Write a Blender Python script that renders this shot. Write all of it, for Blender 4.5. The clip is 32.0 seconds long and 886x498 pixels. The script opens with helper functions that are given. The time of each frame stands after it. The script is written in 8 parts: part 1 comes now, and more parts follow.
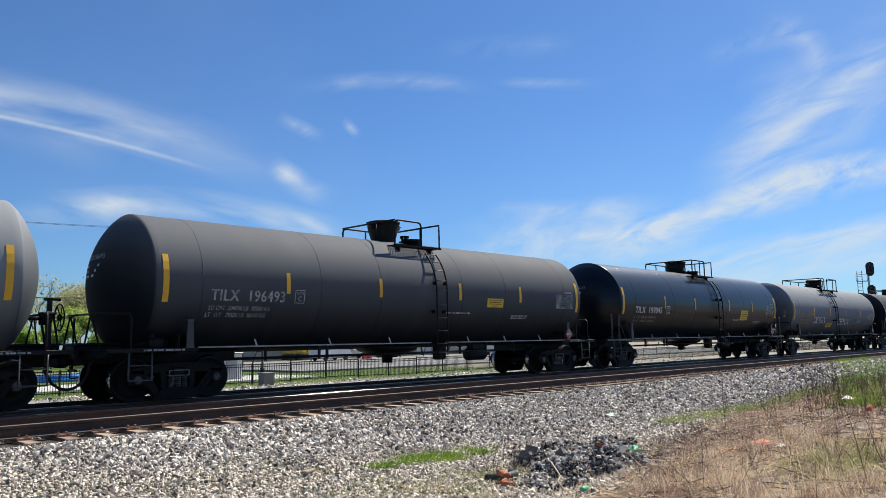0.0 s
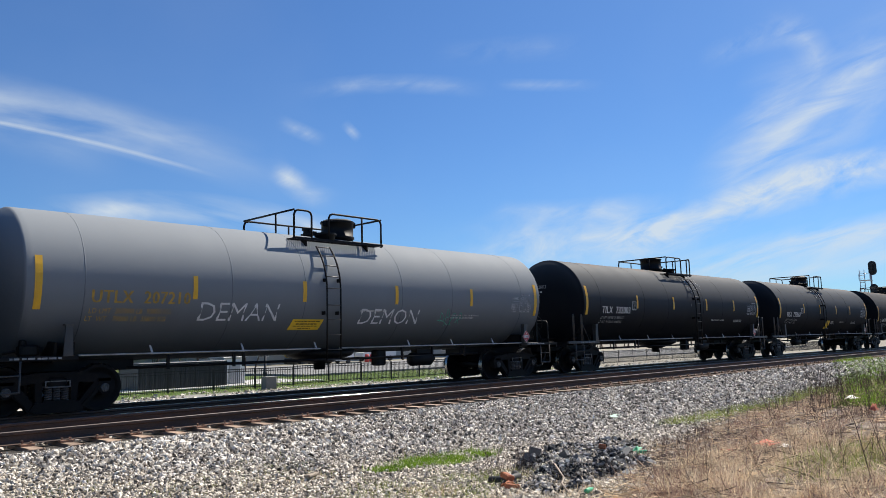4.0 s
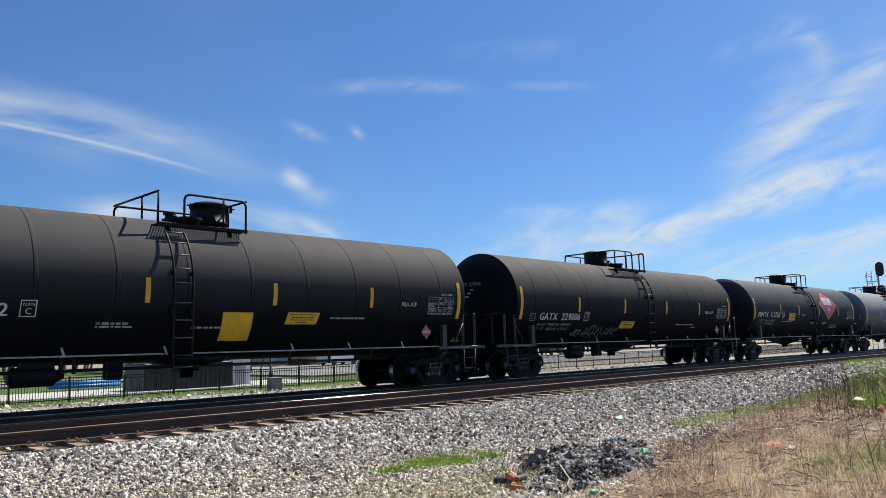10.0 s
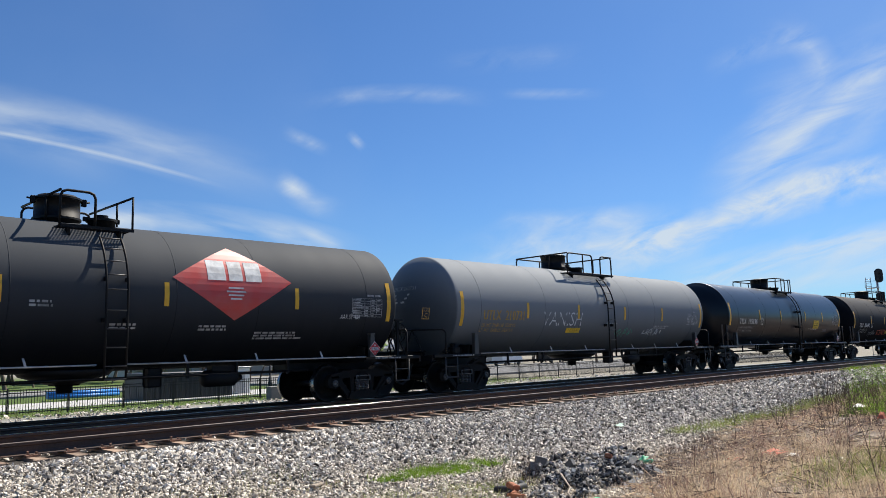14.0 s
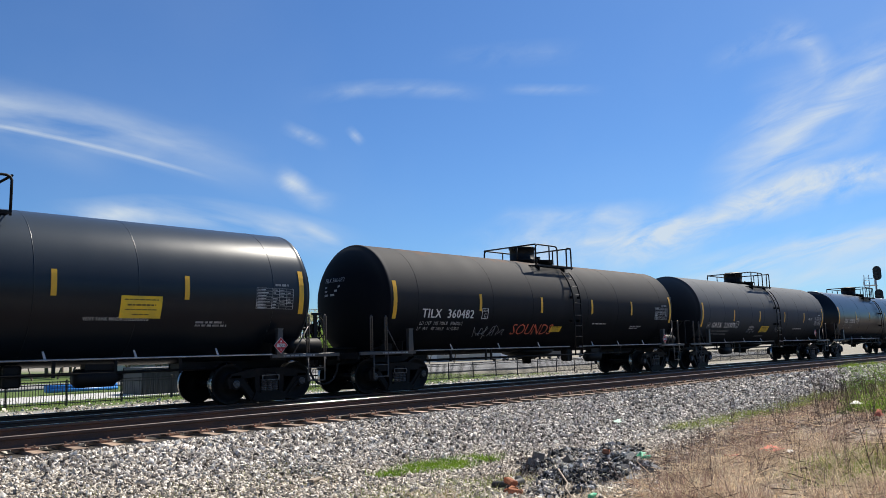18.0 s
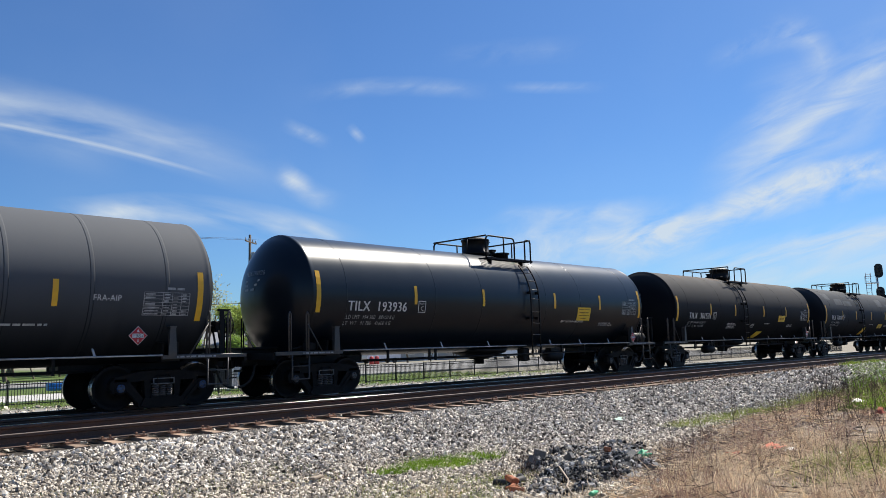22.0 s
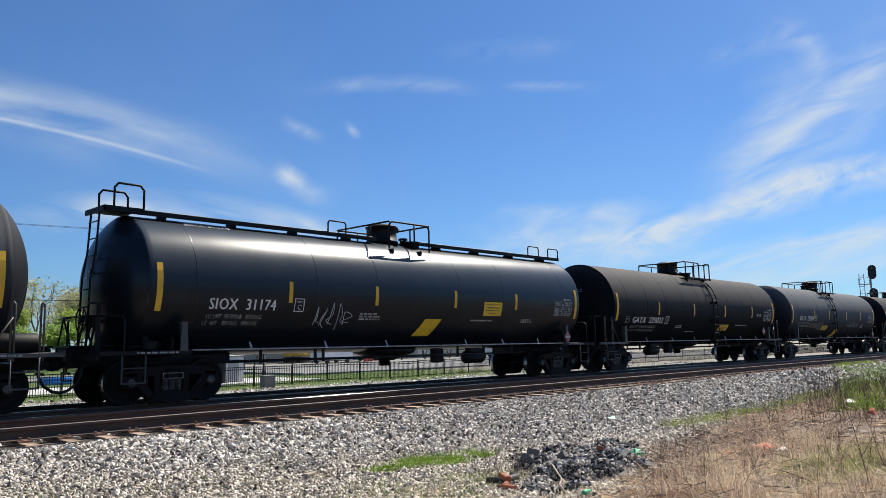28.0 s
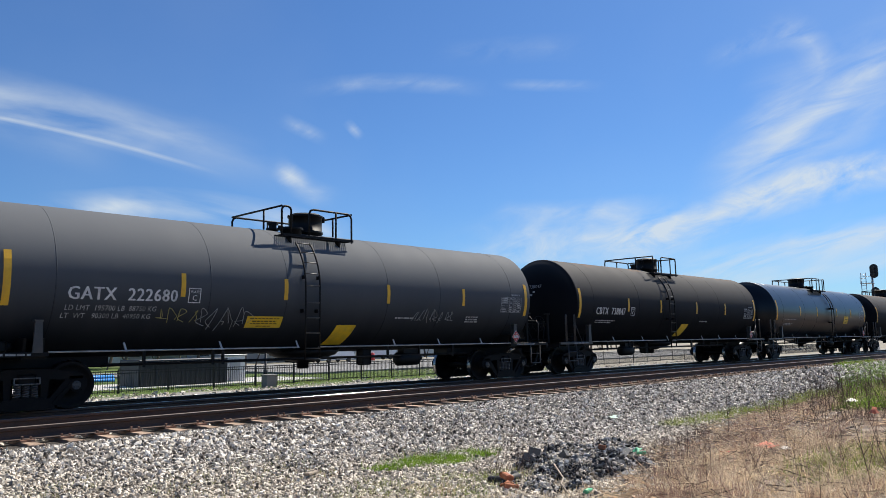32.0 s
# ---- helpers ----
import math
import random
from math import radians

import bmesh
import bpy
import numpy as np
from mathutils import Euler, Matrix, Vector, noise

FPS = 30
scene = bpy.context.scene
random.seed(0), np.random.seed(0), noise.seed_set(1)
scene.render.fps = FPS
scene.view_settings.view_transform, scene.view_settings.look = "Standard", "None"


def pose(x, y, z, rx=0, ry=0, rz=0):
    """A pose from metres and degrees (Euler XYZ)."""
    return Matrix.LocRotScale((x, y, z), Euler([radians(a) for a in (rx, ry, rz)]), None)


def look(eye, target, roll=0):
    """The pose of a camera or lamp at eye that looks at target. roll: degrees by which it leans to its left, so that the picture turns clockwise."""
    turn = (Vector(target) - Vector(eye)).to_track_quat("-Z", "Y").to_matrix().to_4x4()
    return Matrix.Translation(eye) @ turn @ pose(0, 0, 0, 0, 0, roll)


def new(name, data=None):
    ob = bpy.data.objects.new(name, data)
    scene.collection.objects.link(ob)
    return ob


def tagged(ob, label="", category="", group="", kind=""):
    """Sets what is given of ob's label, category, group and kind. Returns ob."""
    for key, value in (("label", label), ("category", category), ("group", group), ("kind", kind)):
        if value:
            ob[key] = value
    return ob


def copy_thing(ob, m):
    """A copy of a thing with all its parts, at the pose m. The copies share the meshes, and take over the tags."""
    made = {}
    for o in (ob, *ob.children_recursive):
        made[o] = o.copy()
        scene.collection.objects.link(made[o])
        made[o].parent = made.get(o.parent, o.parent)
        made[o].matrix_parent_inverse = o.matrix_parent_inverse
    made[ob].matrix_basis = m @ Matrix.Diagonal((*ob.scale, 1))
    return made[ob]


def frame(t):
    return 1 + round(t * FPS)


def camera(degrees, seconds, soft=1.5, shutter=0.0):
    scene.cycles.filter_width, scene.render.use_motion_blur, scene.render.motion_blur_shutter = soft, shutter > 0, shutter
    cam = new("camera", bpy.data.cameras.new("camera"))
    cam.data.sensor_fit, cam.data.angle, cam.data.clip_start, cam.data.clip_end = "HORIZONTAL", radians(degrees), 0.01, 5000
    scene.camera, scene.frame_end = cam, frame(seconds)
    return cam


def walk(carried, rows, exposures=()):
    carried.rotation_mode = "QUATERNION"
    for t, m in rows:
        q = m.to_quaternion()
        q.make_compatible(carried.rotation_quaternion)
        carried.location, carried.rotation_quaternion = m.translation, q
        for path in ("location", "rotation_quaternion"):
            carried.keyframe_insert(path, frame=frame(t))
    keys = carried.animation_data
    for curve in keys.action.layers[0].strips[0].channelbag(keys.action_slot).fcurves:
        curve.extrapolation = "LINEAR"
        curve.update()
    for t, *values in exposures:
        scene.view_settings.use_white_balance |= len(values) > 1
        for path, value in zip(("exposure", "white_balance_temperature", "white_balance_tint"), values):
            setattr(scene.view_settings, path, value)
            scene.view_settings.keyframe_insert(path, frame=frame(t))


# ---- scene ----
EYE = (0.0, 0.0, 1.13)          # one metre and a bit over the rails of the train's track
SPEED = 9.66                    # metres a second, towards -x
TRACK_Y, NEAR_Y = 16.6, 12.6    # centre lines of the train's track and of the empty track
NEAR_Z = 0.08                   # the empty track's rail tops, over those of the train's track

cam = camera(60.29, 32.0, soft=0.7)
walk(cam, [
    (0, pose(*EYE, 96.902, 1.064, -46.192)), (0.5, pose(*EYE, 96.847, 1.124, -46.021)), (1, pose(*EYE, 96.826, 1.261, -45.993)),
    (1.5, pose(*EYE, 96.776, 1.480, -45.996)), (2, pose(*EYE, 96.792, 1.419, -46.005)), (2.5, pose(*EYE, 96.915, 1.454, -46.044)),
    (3, pose(*EYE, 97.011, 1.560, -46.010)), (3.5, pose(*EYE, 97.075, 1.538, -46.003)), (5.5, pose(*EYE, 97.133, 1.516, -46.000)),
    (6, pose(*EYE, 97.198, 1.529, -45.897)), (6.5, pose(*EYE, 97.259, 1.621, -45.772)), (7, pose(*EYE, 97.329, 1.580, -45.659)),
    (7.5, pose(*EYE, 97.421, 1.463, -45.661)), (8, pose(*EYE, 97.383, 1.386, -45.770)), (8.5, pose(*EYE, 97.327, 1.263, -45.771)),
    (9, pose(*EYE, 97.266, 1.263, -45.718)), (9.5, pose(*EYE, 97.218, 1.397, -45.610)), (10, pose(*EYE, 97.183, 1.468, -45.603)),
    (10.5, pose(*EYE, 97.126, 1.375, -45.611)), (11, pose(*EYE, 96.978, 1.393, -45.643)), (11.5, pose(*EYE, 96.996, 1.378, -45.643)),
    (12, pose(*EYE, 97.252, 1.370, -45.740)), (12.5, pose(*EYE, 97.537, 1.538, -45.766)), (13, pose(*EYE, 97.662, 1.632, -45.761)),
    (13.5, pose(*EYE, 97.737, 1.525, -45.761)), (14, pose(*EYE, 97.791, 1.690, -45.628)), (14.5, pose(*EYE, 97.821, 1.670, -45.608)),
    (16.5, pose(*EYE, 97.334, 1.530, -45.876)), (17, pose(*EYE, 97.385, 1.395, -45.803)), (17.5, pose(*EYE, 97.501, 1.420, -45.795)),
    (18, pose(*EYE, 97.449, 1.433, -45.750)), (18.5, pose(*EYE, 97.487, 1.484, -45.589)), (19, pose(*EYE, 97.598, 1.552, -45.481)),
    (19.5, pose(*EYE, 97.566, 1.554, -45.352)), (20, pose(*EYE, 97.495, 1.508, -45.327)), (20.5, pose(*EYE, 97.324, 1.433, -45.388)),
    (21, pose(*EYE, 97.160, 1.435, -45.498)), (21.5, pose(*EYE, 97.195, 1.379, -45.558)), (22, pose(*EYE, 97.290, 1.456, -45.658)),
    (22.5, pose(*EYE, 97.365, 1.456, -45.697)), (23, pose(*EYE, 97.355, 1.507, -45.694)), (23.5, pose(*EYE, 97.267, 1.473, -45.695)),
    (24, pose(*EYE, 97.195, 1.534, -45.725)), (24.5, pose(*EYE, 97.199, 1.544, -45.790)), (25, pose(*EYE, 97.250, 1.513, -45.897)),
    (25.5, pose(*EYE, 97.330, 1.538, -45.869)), (27.5, pose(*EYE, 97.088, 1.074, -46.077)), (28, pose(*EYE, 97.112, 1.005, -46.078)),
    (28.5, pose(*EYE, 97.094, 1.136, -45.991)), (29, pose(*EYE, 97.079, 1.229, -45.915)), (29.5, pose(*EYE, 97.014, 1.268, -45.852)),
    (30, pose(*EYE, 96.954, 1.253, -45.837)), (30.5, pose(*EYE, 96.913, 1.113, -45.896)), (31, pose(*EYE, 96.921, 1.084, -45.899)),
    (31.5, pose(*EYE, 96.997, 1.039, -45.966)), (32, pose(*EYE, 97.054, 1.029, -45.969)),
])

# ---- light ----
SUN = Vector((0.628, 0.06, 0.776)).normalized()


def sky_world():
    world = bpy.data.worlds.new("sky")
    scene.world = world
    world.use_nodes = True
    nt = world.node_tree
    nt.nodes.clear()
    N, L = nt.nodes.new, nt.links.new

    def calc(op, a, b=None, c=None):
        n = N("ShaderNodeMath")
        n.operation = op
        for k, v in enumerate((a, b, c)):
            if v is None:
                continue
            if isinstance(v, (int, float)):
                n.inputs[k].default_value = v
            else:
                L(v, n.inputs[k])
        return n.outputs[0]

    sky = N("ShaderNodeTexSky")
    sky.sky_type, sky.sun_disc = "NISHITA", False
    sky.sun_elevation = math.asin(SUN.z)
    sky.sun_rotation = math.atan2(SUN.x, SUN.y)
    sky.air_density, sky.dust_density, sky.ozone_density = 1.0, 0.35, 2.2
    tint = N("ShaderNodeMixRGB")
    tint.blend_type, tint.inputs[0].default_value = "MULTIPLY", 1.0
    tint.inputs[2].default_value = (0.63, 0.99, 1.44, 1)
    L(sky.outputs[0], tint.inputs[1])

    # cirrus: slant coordinates on a sheet of high air, as seen towards the middle of the view
    coord = N("ShaderNodeTexCoord")
    heading = Euler((radians(96.9), radians(1.3), radians(-46.0))).to_matrix()

    def along(axis):
        n = N("ShaderNodeVectorMath")
        n.operation = "DOT_PRODUCT"
        L(coord.outputs["Generated"], n.inputs[0])
        n.inputs[1].default_value = tuple(axis)
        return n.outputs["Value"]

    depth = calc("MAXIMUM", along(-heading.col[2]), 0.05)
    u = calc("DIVIDE", along(heading.col[0]), depth)
    v = calc("DIVIDE", along(heading.col[1]), depth)
    ahead = calc("GREATER_THAN", along(-heading.col[2]), 0.1)

    def fbm(su, sv, turn, detail, rough, warp=0.0):
        c, s = math.cos(turn), math.sin(turn)
        p = calc("MULTIPLY", calc("ADD", calc("MULTIPLY", u, c), calc("MULTIPLY", v, s)), su)
        q = calc("MULTIPLY", calc("ADD", calc("MULTIPLY", u, -s), calc("MULTIPLY", v, c)), sv)
        xyz = N("ShaderNodeCombineXYZ")
        L(p, xyz.inputs[0]), L(q, xyz.inputs[1])
        n = N("ShaderNodeTexNoise")
        n.inputs["Scale"].default_value, n.inputs["Detail"].default_value = 1.0, detail
        n.inputs["Roughness"].default_value, n.inputs["Distortion"].default_value = rough, warp
        L(xyz.outputs[0], n.inputs["Vector"])
        return n.outputs[0]

    wob = calc("SUBTRACT", fbm(5, 5, 0.3, 4, 0.6), 0.5)
    fibres = fbm(7, 34, 0.36, 7, 0.58, 0.5)
    fibres2 = fbm(5, 19, -0.22, 6, 0.52, 0.3)
    puffs = fbm(12, 28, 0.33, 8, 0.60, 0.5)

    veiled = calc("MULTIPLY_ADD", puffs, 0.25, 0.42)

    def streak(x0, y0, x1, y1, wide, strength, fibre, power=1.5, bend=0.0, ragged=0.05, edge=0.15):
        """A wisp from one place of the sheet to another, in units of the view's focal length."""
        dx, dy = x1 - x0, y1 - y0
        ll = math.hypot(dx, dy)
        du, dv = calc("SUBTRACT", u, x0), calc("SUBTRACT", v, y0)
        a = calc("ADD", calc("MULTIPLY", du, dx / ll / ll), calc("MULTIPLY", dv, dy / ll / ll))
        b = calc("ADD", calc("MULTIPLY", du, -dy / ll), calc("MULTIPLY", dv, dx / ll))
        arc = calc("MULTIPLY", calc("MULTIPLY", a, calc("SUBTRACT", 1.0, a)), 4 * bend)
        b = calc("ADD", calc("SUBTRACT", b, arc), calc("MULTIPLY", wob, ragged))
        r = calc("DIVIDE", calc("ABSOLUTE", b), wide)
        body = calc("POWER", calc("MAXIMUM", calc("SUBTRACT", 1.0, r), 0.0), power)
        n = N("ShaderNodeMapRange")
        n.interpolation_type = "SMOOTHSTEP"
        L(a, n.inputs[0])
        n.inputs[1].default_value, n.inputs[2].default_value = -edge, edge
        m = N("ShaderNodeMapRange")
        m.interpolation_type = "SMOOTHSTEP"
        L(calc("MULTIPLY", a, -1.0), m.inputs[0])
        m.inputs[1].default_value, m.inputs[2].default_value = -1 - edge, -1 + edge
        lines = calc("MAXIMUM", calc("MULTIPLY", calc("SUBTRACT", fibre, 0.33), 3.0), 0.0)
        return calc("MULTIPLY", calc("MULTIPLY", calc("MULTIPLY", body, n.outputs[0]), m.outputs[0]), calc("MULTIPLY", lines, strength))

    wisps = [
        # the old vapour trail and its veil
        streak(-0.63, 0.181, -0.335, 0.112, 0.0036, 0.50, veiled, 0.8, 0.004, 0.0015, 0.2),
        streak(-0.63, 0.182, -0.38, 0.126, 0.012, 0.35, fibres2, 1.0, 0.004, 0.006, 0.15),
        streak(-0.66, 0.218, -0.26, 0.116, 0.040, 0.44, fibres2, 1.2, 0.006, 0.015, 0.25),
        streak(-0.62, 0.200, -0.45, 0.150, 0.060, 0.30, fibres2, 1.3, 0.0, 0.03, 0.3),
        # wisps low in the middle
        streak(-0.50, 0.048, -0.15, 0.020, 0.030, 0.80, fibres2, 1.0, 0.018, 0.02, 0.2),
        streak(-0.185, 0.040, -0.145, 0.022, 0.010, 0.7, veiled, 1.0, 0.0, 0.006, 0.4),
        streak(-0.62, 0.030, -0.40, 0.060, 0.020, 0.30, fibres2, 1.2, 0.0, 0.02),
        streak(-0.214, 0.108, -0.155, 0.070, 0.020, 0.36, puffs, 1.0, -0.004, 0.012, 0.35),
        streak(-0.212, 0.104, -0.188, 0.092, 0.017, 0.92, veiled, 1.2, 0.0, 0.008, 0.6),
        streak(-0.165, 0.213, 0.03, 0.216, 0.015, 0.26, puffs, 1.0, 0.006, 0.012, 0.25),
        streak(0.09, 0.219, 0.19, 0.218, 0.009, 0.28, puffs, 1.0, 0.0, 0.008, 0.3),
        streak(-0.205, 0.168, -0.165, 0.150, 0.012, 0.35, puffs, 1.0, 0.0, 0.008, 0.4),
        streak(-0.125, 0.165, -0.113, 0.152, 0.008, 0.5, puffs, 1.0, 0.0, 0.006, 0.5),
        # the great streak rising at the far side
        streak(0.05, -0.010, 0.32, 0.030, 0.055, 0.78, puffs, 1.1, 0.006, 0.03, 0.25),
        streak(0.08, 0.052, 0.24, 0.056, 0.016, 0.28, puffs, 1.0, 0.0, 0.015, 0.2),
        streak(0.24, 0.012, 0.66, 0.135, 0.030, 0.85, puffs, 1.0, 0.004, 0.022, 0.12),
        streak(0.38, 0.070, 0.54, 0.116, 0.020, 0.7, puffs, 1.2, 0.004, 0.012, 0.3),
        streak(0.28, 0.030, 0.306, 0.046, 0.012, 0.6, veiled, 1.2, 0.0, 0.008, 0.5),
        streak(0.30, -0.034, 0.70, 0.050, 0.027, 0.95, fibres, 1.1, 0.006, 0.014, 0.15),
        streak(0.34, -0.050, 0.72, 0.020, 0.030, 0.55, fibres, 1.0, 0.0, 0.02, 0.2),
        # feathers high up
        streak(0.43, 0.130, 0.585, 0.255, 0.020, 0.42, fibres, 1.0, 0.006, 0.012, 0.2),
        streak(0.40, 0.100, 0.60, 0.270, 0.075, 0.50, fibres, 1.2, 0.0, 0.05, 0.3),
        streak(0.36, 0.255, 0.475, 0.292, 0.022, 0.30, puffs, 1.0, 0.004, 0.015, 0.25),
        streak(0.452, 0.300, 0.500, 0.230, 0.030, 0.36, puffs, 1.3, 0.008, 0.02, 0.4),
        streak(0.40, 0.03, 0.62, 0.24, 0.13, 0.10, puffs, 1.3, 0.0, 0.05, 0.35),
        streak(0.36, 0.06, 0.47, 0.24, 0.060, 0.26, fibres, 1.3, 0.0, 0.05, 0.3),
        streak(0.02, 0.262, 0.16, 0.268, 0.020, 0.15, puffs, 1.2, 0.0, 0.02, 0.3),
    ]
    cloud = wisps[0]
    for w in wisps[1:]:
        cloud = calc("ADD", cloud, w)
    # a thin veil that goes on over the whole sky
    veil = N("ShaderNodeTexNoise")
    veil.inputs["Scale"].default_value, veil.inputs["Detail"].default_value = 2.2, 5
    L(coord.outputs["Generated"], veil.inputs["Vector"])
    thin = calc("MULTIPLY", calc("MAXIMUM", calc("SUBTRACT", veil.outputs[0], 0.45), 0.0), 0.22)
    cloud = calc("ADD", calc("MULTIPLY", cloud, ahead), thin)
    cloud = calc("MINIMUM", cloud, 0.85)
    mix = N("ShaderNodeMixRGB")
    L(cloud, mix.inputs[0]), L(tint.outputs[0], mix.inputs[1])
    mix.inputs[2].default_value = (8.6, 9.6, 10.4, 1)
    bg = N("ShaderNodeBackground")
    bg.inputs[1].default_value = 0.050
    L(mix.outputs[0], bg.inputs[0])
    out = N("ShaderNodeOutputWorld")
    L(bg.outputs[0], out.inputs[0])


sky_world()
sun = new("sun", bpy.data.lights.new("sun", "SUN"))
sun.data.energy, sun.data.angle, sun.data.color = 5.0, radians(0.53), (1.0, 0.93, 0.82)
sun.matrix_world = look(SUN * 60, (0, 0, 0))
scene.view_settings.exposure = 0.64

# ---- materials ----
def material(name, base, rough=0.6, metal=0.0, vary=0.25, scale=4.0, fine=60.0, bump=0.15, second=None, spec=0.5, streaks=None, island=0.0, rnd=0.0, amount=0.5, uneven=0.12):
    """A paint or stuff with stains at one scale and grain at another. second: the stains' colour. streaks: stretch of the stains, an xyz scale."""
    m = bpy.data.materials.new(name)
    m.use_nodes = True
    nt = m.node_tree
    N, L = nt.nodes.new, nt.links.new
    b = nt.nodes["Principled BSDF"]
    b.inputs["Metallic"].default_value = metal
    b.inputs["Specular IOR Level"].default_value = spec
    co = N("ShaderNodeTexCoord")
    mp = N("ShaderNodeMapping")
    mp.inputs["Scale"].default_value = streaks or (1, 1, 1)
    L(co.outputs["Object"], mp.inputs[0])
    big, small = N("ShaderNodeTexNoise"), N("ShaderNodeTexNoise")
    for n, s, d in ((big, scale, 5), (small, fine, 3)):
        n.inputs["Scale"].default_value, n.inputs["Detail"].default_value = s, d
    L(mp.outputs[0], big.inputs["Vector"]), L(co.outputs["Object"], small.inputs["Vector"])
    ramp = N("ShaderNodeMapRange")
    L(big.outputs[0], ramp.inputs[0])
    ramp.inputs[1].default_value, ramp.inputs[2].default_value = 0.38, 0.68
    ramp.inputs[4].default_value = amount * 2
    ramp.clamp = True
    mix = N("ShaderNodeMixRGB")
    L(ramp.outputs[0], mix.inputs[0])
    mix.inputs[1].default_value = (*base, 1)
    mix.inputs[2].default_value = (*(second or [c * (1 - vary) for c in base]), 1)
    grain = N("ShaderNodeMapRange")
    L(small.outputs[0], grain.inputs[0])
    grain.inputs[3].default_value, grain.inputs[4].default_value = 1 - vary, 1 + vary
    mul = N("ShaderNodeVectorMath")
    mul.operation = "SCALE"
    L(mix.outputs[0], mul.inputs[0])
    L(grain.outputs[0], mul.inputs["Scale"])
    col = mul.outputs[0]
    if island or rnd:
        src = N("ShaderNodeNewGeometry").outputs["Random Per Island"] if island else N("ShaderNodeObjectInfo").outputs["Random"]
        r = N("ShaderNodeMapRange")
        L(src, r.inputs[0])
        k = island or rnd
        r.inputs[3].default_value, r.inputs[4].default_value = 1 - k, 1 + k
        mul2 = N("ShaderNodeVectorMath")
        mul2.operation = "SCALE"
        L(col, mul2.inputs[0]), L(r.outputs[0], mul2.inputs["Scale"])
        col = mul2.outputs[0]
    L(col, b.inputs["Base Color"])
    rr = N("ShaderNodeMapRange")
    L(big.outputs[0], rr.inputs[0])
    rr.inputs[3].default_value, rr.inputs[4].default_value = max(rough - uneven, 0.03), min(rough + uneven, 1)
    L(rr.outputs[0], b.inputs["Roughness"])
    if bump:
        bp = N("ShaderNodeBump")
        bp.inputs["Strength"].default_value, bp.inputs["Distance"].default_value = bump, 0.01
        L(small.outputs[0], bp.inputs["Height"]), L(bp.outputs[0], b.inputs["Normal"])
    return m


def dust_shaded(name, base, dust, rough, lo=-0.12, hi=0.70, spec=0.10, crown=None, mottle=0.10, uneven=0.06):
    """Tank paint: dust and sunlight painted grey on upward faces, shade below; faint runs down the sides; crown: the
    colour of rust along the very top.
    """
    m = material(name, base, rough, 0.0, 0.10, 0.9, 40.0, 0.03, spec=spec, streaks=(2.2, 0.25, 0.25), second=[c * 0.8 + d * 0.06 for c, d in zip(base, dust)], uneven=uneven)
    nt = m.node_tree
    N, L = nt.nodes.new, nt.links.new
    b = nt.nodes["Principled BSDF"]
    src = b.inputs["Base Color"].links[0].from_socket
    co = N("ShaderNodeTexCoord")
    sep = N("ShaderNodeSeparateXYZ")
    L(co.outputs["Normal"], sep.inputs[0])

    def runs(scale, stretch, detail):
        mp, n = N("ShaderNodeMapping"), N("ShaderNodeTexNoise")
        mp.inputs["Scale"].default_value = stretch
        n.inputs["Scale"].default_value, n.inputs["Detail"].default_value = scale, detail
        L(co.outputs["Object"], mp.inputs[0]), L(mp.outputs[0], n.inputs["Vector"])
        return n.outputs[0]

    def add(a, k, c):
        n = N("ShaderNodeMath")
        n.operation = "MULTIPLY_ADD"
        L(a, n.inputs[0])
        n.inputs[1].default_value = k
        if isinstance(c, float):
            n.inputs[2].default_value = c
        else:
            L(c, n.inputs[2])
        return n.outputs[0]

    def over(fac, a, colour):
        n = N("ShaderNodeMixRGB")
        L(fac, n.inputs[0]), L(a, n.inputs[1])
        n.inputs[2].default_value = (*colour, 1)
        return n.outputs[0]

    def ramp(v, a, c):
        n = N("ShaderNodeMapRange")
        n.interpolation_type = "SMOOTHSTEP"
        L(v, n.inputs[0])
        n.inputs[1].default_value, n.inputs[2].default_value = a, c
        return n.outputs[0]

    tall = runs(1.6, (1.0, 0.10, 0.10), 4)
    # shade of the upright ends, painted by holding the dust colour off them
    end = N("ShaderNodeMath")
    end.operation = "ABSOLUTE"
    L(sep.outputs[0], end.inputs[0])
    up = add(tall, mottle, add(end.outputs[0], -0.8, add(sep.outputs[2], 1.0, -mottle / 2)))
    # blend by facing: dark shaded base below, dust greyed as by sun above
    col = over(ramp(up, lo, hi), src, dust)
    if crown:
        drips = add(runs(3.0, (1.0, 0.3, 0.3), 5), 0.42, add(sep.outputs[2], 1.0, -0.21))
        col = over(ramp(drips, 0.86, 0.99), col, crown)
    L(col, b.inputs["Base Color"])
    return m


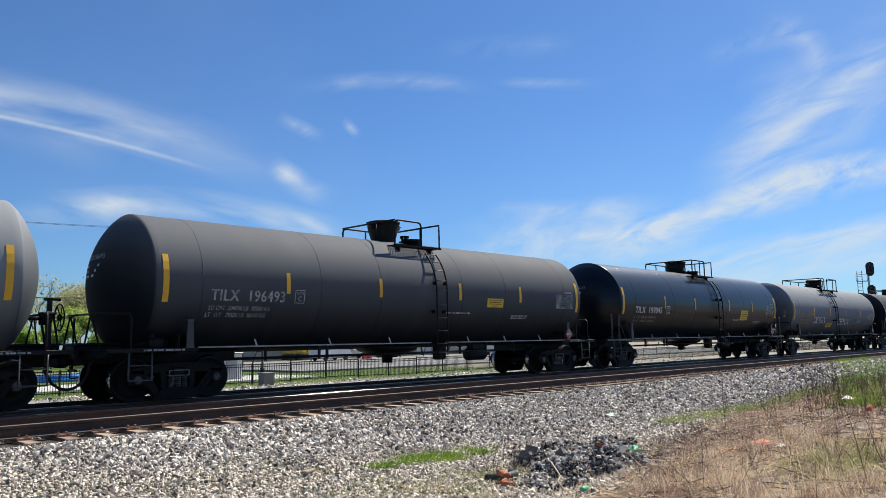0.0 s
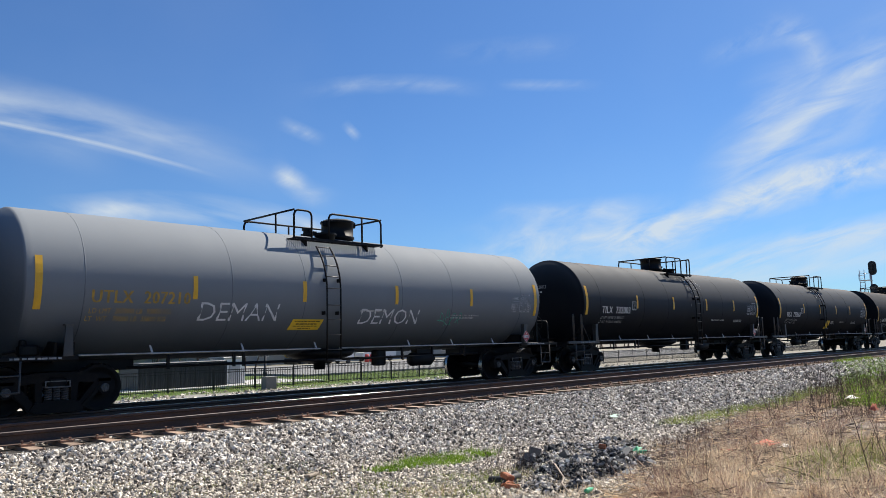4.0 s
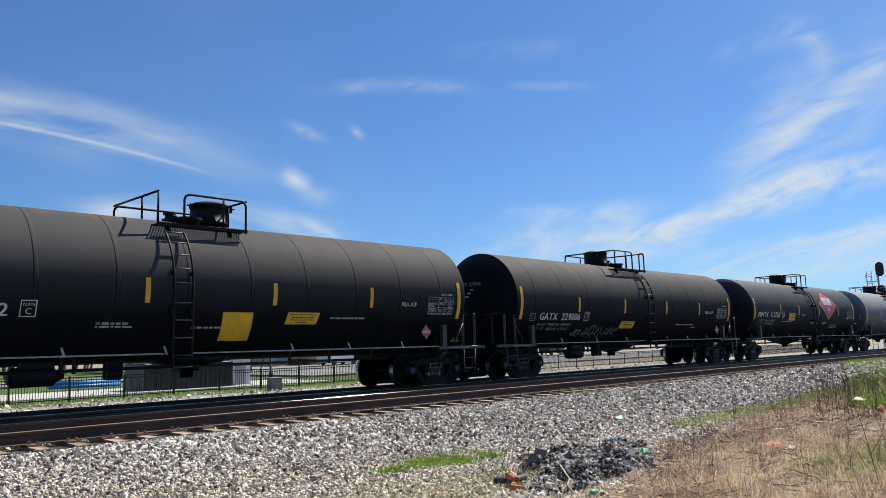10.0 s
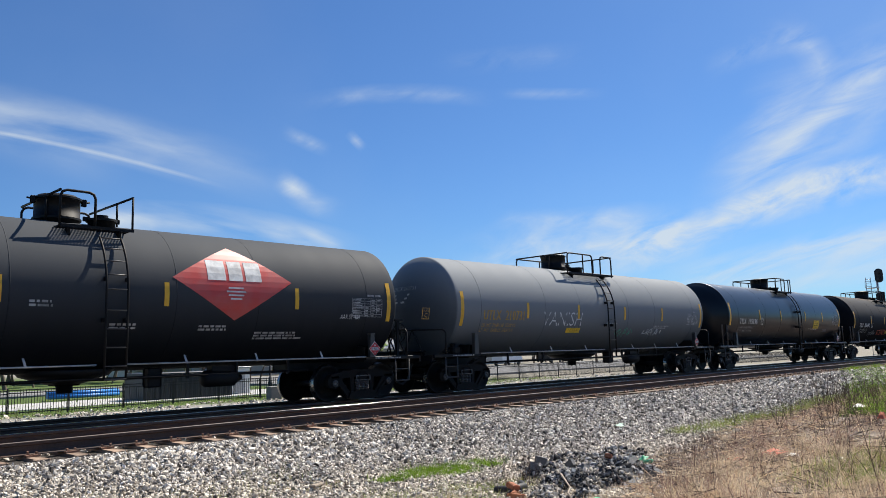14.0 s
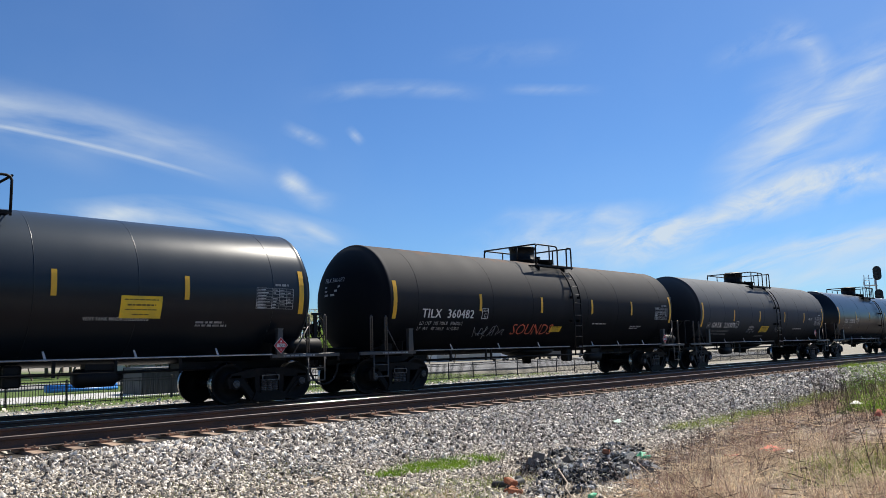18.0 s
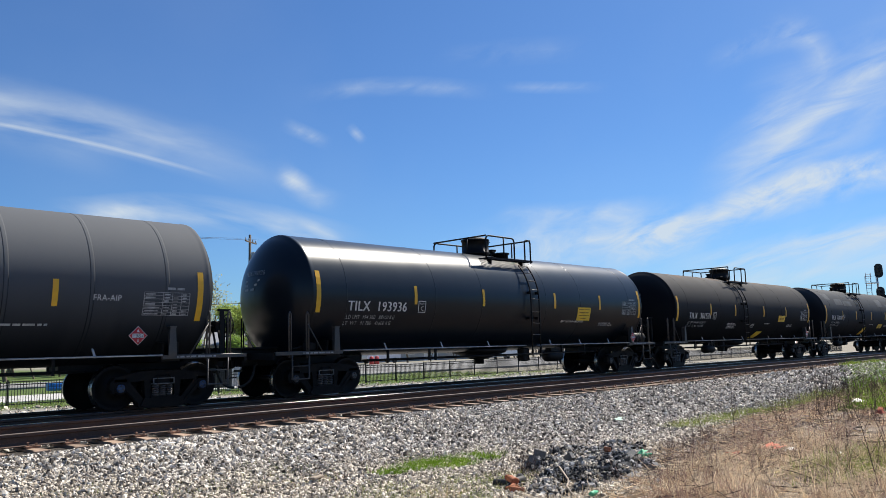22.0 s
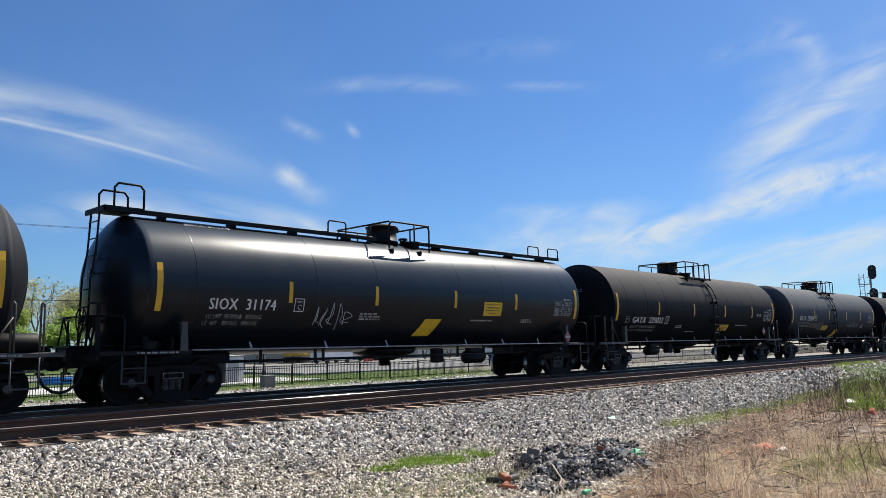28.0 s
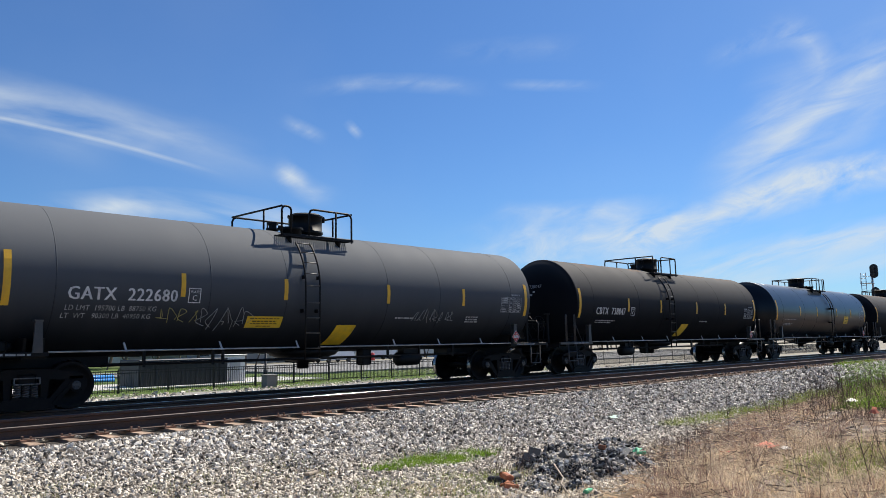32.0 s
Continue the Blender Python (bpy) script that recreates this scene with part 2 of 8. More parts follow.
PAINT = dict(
    black=dust_shaded("black_tank_paint", (0.0052, 0.0072, 0.0108), (0.071, 0.0755, 0.081), 0.72, -0.75, 0.50, 0.08),
    # the bluish dust colour also paints in the sky's reflection
    gloss=dust_shaded("glossy_black_tank_paint", (0.0036, 0.0070, 0.0124), (0.033, 0.044, 0.056), 0.29, -0.45, 0.68, 0.28, mottle=0.14, uneven=0.025),
    sooty=dust_shaded("sooty_black_tank_paint", (0.0052, 0.0070, 0.0104), (0.075, 0.0785, 0.083), 0.68, -0.62, 0.54, 0.09, crown=(0.105, 0.078, 0.064)),
    brown=dust_shaded("sooty_brown_black_tank_paint", (0.0052, 0.0066, 0.0092), (0.070, 0.0685, 0.0675), 0.74, -0.52, 0.58, 0.07, crown=(0.112, 0.076, 0.058)),
    charcoal=dust_shaded("charcoal_tank_paint", (0.0066, 0.0088, 0.0125), (0.071, 0.076, 0.082), 0.70, -0.78, 0.50, 0.08),
    grey=dust_shaded("weathered_grey_black_tank_paint", (0.0085, 0.0112, 0.0150), (0.116, 0.123, 0.132), 0.74, -0.90, 0.42, 0.07),
    pale=dust_shaded("faded_grey_tank_paint", (0.060, 0.071, 0.082), (0.232, 0.250, 0.265), 0.72, -0.95, 0.22, 0.08),
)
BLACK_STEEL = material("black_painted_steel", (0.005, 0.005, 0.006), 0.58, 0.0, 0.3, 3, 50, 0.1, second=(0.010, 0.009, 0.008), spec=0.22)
# dusty steel; also colours end fittings on the camera's side as if lit
GREY_STEEL = material("dusty_lit_grey_steel", (0.045, 0.046, 0.048), 0.5, 0.0, 0.3, 3, 50, 0.1, second=(0.075, 0.065, 0.055))
TRUCK_STEEL = material("grimy_cast_steel", (0.0045, 0.0042, 0.0044), 0.6, 0.0, 0.35, 5, 60, 0.3, second=(0.016, 0.0125, 0.011), spec=0.15, amount=0.35)
WHEEL_STEEL = material("dark_wheel_steel", (0.006, 0.0055, 0.0055), 0.55, 0.0, 0.3, 6, 70, 0.2, second=(0.011, 0.009, 0.008), spec=0.15)
TREAD = material("bright_worn_tread", (0.35, 0.34, 0.33), 0.28, 1.0, 0.2, 9, 70, 0.05)
HUB_BLUE = material("blue_bearing_cap", (0.035, 0.085, 0.20), 0.45, 0.2, 0.4, 9, 60, 0.1, second=(0.05, 0.05, 0.05))
HUB_GREY = material("grey_bearing_cap", (0.11, 0.11, 0.115), 0.45, 0.4, 0.4, 9, 60, 0.1, second=(0.05, 0.045, 0.04))
# sun on the side rails' tops, put into the steel's colour
SUNLIT_STEEL = material("sunlit_pale_steel", (0.46, 0.46, 0.455), 0.45, 0.0, 0.25, 3, 50, 0.1, second=(0.24, 0.23, 0.22))
SPRING = material("worn_spring_steel", (0.11, 0.10, 0.095), 0.5, 0.0, 0.3, 12, 60, 0.1, second=(0.05, 0.04, 0.035))
POCKET = material("scuffed_casting_edge", (0.17, 0.165, 0.16), 0.5, 0.0, 0.3, 12, 60, 0.1, second=(0.08, 0.07, 0.065))
WHITE = material("white_stencil_paint", (0.72, 0.72, 0.70), 0.6, 0.0, 0.2, 6, 60, 0.0, second=(0.45, 0.45, 0.44))
FAINT = material("worn_grey_stencil_paint", (0.42, 0.43, 0.43), 0.6, 0.0, 0.25, 6, 60, 0.0, second=(0.15, 0.15, 0.15))
GOLD = material("worn_gold_stencil_paint", (0.50, 0.30, 0.04), 0.6, 0.0, 0.25, 6, 60, 0.0, second=(0.25, 0.16, 0.04))
YELLOW = material("yellow_reflective_tape", (0.83, 0.46, 0.015), 0.4, 0.0, 0.12, 5, 90, 0.02, second=(0.70, 0.38, 0.03))
LEMON = material("yellow_sign_paint", (0.78, 0.51, 0.02), 0.5, 0.0, 0.12, 5, 60, 0.0, second=(0.62, 0.42, 0.04))
SIGN_INK = material("faded_black_sign_ink", (0.11, 0.075, 0.015), 0.6, 0.0, 0.15, 5, 60, 0.0)
OVERPAINT = material("pale_grey_overpaint", (0.125, 0.131, 0.138), 0.75, 0.0, 0.15, 1.5, 40, 0.0, second=(0.09, 0.094, 0.098), spec=0.1)
RED = material("red_placard", (0.48, 0.014, 0.022), 0.4, 0.0, 0.1, 6, 60, 0.0)
LOGO_RED = material("red_logo_paint", (0.56, 0.055, 0.045), 0.45, 0.0, 0.12, 3, 60, 0.0, second=(0.5, 0.09, 0.08))
RUBBER = material("black_rubber", (0.02, 0.02, 0.02), 0.65, 0.0, 0.3, 8, 60, 0.1)
RAIL_HEAD = material("polished_rail_head", (0.11, 0.108, 0.106), 0.14, 1.0, 0.15, 3, 60, 0.0, streaks=(0.1, 4, 4), uneven=0.03)
RAIL_DULL = material("dull_brown_rail_head", (0.13, 0.105, 0.09), 0.6, 0.2, 0.15, 3, 60, 0.0, streaks=(0.1, 4, 4), second=(0.14, 0.105, 0.085))
RAIL_SIDE = material("rusty_rail_side", (0.085, 0.045, 0.028), 0.75, 0.0, 0.35, 3, 40, 0.3, second=(0.05, 0.032, 0.025), streaks=(0.4, 1, 1))
PLATE = material("rusty_tie_plate", (0.34, 0.19, 0.12), 0.8, 0.0, 0.3, 5, 50, 0.3, second=(0.16, 0.085, 0.05), rnd=0.25)
TIE = material("weathered_wooden_tie", (0.40, 0.28, 0.195), 0.85, 0.0, 0.35, 4, 40, 0.4, second=(0.17, 0.115, 0.082), streaks=(2, 0.3, 2), rnd=0.25)

# ---- making meshes ----
def part(name, mesh, mats, parent=None, label="", m=None):
    """Links a mesh as one object under a thing or under a part; its materials are set on the object, so that alike pieces can share the mesh."""
    ob = new(name, mesh)
    mats = mats if isinstance(mats, (list, tuple)) else [mats]
    for k, mat in enumerate(mats):
        if len(mesh.materials) <= k:
            mesh.materials.append(mat)
        if mesh.materials[k] is not mat:
            ob.material_slots[k].link = "OBJECT"
            ob.material_slots[k].material = mat
    if parent is not None:
        ob.parent = parent
    if m is not None:
        ob.matrix_basis = m
    if label:
        ob["label"] = label
    return ob


class Shape:
    """Collects vertices and faces of one mesh."""

    def __init__(self):
        self.v, self.f, self.mat, self.smooth = [], [], [], []

    def add(self, verts, faces, mat=0, smooth=False):
        k = len(self.v)
        self.v += [tuple(p) for p in verts]
        self.f += [[i + k for i in f] for f in faces]
        self.mat += [mat] * len(faces)
        self.smooth += [smooth] * len(faces)
        return self

    def box(self, x, y, z, dx, dy, dz, mat=0, bevel=0.0, turn=None):
        """A box round a middle; bevel cuts its long edges."""
        hx, hy, hz = dx / 2, dy / 2, dz / 2
        if bevel:
            c = min(bevel, 0.45 * min(dx, dy, dz))
            pts, faces = [], []
            ring = [(-1, -1, 0), (1, -1, 0), (1, 1, 0), (-1, 1, 0)]
            levels = [(-hz, c), (-hz + c, 0), (hz - c, 0), (hz, c)]
            for zz, inset in levels:
                for sx, sy, _ in ring:
                    a, b = hx - inset, hy - inset
                    pts += [(sx * (a - c) if sx == sy else sx * a, sy * b if sx == sy else sy * (b - c), zz), (sx * a if sx == sy else sx * (a - c), sy * (b - c) if sx == sy else sy * b, zz)]
            n = 8
            for lv in range(3):
                for i in range(n):
                    faces.append([lv * n + i, lv * n + (i + 1) % n, (lv + 1) * n + (i + 1) % n, (lv + 1) * n + i])
            faces += [list(range(n))[::-1], [3 * n + i for i in range(n)]]
        else:
            pts = [(sx * hx, sy * hy, sz * hz) for sz in (-1, 1) for sx, sy in ((-1, -1), (1, -1), (1, 1), (-1, 1))]
            faces = [[3, 2, 1, 0], [4, 5, 6, 7], [0, 1, 5, 4], [1, 2, 6, 5], [2, 3, 7, 6], [3, 0, 4, 7]]
        if turn is not None:
            pts = [turn @ Vector(p) for p in pts]
        return self.add([(p[0] + x, p[1] + y, p[2] + z) for p in pts], faces, mat)

    def tube(self, path, r, sides=8, mat=0, caps=True, closed=False):
        """A round bar along a path, with mitred bends."""
        path = [Vector(p) for p in path]
        n, rings = len(path), []
        up = None
        for i, p in enumerate(path):
            a = path[i] - path[i - 1] if i or closed else path[1] - path[0]
            b = path[(i + 1) % n] - path[i] if i < n - 1 or closed else a
            t = (a.normalized() + b.normalized())
            t = t.normalized() if t.length > 1e-6 else a.normalized()
            if up is None:
                up = t.orthogonal().normalized()
            up = (up - t * up.dot(t)).normalized()
            side = t.cross(up)
            k = 1 / max(0.5, math.cos(a.angle(b, 0) / 2)) if a.length and b.length else 1
            rings.append([p + (up * math.cos(2 * math.pi * j / sides) + side * math.sin(2 * math.pi * j / sides)) * r * k for j in range(sides)])
        faces = [[i * sides + j, i * sides + (j + 1) % sides, (i + 1) % n * sides + (j + 1) % sides, (i + 1) % n * sides + j] for i in range(n if closed else n - 1) for j in range(sides)]
        self.add([p for r_ in rings for p in r_], faces, mat, True)
        if caps and not closed:
            k = len(self.v) - n * sides
            self.f += [[k + j for j in range(sides)][::-1], [k + (n - 1) * sides + j for j in range(sides)]]
            self.mat += [mat] * 2
            self.smooth += [False] * 2
        return self

    def lathe(self, profile, axis="x", at=(0, 0, 0), sides=32, mat=0, mats=None, sharp=()):
        """Turns a profile of (place along the axis, radius) round the axis."""
        pts = []
        for a, r in profile:
            for j in range(sides):
                w = 2 * math.pi * j / sides
                c, s = r * math.cos(w), r * math.sin(w)
                p = {"x": (a, c, s), "y": (s, a, c), "z": (c, s, a)}[axis]
                pts.append((p[0] + at[0], p[1] + at[1], p[2] + at[2]))
        k = len(self.v)
        self.v += pts
        for i in range(len(profile) - 1):
            for j in range(sides):
                self.f.append([k + i * sides + j, k + i * sides + (j + 1) % sides, k + (i + 1) * sides + (j + 1) % sides, k + (i + 1) * sides + j])
                self.mat.append(mats[i] if mats else mat)
                self.smooth.append(i not in sharp)
        for i, rev in ((0, True), (len(profile) - 1, False)):
            if profile[i][1] > 1e-4:
                f = [k + i * sides + j for j in range(sides)]
                self.f.append(f[::-1] if rev else f)
                self.mat.append((mats[0] if rev else mats[-1]) if mats else mat)
                self.smooth.append(False)
        return self

    def plate(self, outline, thick, m, mat=0):
        """A flat plate cut to an outline in x, y and given a thickness along z, laid by a pose."""
        n = len(outline)
        pts = [m @ Vector((x, y, s * thick / 2)) for s in (-1, 1) for x, y in outline]
        faces = [list(range(n))[::-1], [n + i for i in range(n)]] + [[i, (i + 1) % n, n + (i + 1) % n, n + i] for i in range(n)]
        return self.add(pts, faces, mat)

    def mesh(self, name):
        me = bpy.data.meshes.new(name)
        me.from_pydata(self.v, [], self.f)
        me.polygons.foreach_set("material_index", self.mat)
        me.polygons.foreach_set("use_smooth", self.smooth)
        bm = bmesh.new()
        bm.from_mesh(me)
        bmesh.ops.recalc_face_normals(bm, faces=bm.faces)
        bm.to_mesh(me)
        bm.free()
        me.update()
        return me


KEPT = {}


def kept(name, make, *key):
    """The mesh of that name and key, made once."""
    k = (name, *key)
    if k not in KEPT:
        s = Shape()
        KEPT[k] = make(s) or s
        KEPT[k] = KEPT[k].mesh(name)
    return KEPT[k]

# ---- ground ----
def lay(x, y):
    """The height of the ground."""
    bed = [(-400, -0.30), (-8, -0.36), (0.0, -0.45), (4.0, -0.50), (7.2, -0.60), (8.3, -0.58), (10.75, -0.22), (11.15, -0.165), (14.2, -0.17), (15.0, -0.26), (18.4, -0.26), (20.5, -0.70), (26, -0.86), (36, -0.95), (60, -1.05), (3000, -1.05)]
    for (y0, z0), (y1, z1) in zip(bed, bed[1:]):
        if y <= y1:
            z = z0 + (z1 - z0) * (y - y0) / (y1 - y0)
            break
    if y < 10.9:
        w = min(1.0, (10.9 - y) / 1.5)
        z += w * 0.05 * noise.noise((x * 0.35, y * 0.5, 3.1)) + w * 0.025 * noise.noise((x * 1.3, y * 1.3, 7.7))
    # the weedy bank that rises beside the track further on
    bank = max(0.0, min(1.0, (x - 9.0 - 0.3 * y) / 14.0)) * max(0.0, min(1.0, (7.4 - y) / 2.5))
    z += 0.42 * bank * bank * (3 - 2 * bank)
    if y > 21:
        z += 0.06 * noise.noise((x * 0.2, y * 0.2, 1.0))
    return z


def ground_sheet():
    def steps(a, b, n, p=1.0):
        return [a + (b - a) * (k / n) ** p for k in range(n)]
    xs = steps(-1500, -60, 8) + steps(-60, -4, 16) + steps(-4, 40, 132) + steps(40, 120, 50) + steps(120, 400, 24) + steps(400, 2500, 8) + [2500]
    ys = steps(-600, -10, 8) + steps(-10, 4, 14) + steps(4, 12, 64) + steps(12, 21, 30) + steps(21, 60, 40) + steps(60, 300, 20) + steps(300, 2500, 8) + [2500]
    v = [(x, y, lay(x, y)) for y in ys for x in xs]
    n = len(xs)
    f = [[j * n + i, j * n + i + 1, (j + 1) * n + i + 1, (j + 1) * n + i] for j in range(len(ys) - 1) for i in range(n - 1)]
    s = Shape()
    s.add(v, f, 0, True)
    return tagged(part("ground", s.mesh("ground"), GROUND), "gravelly dry earth with worn grass beside the tracks", "ground", kind="structure")


def earth():
    m = bpy.data.materials.new("earth_and_fines")
    m.use_nodes = True
    nt = m.node_tree
    N, L = nt.nodes.new, nt.links.new
    b = nt.nodes["Principled BSDF"]
    b.inputs["Roughness"].default_value = 0.95
    b.inputs["Specular IOR Level"].default_value = 0.15
    co = N("ShaderNodeTexCoord")
    sep = N("ShaderNodeSeparateXYZ")
    L(co.outputs["Object"], sep.inputs[0])

    def tex(scale, detail=6, rough=0.6):
        n = N("ShaderNodeTexNoise")
        n.inputs["Scale"].default_value, n.inputs["Detail"].default_value, n.inputs["Roughness"].default_value = scale, detail, rough
        L(co.outputs["Object"], n.inputs["Vector"])
        return n.outputs[0]

    def ramp(src, a, c, lo=0.0, hi=1.0):
        n = N("ShaderNodeMapRange")
        n.clamp = True
        L(src, n.inputs[0])
        n.inputs[1].default_value, n.inputs[2].default_value, n.inputs[3].default_value, n.inputs[4].default_value = a, c, lo, hi
        return n.outputs[0]

    def mix(fac, a, c, how="MIX"):
        n = N("ShaderNodeMixRGB")
        n.blend_type = how
        for k, s in enumerate((fac, a, c)):
            if isinstance(s, tuple):
                n.inputs[k].default_value = (*s, 1)
            elif isinstance(s, float):
                n.inputs[k].default_value = s
            else:
                L(s, n.inputs[k])
        return n.outputs[0]

    def math_(op, a, c):
        n = N("ShaderNodeMath")
        n.operation = op
        for k, s in enumerate((a, c)):
            if isinstance(s, (int, float)):
                n.inputs[k].default_value = s
            else:
                L(s, n.inputs[k])
        return n.outputs[0]

    big, mid, fine = tex(0.35), tex(2.2), tex(28, 4, 0.7)
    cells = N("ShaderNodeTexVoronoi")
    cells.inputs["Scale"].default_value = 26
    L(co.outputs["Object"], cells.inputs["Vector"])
    # ground under the ballast, darkened to paint the shade in its gaps
    gap_shade = mix(ramp(cells.outputs["Color"], 0.1, 0.9), (0.014, 0.012, 0.011), (0.09, 0.080, 0.070))
    dirt = mix(ramp(mid, 0.35, 0.65), (0.12, 0.095, 0.074), (0.36, 0.30, 0.235))
    straw = mix(ramp(fine, 0.3, 0.7), (0.085, 0.062, 0.050), (0.38, 0.30, 0.23))
    grass = mix(ramp(fine, 0.3, 0.7), (0.06, 0.095, 0.028), (0.11, 0.155, 0.045))
    y = math_("ADD", sep.outputs[1], math_("MULTIPLY", math_("SUBTRACT", mid, 0.5), 1.6))
    y = math_("ADD", y, ramp(sep.outputs[0], 8.3, 11.0, 0.0, 1.8))
    near = mix(ramp(big, 0.42, 0.58), dirt, straw)
    col = mix(ramp(y, 8.4, 9.4), near, gap_shade)
    col = mix(ramp(y, 19.6, 20.6), col, mix(ramp(mid, 0.3, 0.7), (0.19, 0.183, 0.172), (0.34, 0.325, 0.30)))
    lawn = mix(ramp(y, 34.5, 36.0), mix(ramp(big, 0.45, 0.6), (0.25, 0.235, 0.20), (0.12, 0.14, 0.06)), grass)
    lawn = mix(ramp(sep.outputs[0], 38.0, 52.0), lawn, mix(ramp(mid, 0.3, 0.7), (0.19, 0.175, 0.14), (0.31, 0.285, 0.235)))
    col = mix(ramp(y, 33.4, 35.4), col, lawn)
    # unseen ground round the viewer, made dull and dark to calm the tanks' reflections
    col = mix(ramp(y, 0.6, 2.2), mix(ramp(mid, 0.4, 0.6), (0.060, 0.066, 0.050), (0.085, 0.083, 0.080)), col)
    L(col, b.inputs["Base Color"])
    bump = N("ShaderNodeBump")
    bump.inputs["Strength"].default_value, bump.inputs["Distance"].default_value = 0.7, 0.03
    L(mix(0.5, fine, cells.outputs["Distance"]), bump.inputs["Height"])
    L(bump.outputs[0], b.inputs["Normal"])
    return m


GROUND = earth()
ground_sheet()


# ---- tracks ----
def rail_profile():
    half = [(0.075, 0.0), (0.075, 0.012), (0.02, 0.032), (0.009, 0.06), (0.009, 0.125), (0.036, 0.142), (0.036, 0.178), (0.0335, 0.1832), (0.0305, 0.1859), (0.020, 0.1868)]
    return half + [(-y, z) for y, z in half[::-1]]


def rails(y, top, name, label):
    track = tagged(new(name), label, "railway track", kind="structure")
    prof = rail_profile()
    xs = [-1200, -40, 0, 40, 120, 400, 1800]
    s = Shape()
    n = len(prof)
    for x in xs:
        s.v += [(x, p[0], p[1] - 0.185) for p in prof]
    for i in range(len(xs) - 1):
        for j in range(n):
            k = (j + 1) % n
            s.f.append([i * n + j, (i + 1) * n + j, (i + 1) * n + k, i * n + k])
            s.mat.append(1 if 6 <= j <= 12 else 0)
            s.smooth.append(False)
    me = s.mesh("rail")
    for side in (-1, 1):
        part("rail", me, [RAIL_SIDE, RAIL_DULL if side < 0 and y == NEAR_Y else RAIL_HEAD], track, "worn steel rail with a polished head", pose(0, y + side * 0.753, top))
    tie = kept("tie", lambda s: s.box(0, 0, 0, 0.23, 2.6, 0.18, bevel=0.012))
    plate = kept("tie_plate", lambda s: [s.box(0, 0, 0, 0.19, 0.36, 0.018, bevel=0.004)] and s.box(0, -0.15, 0.012, 0.19, 0.05, 0.014) and s.box(0, 0.15, 0.012, 0.19, 0.05, 0.014))
    spike = kept("spike", lambda s: s.box(0, 0, 0, 0.022, 0.022, 0.05) and s.box(0, 0.008, 0.03, 0.034, 0.045, 0.014, bevel=0.004))
    x = -3.0
    while x < 62:
        dx, a = random.uniform(-0.03, 0.03), random.uniform(-1.2, 1.2)
        if x < 45 or y == NEAR_Y:
            part("tie", tie, TIE, track, "", pose(x + dx, y + random.uniform(-0.04, 0.04), top - 0.205 - 0.09, 0, 0, a))
        for side in (-1, 1):
            part("tie_plate", plate, PLATE, track, "", pose(x + dx, y + side * 0.753, top - 0.194, 0, 0, a))
            if y == NEAR_Y and side < 0 and x < 40:
                for k in (-1, 1):
                    part("spike", spike, PLATE, track, "", pose(x + dx + 0.055 * k, y + side * 0.753 - 0.125 + random.uniform(-0.01, 0.01), top - 0.175 + random.uniform(-0.005, 0.015), 0, 0, a))
        x += 0.52
    return track


rails(NEAR_Y, NEAR_Z, "empty_track", "empty railway track on wooden ties in grey ballast")
rails(TRACK_Y, 0.0, "train_track", "railway track under the tank train, in its shade")

# ---- tank cars ----
TRUCK_X = 6.97


def wheelset_mesh():
    s = Shape()
    for k in (-1, 1):
        prof = [(0.662, 0.0), (0.662, 0.14), (0.678, 0.16), (0.692, 0.36), (0.676, 0.42), (0.672, 0.478), (0.688, 0.486), (0.706, 0.462), (0.80, 0.457), (0.808, 0.45), (0.806, 0.40), (0.77, 0.36), (0.735, 0.2), (0.80, 0.145), (0.80, 0.0)]
        s.lathe([(k * a, r) for a, r in prof], "y", sides=40, mats=[0, 0, 0, 0, 0, 1, 1, 1, 0, 0, 0, 0, 0, 0], sharp=(7, 8, 9))
        s.lathe([(k * 0.93, 0.0), (k * 0.93, 0.085), (k * 1.11, 0.085), (k * 1.125, 0.075), (k * 1.125, 0.0)], "y", sides=20, mats=[2, 2, 2, 2], sharp=(0, 1, 3))
        for b in range(3):
            w = 2 * math.pi * b / 3
            s.lathe([(k * 1.12, 0.0), (k * 1.12, 0.018), (k * 1.145, 0.018), (k * 1.145, 0.0)], "y", (0.05 * math.sin(w), 0, 0.05 * math.cos(w)), 6, 3)
    s.lathe([(-0.93, 0.075), (0.93, 0.075)], "y", sides=14)
    return s


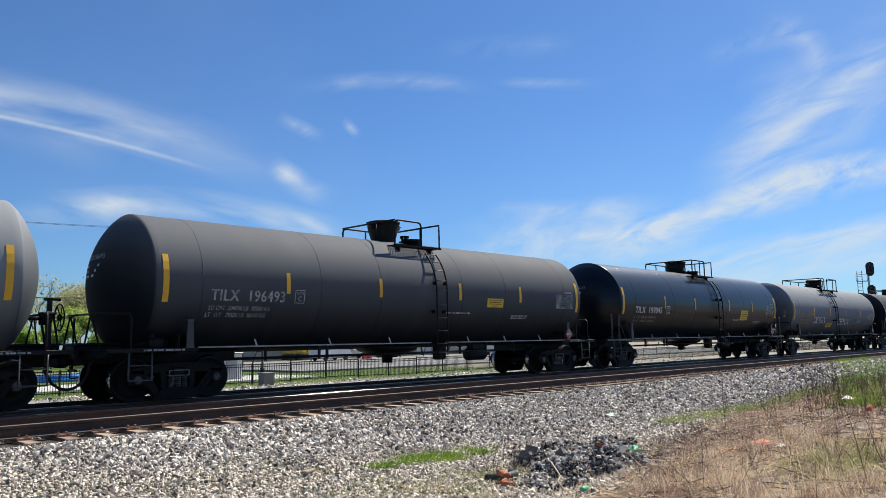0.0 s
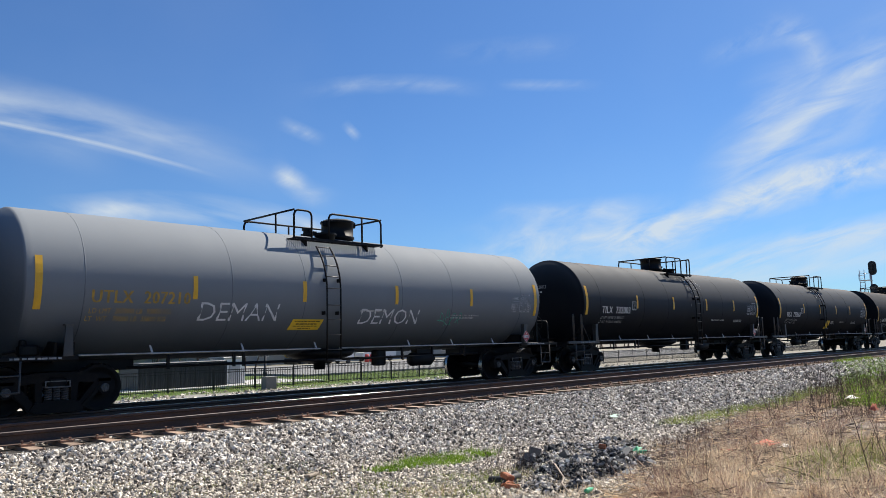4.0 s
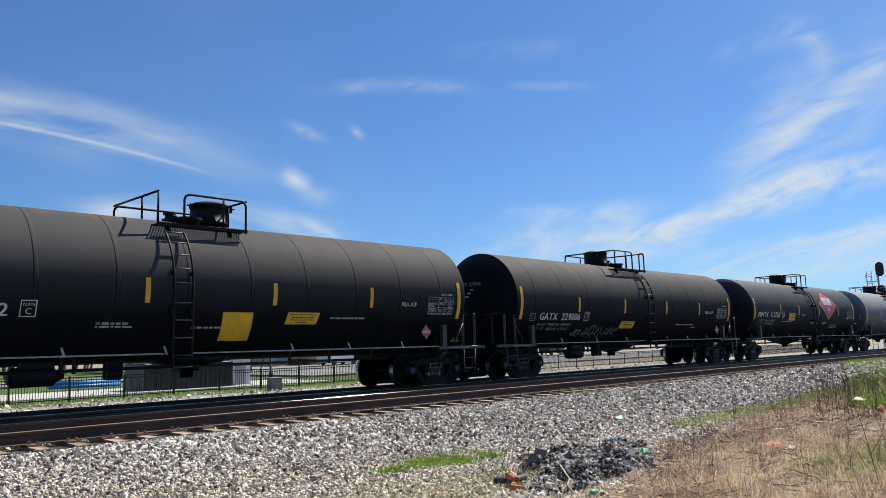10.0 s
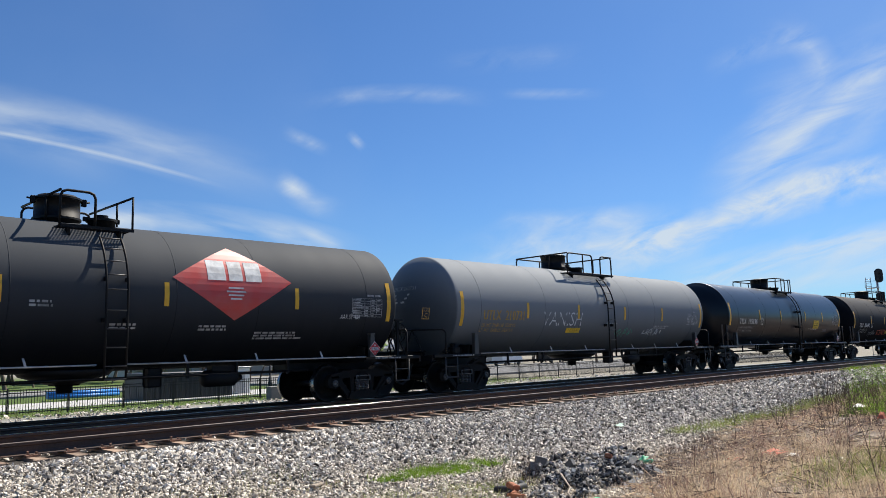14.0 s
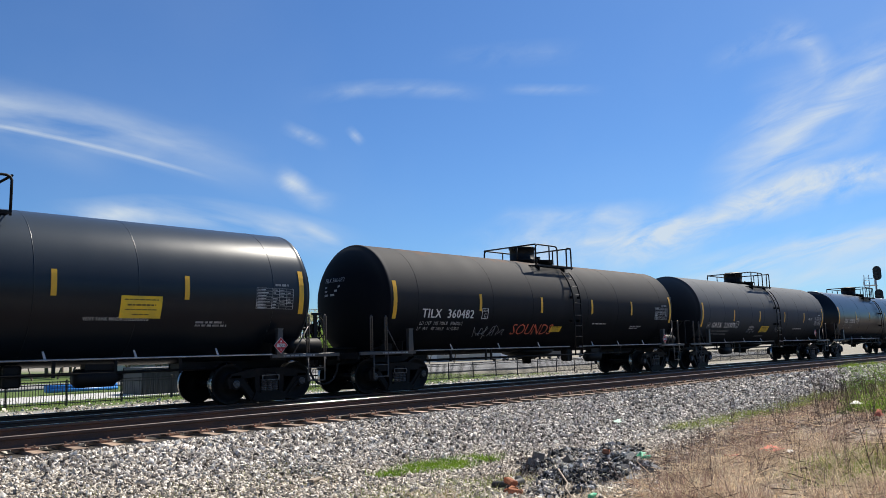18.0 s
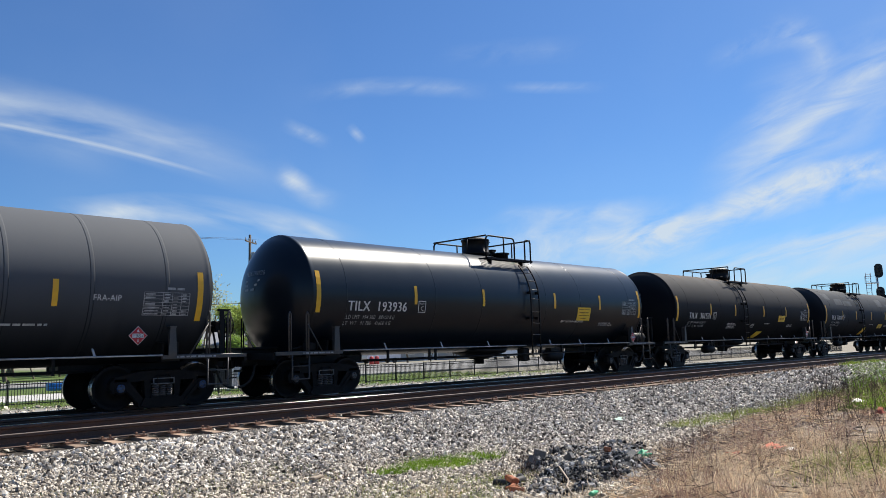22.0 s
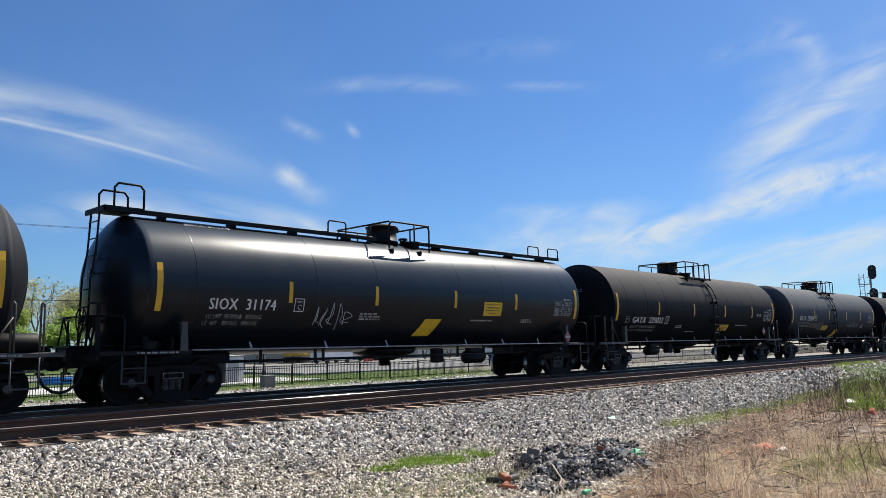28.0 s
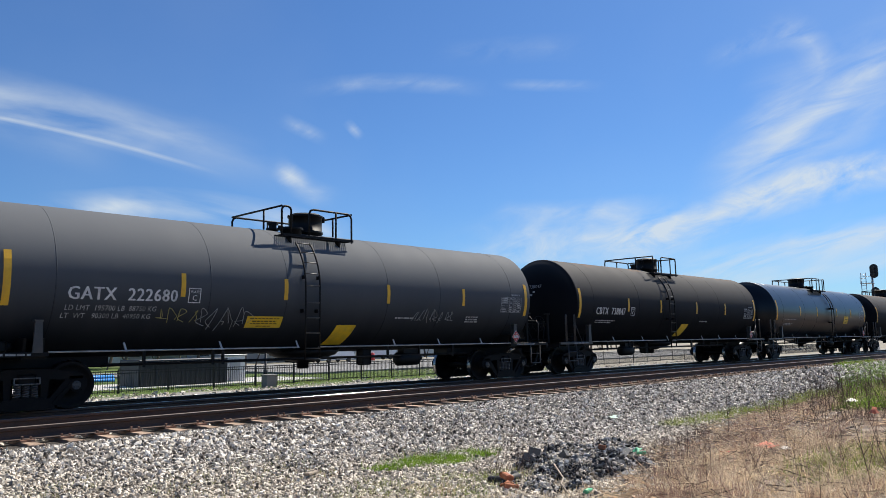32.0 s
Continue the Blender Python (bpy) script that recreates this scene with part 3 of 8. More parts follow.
def side_frame_mesh():
    """The heavy casting over the axle ends: arched top, columns by the springs, sloped tension members."""
    s = Shape()
    m = Matrix(((1, 0, 0, 0), (0, 0, -1, 0), (0, 1, 0, 0), (0, 0, 0, 1)))
    s.plate([(-1.10, 0.42), (-1.10, 0.56), (-1.00, 0.68), (-0.72, 0.735), (-0.36, 0.79), (0.36, 0.79), (0.72, 0.735), (1.00, 0.68), (1.10, 0.56), (1.10, 0.42), (1.00, 0.42), (0.97, 0.54), (0.80, 0.57), (0.62, 0.575), (0.33, 0.60), (-0.33, 0.60), (-0.62, 0.575), (-0.80, 0.57), (-0.97, 0.54), (-1.00, 0.42)], 0.16, m)
    for k in (-1, 1):
        s.plate([(k * 0.94, 0.62), (k * 0.73, 0.62), (k * 0.42, 0.24), (k * 0.38, 0.05), (k * 0.50, 0.06), (k * 0.60, 0.20), (k * 0.90, 0.50)][:: k], 0.15, m)
        s.plate([(k * 0.36, 0.12), (k * 0.26, 0.12), (k * 0.26, 0.64), (k * 0.40, 0.64)][:: k], 0.14, m)
        s.plate([(k * 1.06, 0.36), (k * 1.08, 0.56), (k * 0.98, 0.56), (k * 1.0, 0.36)][:: k], 0.17, m)
        # raised rib along the slope
        s.plate([(k * 0.88, 0.53), (k * 0.84, 0.57), (k * 0.45, 0.14), (k * 0.50, 0.11)][:: k], 0.20, m)
        s.lathe([(-0.10, 0.0), (-0.10, 0.125), (0.06, 0.135), (0.06, 0.0)], "y", (k * 0.889, 0, 0.457), 18, sharp=(0, 2))
        s.box(k * 0.889, 0, 0.61, 0.28, 0.2, 0.09, bevel=0.02)
    s.plate([(-0.48, 0.09), (-0.34, 0.04), (0.34, 0.04), (0.48, 0.09), (0.40, 0.235), (-0.40, 0.235)], 0.24, m)
    s.plate([(-0.44, 0.735), (0.44, 0.735), (0.40, 0.775), (-0.40, 0.775)], 0.20, m)
    s.box(0, 0, 0.25, 0.52, 0.24, 0.03)
    return s


def coil_mesh():
    s = Shape()
    s.tube([(0.055 * math.cos(w), 0.055 * math.sin(w), 0.265 + 0.235 * w / (2 * math.pi * 5.5)) for w in [k * math.pi / 4 for k in range(45)]], 0.015, 6)
    return s


def truck(car, x, cap, label):
    """One bogie: wheels, side frames, springs, bolster; its pieces are sub-parts."""
    t = part("truck", kept("bolster", lambda s: s.box(0, 0, 0.60, 0.34, 2.28, 0.20, bevel=0.03) and s.box(0, 0, 0.74, 0.5, 0.9, 0.12, bevel=0.03)), TRUCK_STEEL, car, label, pose(x, 0, 0))
    for k in (-1, 1):
        part("wheelset", kept("wheelset", lambda s: wheelset_mesh()), [WHEEL_STEEL, TREAD, cap, GREY_STEEL], t, "steel wheels on an axle with round bearing caps", pose(k * 0.889, 0, 0.457))
        part("side_frame", kept("side_frame", lambda s: side_frame_mesh()), TRUCK_STEEL, t, "cast steel side frame", pose(0, k * 1.0, 0))
        for j in (-1, 0, 1):
            part("spring", kept("spring", lambda s: coil_mesh()), SPRING, t, "", pose(j * 0.15, k * 1.06, 0))
        part("bolster_end", kept("bolster_end", lambda s: s.box(0, 0, 0.515, 0.46, 0.20, 0.025, bevel=0.006) and s.box(0, -0.09, 0.625, 0.46, 0.02, 0.022) and s.box(-0.22, -0.09, 0.57, 0.022, 0.02, 0.10) and s.box(0.22, -0.09, 0.57, 0.022, 0.02, 0.10)), POCKET, t, "", pose(0, k * 1.03, 0, 0, 0, 0 if k < 0 else 180))
        part("brake_beam", kept("brake_beam", lambda s: s.tube([(0, -0.8, 0.38), (0, 0.8, 0.38)], 0.035, 8) and s.box(0.03, -0.75, 0.45, 0.06, 0.1, 0.3, bevel=0.02) and s.box(0.03, 0.75, 0.45, 0.06, 0.1, 0.3, bevel=0.02)), TRUCK_STEEL, t, "", pose(k * 0.37, 0, 0))
    return t


def dome(q, r, half, depth):
    """How far the dished end stands out at a distance q from the tank's axis."""
    return half + depth * max(0.0, 1 - (q / r) ** 2) ** 0.78


def shell(s, half, r, head, depth, sides=96):
    """The tank's outer skin: a long barrel with two dished ends, met in a lip, a step or a soft shoulder."""
    edge = {"rim": 0.985, "mid": 0.985, "round": 0.98}[head]
    prof = [(dome(q, r, half, depth), q) for q in [r * edge * (t / 14) ** 0.8 for t in range(15)]]
    if head == "rim":
        prof += [(half + 0.030, r - 0.012), (half + 0.02, r + 0.004), (half - 0.03, r + 0.006), (half - 0.06, r)]
    elif head == "mid":
        prof += [(half + 0.035, r - 0.012), (half + 0.015, r), (half, r + 0.005), (half - 0.05, r + 0.005), (half - 0.07, r)]
    else:
        prof += [(half + 0.04, r - 0.018), (half + 0.015, r - 0.004), (half, r)]
    prof += [(half - 0.12, r), (half - 0.2, r), (half * 0.6, r), (half * 0.2, r)]
    both = [(-a, q) for a, q in prof] + [(a, q) for a, q in prof[::-1]]
    return s.lathe(both, "x", sides=sides)


def curved_plate(s, x0, x1, a0, a1, r, zc, thick=0.004, skew=0.0, n=6, side=-1):
    """A thin sheet on the barrel between two places along it and two angles up from its waist."""
    v = []
    for q in (r + 0.001, r + thick):
        for k in range(n + 1):
            a = a0 + (a1 - a0) * k / n
            d = skew * k / n
            for x in (x0 + d, x1 + d):
                v.append((x, side * q * math.cos(a), zc + q * math.sin(a)))
    m = 2 * (n + 1)
    f = []
    for k in range(n):
        f += [[2 * k, 2 * k + 1, 2 * k + 3, 2 * k + 2], [m + 2 * k, m + 2 * k + 2, m + 2 * k + 3, m + 2 * k + 1]]
        f += [[2 * k, 2 * k + 2, m + 2 * k + 2, m + 2 * k], [2 * k + 1, m + 2 * k + 1, m + 2 * k + 3, 2 * k + 3]]
    f += [[0, m, m + 1, 1], [2 * n, 2 * n + 1, m + 2 * n + 1, m + 2 * n]]
    s.add(v, f)
    return s


def letters(text, size, slant=0.0, spacing=1.0, bold=0.0):
    """Flat triangles of a line of writing: points and faces."""
    cu = bpy.data.curves.new("writing", "FONT")
    cu.body, cu.size, cu.shear, cu.space_character, cu.resolution_u = text, size, slant, spacing, 2
    cu.fill_mode, cu.offset = "FRONT", bold * size
    ob = bpy.data.objects.new("writing", cu)
    me = ob.to_mesh()
    v, f = [tuple(p.co) for p in me.vertices], [list(p.vertices) for p in me.polygons]
    ob.to_mesh_clear()
    bpy.data.objects.remove(ob)
    bpy.data.curves.remove(cu)
    return v, f


def on_barrel(s, v, f, x0, a0, r, zc, lift=0.008):
    s.add([(x0 + p[0], -(r + lift) * math.cos(a0 + p[1] / r), zc + (r + lift) * math.sin(a0 + p[1] / r)) for p in v], f)
    return s


def bars(s, x0, a0, widths, rows, pitch, high, r, zc, rng):
    """Lines of writing too small to read, as plain bars."""
    for j in range(rows):
        x, end = x0, x0 + widths * rng.uniform(0.7, 1.0)
        while x < end:
            w = rng.uniform(0.05, 0.22)
            curved_plate(s, x, min(x + w, end), a0 - j * pitch / r - high / r, a0 - j * pitch / r, r, zc, 0.004, n=1)
            x += w + 0.035
    return s


def tank_car(c):
    """One car. c: its own measures and markings. The camera's side is -y, its leading end -x."""
    rng = random.Random(c["n"])
    car = tagged(new("tank_car"), c["label"], "tank car", "cars of the train")
    r, zc, half, head, depth = c["r"], c["zc"], c["half"], c["head"], c["depth"]
    paint, top = c["paint"], c["zc"] + c["r"]
    P = lambda name, mesh, mats, label="", m=None: part(name, mesh, mats, car, label, m)
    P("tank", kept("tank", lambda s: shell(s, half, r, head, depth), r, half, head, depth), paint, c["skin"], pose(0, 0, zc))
    # seams or jacket bands round the barrel
    if head == "rim":
        band = kept("jacket_band", lambda s: s.lathe([(-0.045, r + 0.0003), (-0.022, r + 0.0009), (0.0, r + 0.0012), (0.022, r + 0.0009), (0.045, r + 0.0003)], "x", sides=96), r)
        for k in range(10):
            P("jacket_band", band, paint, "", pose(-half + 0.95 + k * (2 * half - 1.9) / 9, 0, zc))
    else:
        band = kept("weld_seam", lambda s: s.lathe([(-0.010, r + 0.0005), (-0.005, r + 0.0035), (0.005, r + 0.0035), (0.010, r + 0.0005)], "x", sides=96), r)
        for k in range(6):
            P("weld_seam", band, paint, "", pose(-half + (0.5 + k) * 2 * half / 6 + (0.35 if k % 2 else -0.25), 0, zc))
    # reflective tape
    for x, big in [(-7.52, 1), (7.52, 1)] + [(x, 0) for x in c["tapes"]]:
        if big:
            me = kept("tape_long", lambda s: curved_plate(s, -0.065, 0.065, c["tape"] - 0.33, c["tape"] + 0.33, r + 0.006, 0), r, c["tape"])
        else:
            me = kept("tape", lambda s: curved_plate(s, -0.052, 0.052, c["tape"] - 0.16, c["tape"] + 0.16, r + 0.006, 0), r, c["tape"])
        P("reflective_tape", me, YELLOW, "", pose(x, 0, zc))
    fittings(c, car, P, r, zc, top)
    running_gear(c, car, P, r, zc, rng)
    markings(c, car, P, r, zc, rng)
    return car


def fittings(c, car, P, r, zc, top):
    """Manway, valves, the platform round them with its rails, and the ladder."""
    mx, lx, x0, x1 = c["manway"], c["ladder"], c["platform"][0], c["platform"][1]
    if c.get("cup"):
        P("manway_housing", kept("cup", lambda s: s.lathe([(-0.10, 0.36), (0.0, 0.36), (0.05, 0.36), (0.40, 0.46), (0.52, 0.47), (0.53, 0.50), (0.57, 0.50), (0.60, 0.40), (0.62, 0.0)], "z", sides=32, sharp=(4, 5, 6))), BLACK_STEEL, "dark flared manway housing with a lid", pose(mx, 0, top))
    else:
        P("manway_housing", kept("drum", lambda s: s.lathe([(-0.10, 0.44), (0.03, 0.44), (0.03, 0.47), (0.07, 0.47), (0.07, 0.44), (0.46, 0.44), (0.46, 0.47), (0.50, 0.47), (0.51, 0.42), (0.55, 0.38), (0.57, 0.0)], "z", sides=32, sharp=(1, 2, 3, 5, 6, 7))), BLACK_STEEL, "dark round manway housing with a bolted lid", pose(mx, 0, top))
    P("lid_clamp", kept("clamp", lambda s: s.box(0, 0, 0, 0.10, 0.08, 0.16, bevel=0.015) and s.tube([(0, 0, 0), (0.12, 0, 0.03)], 0.02, 6)), BLACK_STEEL, "", pose(mx + 0.5, -0.1, top + 0.45))
    P("lid_hinge", kept("clamp", lambda s: s), BLACK_STEEL, "", pose(mx - 0.5, -0.1, top + 0.42, 0, 0, 180))
    d = -1 if mx > (x0 + x1) / 2 else 1
    P("relief_valve", kept("valve", lambda s: s.lathe([(-0.08, 0.13), (0.06, 0.13), (0.06, 0.17), (0.10, 0.17), (0.10, 0.10), (0.20, 0.10), (0.20, 0.14), (0.26, 0.14), (0.28, 0.0)], "z", sides=20, sharp=(1, 2, 3, 4, 5, 6))), BLACK_STEEL, "", pose(mx + d * 0.95, 0.1, top))
    P("hatch", kept("hatch", lambda s: s.lathe([(-0.08, 0.27), (0.08, 0.27), (0.08, 0.31), (0.13, 0.31), (0.16, 0.0)], "z", sides=24, sharp=(1, 2, 3)) and s.box(0.33, 0, 0.12, 0.1, 0.06, 0.10, bevel=0.01) and s.box(-0.33, 0, 0.12, 0.1, 0.06, 0.10, bevel=0.01)), BLACK_STEEL, "", pose(mx + d * 0.75, -0.42, top - 0.06))
    pz, py, rz = top - 0.24, 1.02, top + 0.47
    long = x1 - x0
    grate = kept("grating", lambda s: ([s.box(k * 0.06 - long / 2, 0, 0, 0.012, 0.36, 0.03) for k in range(int(long / 0.06) + 1)], s.box(0, -0.19, 0, long, 0.02, 0.06), s.box(0, 0.19, 0, long, 0.02, 0.06))[1], round(long, 2))
    for side in (-1, 1):
        if lx is not None:
            P("platform_grating", grate, BLACK_STEEL, "dark steel grating", pose((x0 + x1) / 2, side * py, pz))
        for k in (-0.35, 0.35):
            P("platform_bracket", kept("bracket", lambda s: s.box(0, 0, -0.12, 0.05, 0.3, 0.2)), BLACK_STEEL, "", pose((x0 + x1) / 2 + k * long, side * (py - 0.12), pz))
        # hand rails: hoops with rounded corners
        spans = [(x0, x1)] if side > 0 or lx is None else [(x0, lx - 0.27), (lx + 0.27, x1)]
        for a, b in spans:
            if b - a < 0.25:
                P("rail_post", kept("rail_post", lambda s: s.tube([(0, 0, pz), (0, 0, rz)], 0.024, 8), round(top, 2)), BLACK_STEEL, "", pose(a if a == x0 else b, side * (py + 0.12), 0))
                continue
            y = side * (py + 0.12)
            q = min(0.12, (b - a) / 3)
            me = kept("hoop", lambda s: s.tube([(0, 0, pz - 0.05), (0, 0, rz - q), (q * 0.3, 0, rz - q * 0.3), (q, 0, rz), (b - a - q, 0, rz), (b - a - q * 0.3, 0, rz - q * 0.3), (b - a, 0, rz - q), (b - a, 0, pz - 0.05)], 0.026, 8), round(b - a, 2), round(top, 2))
            P("handrail", me, BLACK_STEEL, "dark tubular handrail", pose(a, y, 0))
            if b - a > 1.2:
                P("rail_post", kept("rail_post", lambda s: s.tube([(0, 0, pz), (0, 0, rz)], 0.024, 8), round(top, 2)), BLACK_STEEL, "", pose(a + (b - a) * (0.62 if side < 0 else 0.5), y, 0))
    for x in (x0, x1):
        me = kept("end_rail", lambda s: s.tube([(0, -py - 0.12, rz), (0, py + 0.12, rz)], 0.026, 8), round(top, 2))
        P("handrail", me, BLACK_STEEL, "", pose(x, 0, 0))
        P("rail_post", kept("short_post", lambda s: s.tube([(0, 0, top - 0.03), (0, 0, rz)], 0.024, 8), round(top, 2)), BLACK_STEEL, "", pose(x, -0.35, 0))
    if lx is None:
        return top_boards(c, P, r, zc, top)
    # ladder: bent stringers over the barrel's shoulder, straight below the waist
    rr = r + 0.13
    a0 = math.acos(min(1, (py + 0.22) / rr))
    path = [(0, -rr * math.cos(a0 * (1 - k / 9)), zc + rr * math.sin(a0 * (1 - k / 9))) for k in range(10)] + [(0, -rr, zc - 0.7), (0, -rr + 0.02, 0.80)]
    string = kept("stringer", lambda s: s.tube(path, 0.024, 6), round(r, 3), round(zc, 3))
    for k in (-1, 1):
        P("ladder_rail", string, BLACK_STEEL, "", pose(lx + k * 0.21, 0, 0))
    rung = kept("rung", lambda s: s.tube([(-0.21, 0, 0), (0.21, 0, 0)], 0.014, 6))
    for k in range(5):
        a = a0 * (0.98 - k * 0.235)
        P("rung", rung, GREY_STEEL, "", pose(lx, -rr * math.cos(a), zc + rr * math.sin(a)))
    for k in range(5):
        P("rung", rung, GREY_STEEL, "", pose(lx, -rr, zc - 0.36 - 0.36 * k if zc - 0.36 - 0.36 * k > 0.82 else 0.82))
    for z in (0.25, -0.55):
        for k in (-1, 1):
            P("ladder_bracket", kept("standoff", lambda s: s.box(0, 0.05, 0, 0.03, 0.14, 0.09, bevel=0.008)), BLACK_STEEL, "", pose(lx + k * 0.21, -rr + (0.03 if z > 0 else 0.1), zc + z))


def top_boards(c, P, r, zc, top):
    """Running boards along the crown, end platforms with hoops, and a ladder at the leading end."""
    z = top + 0.06
    for a, b in ((-8.3, c["platform"][0]), (c["platform"][1], 7.9)):
        P("running_board", kept("running_board", lambda s: s.box(0, 0, 0, b - a, 0.42, 0.05, bevel=0.01) and s.box(0, -0.2, -0.04, b - a, 0.03, 0.1), round(b - a, 2)), BLACK_STEEL, "dark steel running board", pose((a + b) / 2, -0.42, z))
    for k in range(9):
        x = -7.0 + 1.75 * k
        P("board_bracket", kept("board_bracket", lambda s: s.box(0, 0, 0, 0.06, 0.4, 0.14, bevel=0.01)), BLACK_STEEL, "", pose(x, -0.42, z - 0.10))
    P("end_platform", kept("end_platform", lambda s: s.box(0, 0, 0, 0.84, 1.0, 0.05, bevel=0.01) and s.box(-0.40, 0, -0.05, 0.04, 1.0, 0.10) and s.box(0, -0.48, -0.05, 0.84, 0.04, 0.08)), BLACK_STEEL, "dark steel end platform", pose(-7.98, -0.25, z))
    tall = kept("tall_hoop", lambda s: s.tube([(-0.32, 0, 0), (-0.32, 0, 0.42), (-0.24, 0, 0.52), (0.24, 0, 0.52), (0.32, 0, 0.42), (0.32, 0, 0)], 0.024, 8))
    low = kept("low_hoop", lambda s: s.tube([(-0.3, 0, 0), (-0.3, 0, 0.26), (-0.25, 0, 0.32), (0.25, 0, 0.32), (0.3, 0, 0.26), (0.3, 0, 0)], 0.02, 8))
    for x, y in ((-7.86, -0.72), (-7.80, 0.22)):
        P("handrail", tall, BLACK_STEEL, "dark tubular handrail", pose(x, y, z))
    for x in (-2.2, 6.4, 7.55):
        P("handrail", low, BLACK_STEEL, "", pose(x, -0.62, z))
    for k in (-1, 1):
        P("ladder_rail", kept("end_stringer", lambda s: s.tube([(0, 0, z), (-0.05, 0, 3.2), (-0.14, 0, 2.6), (-0.18, 0, 1.1)], 0.022, 6)), BLACK_STEEL, "", pose(-8.38, -0.28 + 0.22 * k, 0))
    for k in range(8):
        P("rung", kept("end_rung", lambda s: s.tube([(0, -0.22, 0), (0, 0.22, 0)], 0.014, 6)), BLACK_STEEL, "", pose(-8.38 - (0.17 if k < 4 else 0.04), -0.28, 1.3 + 0.36 * k))


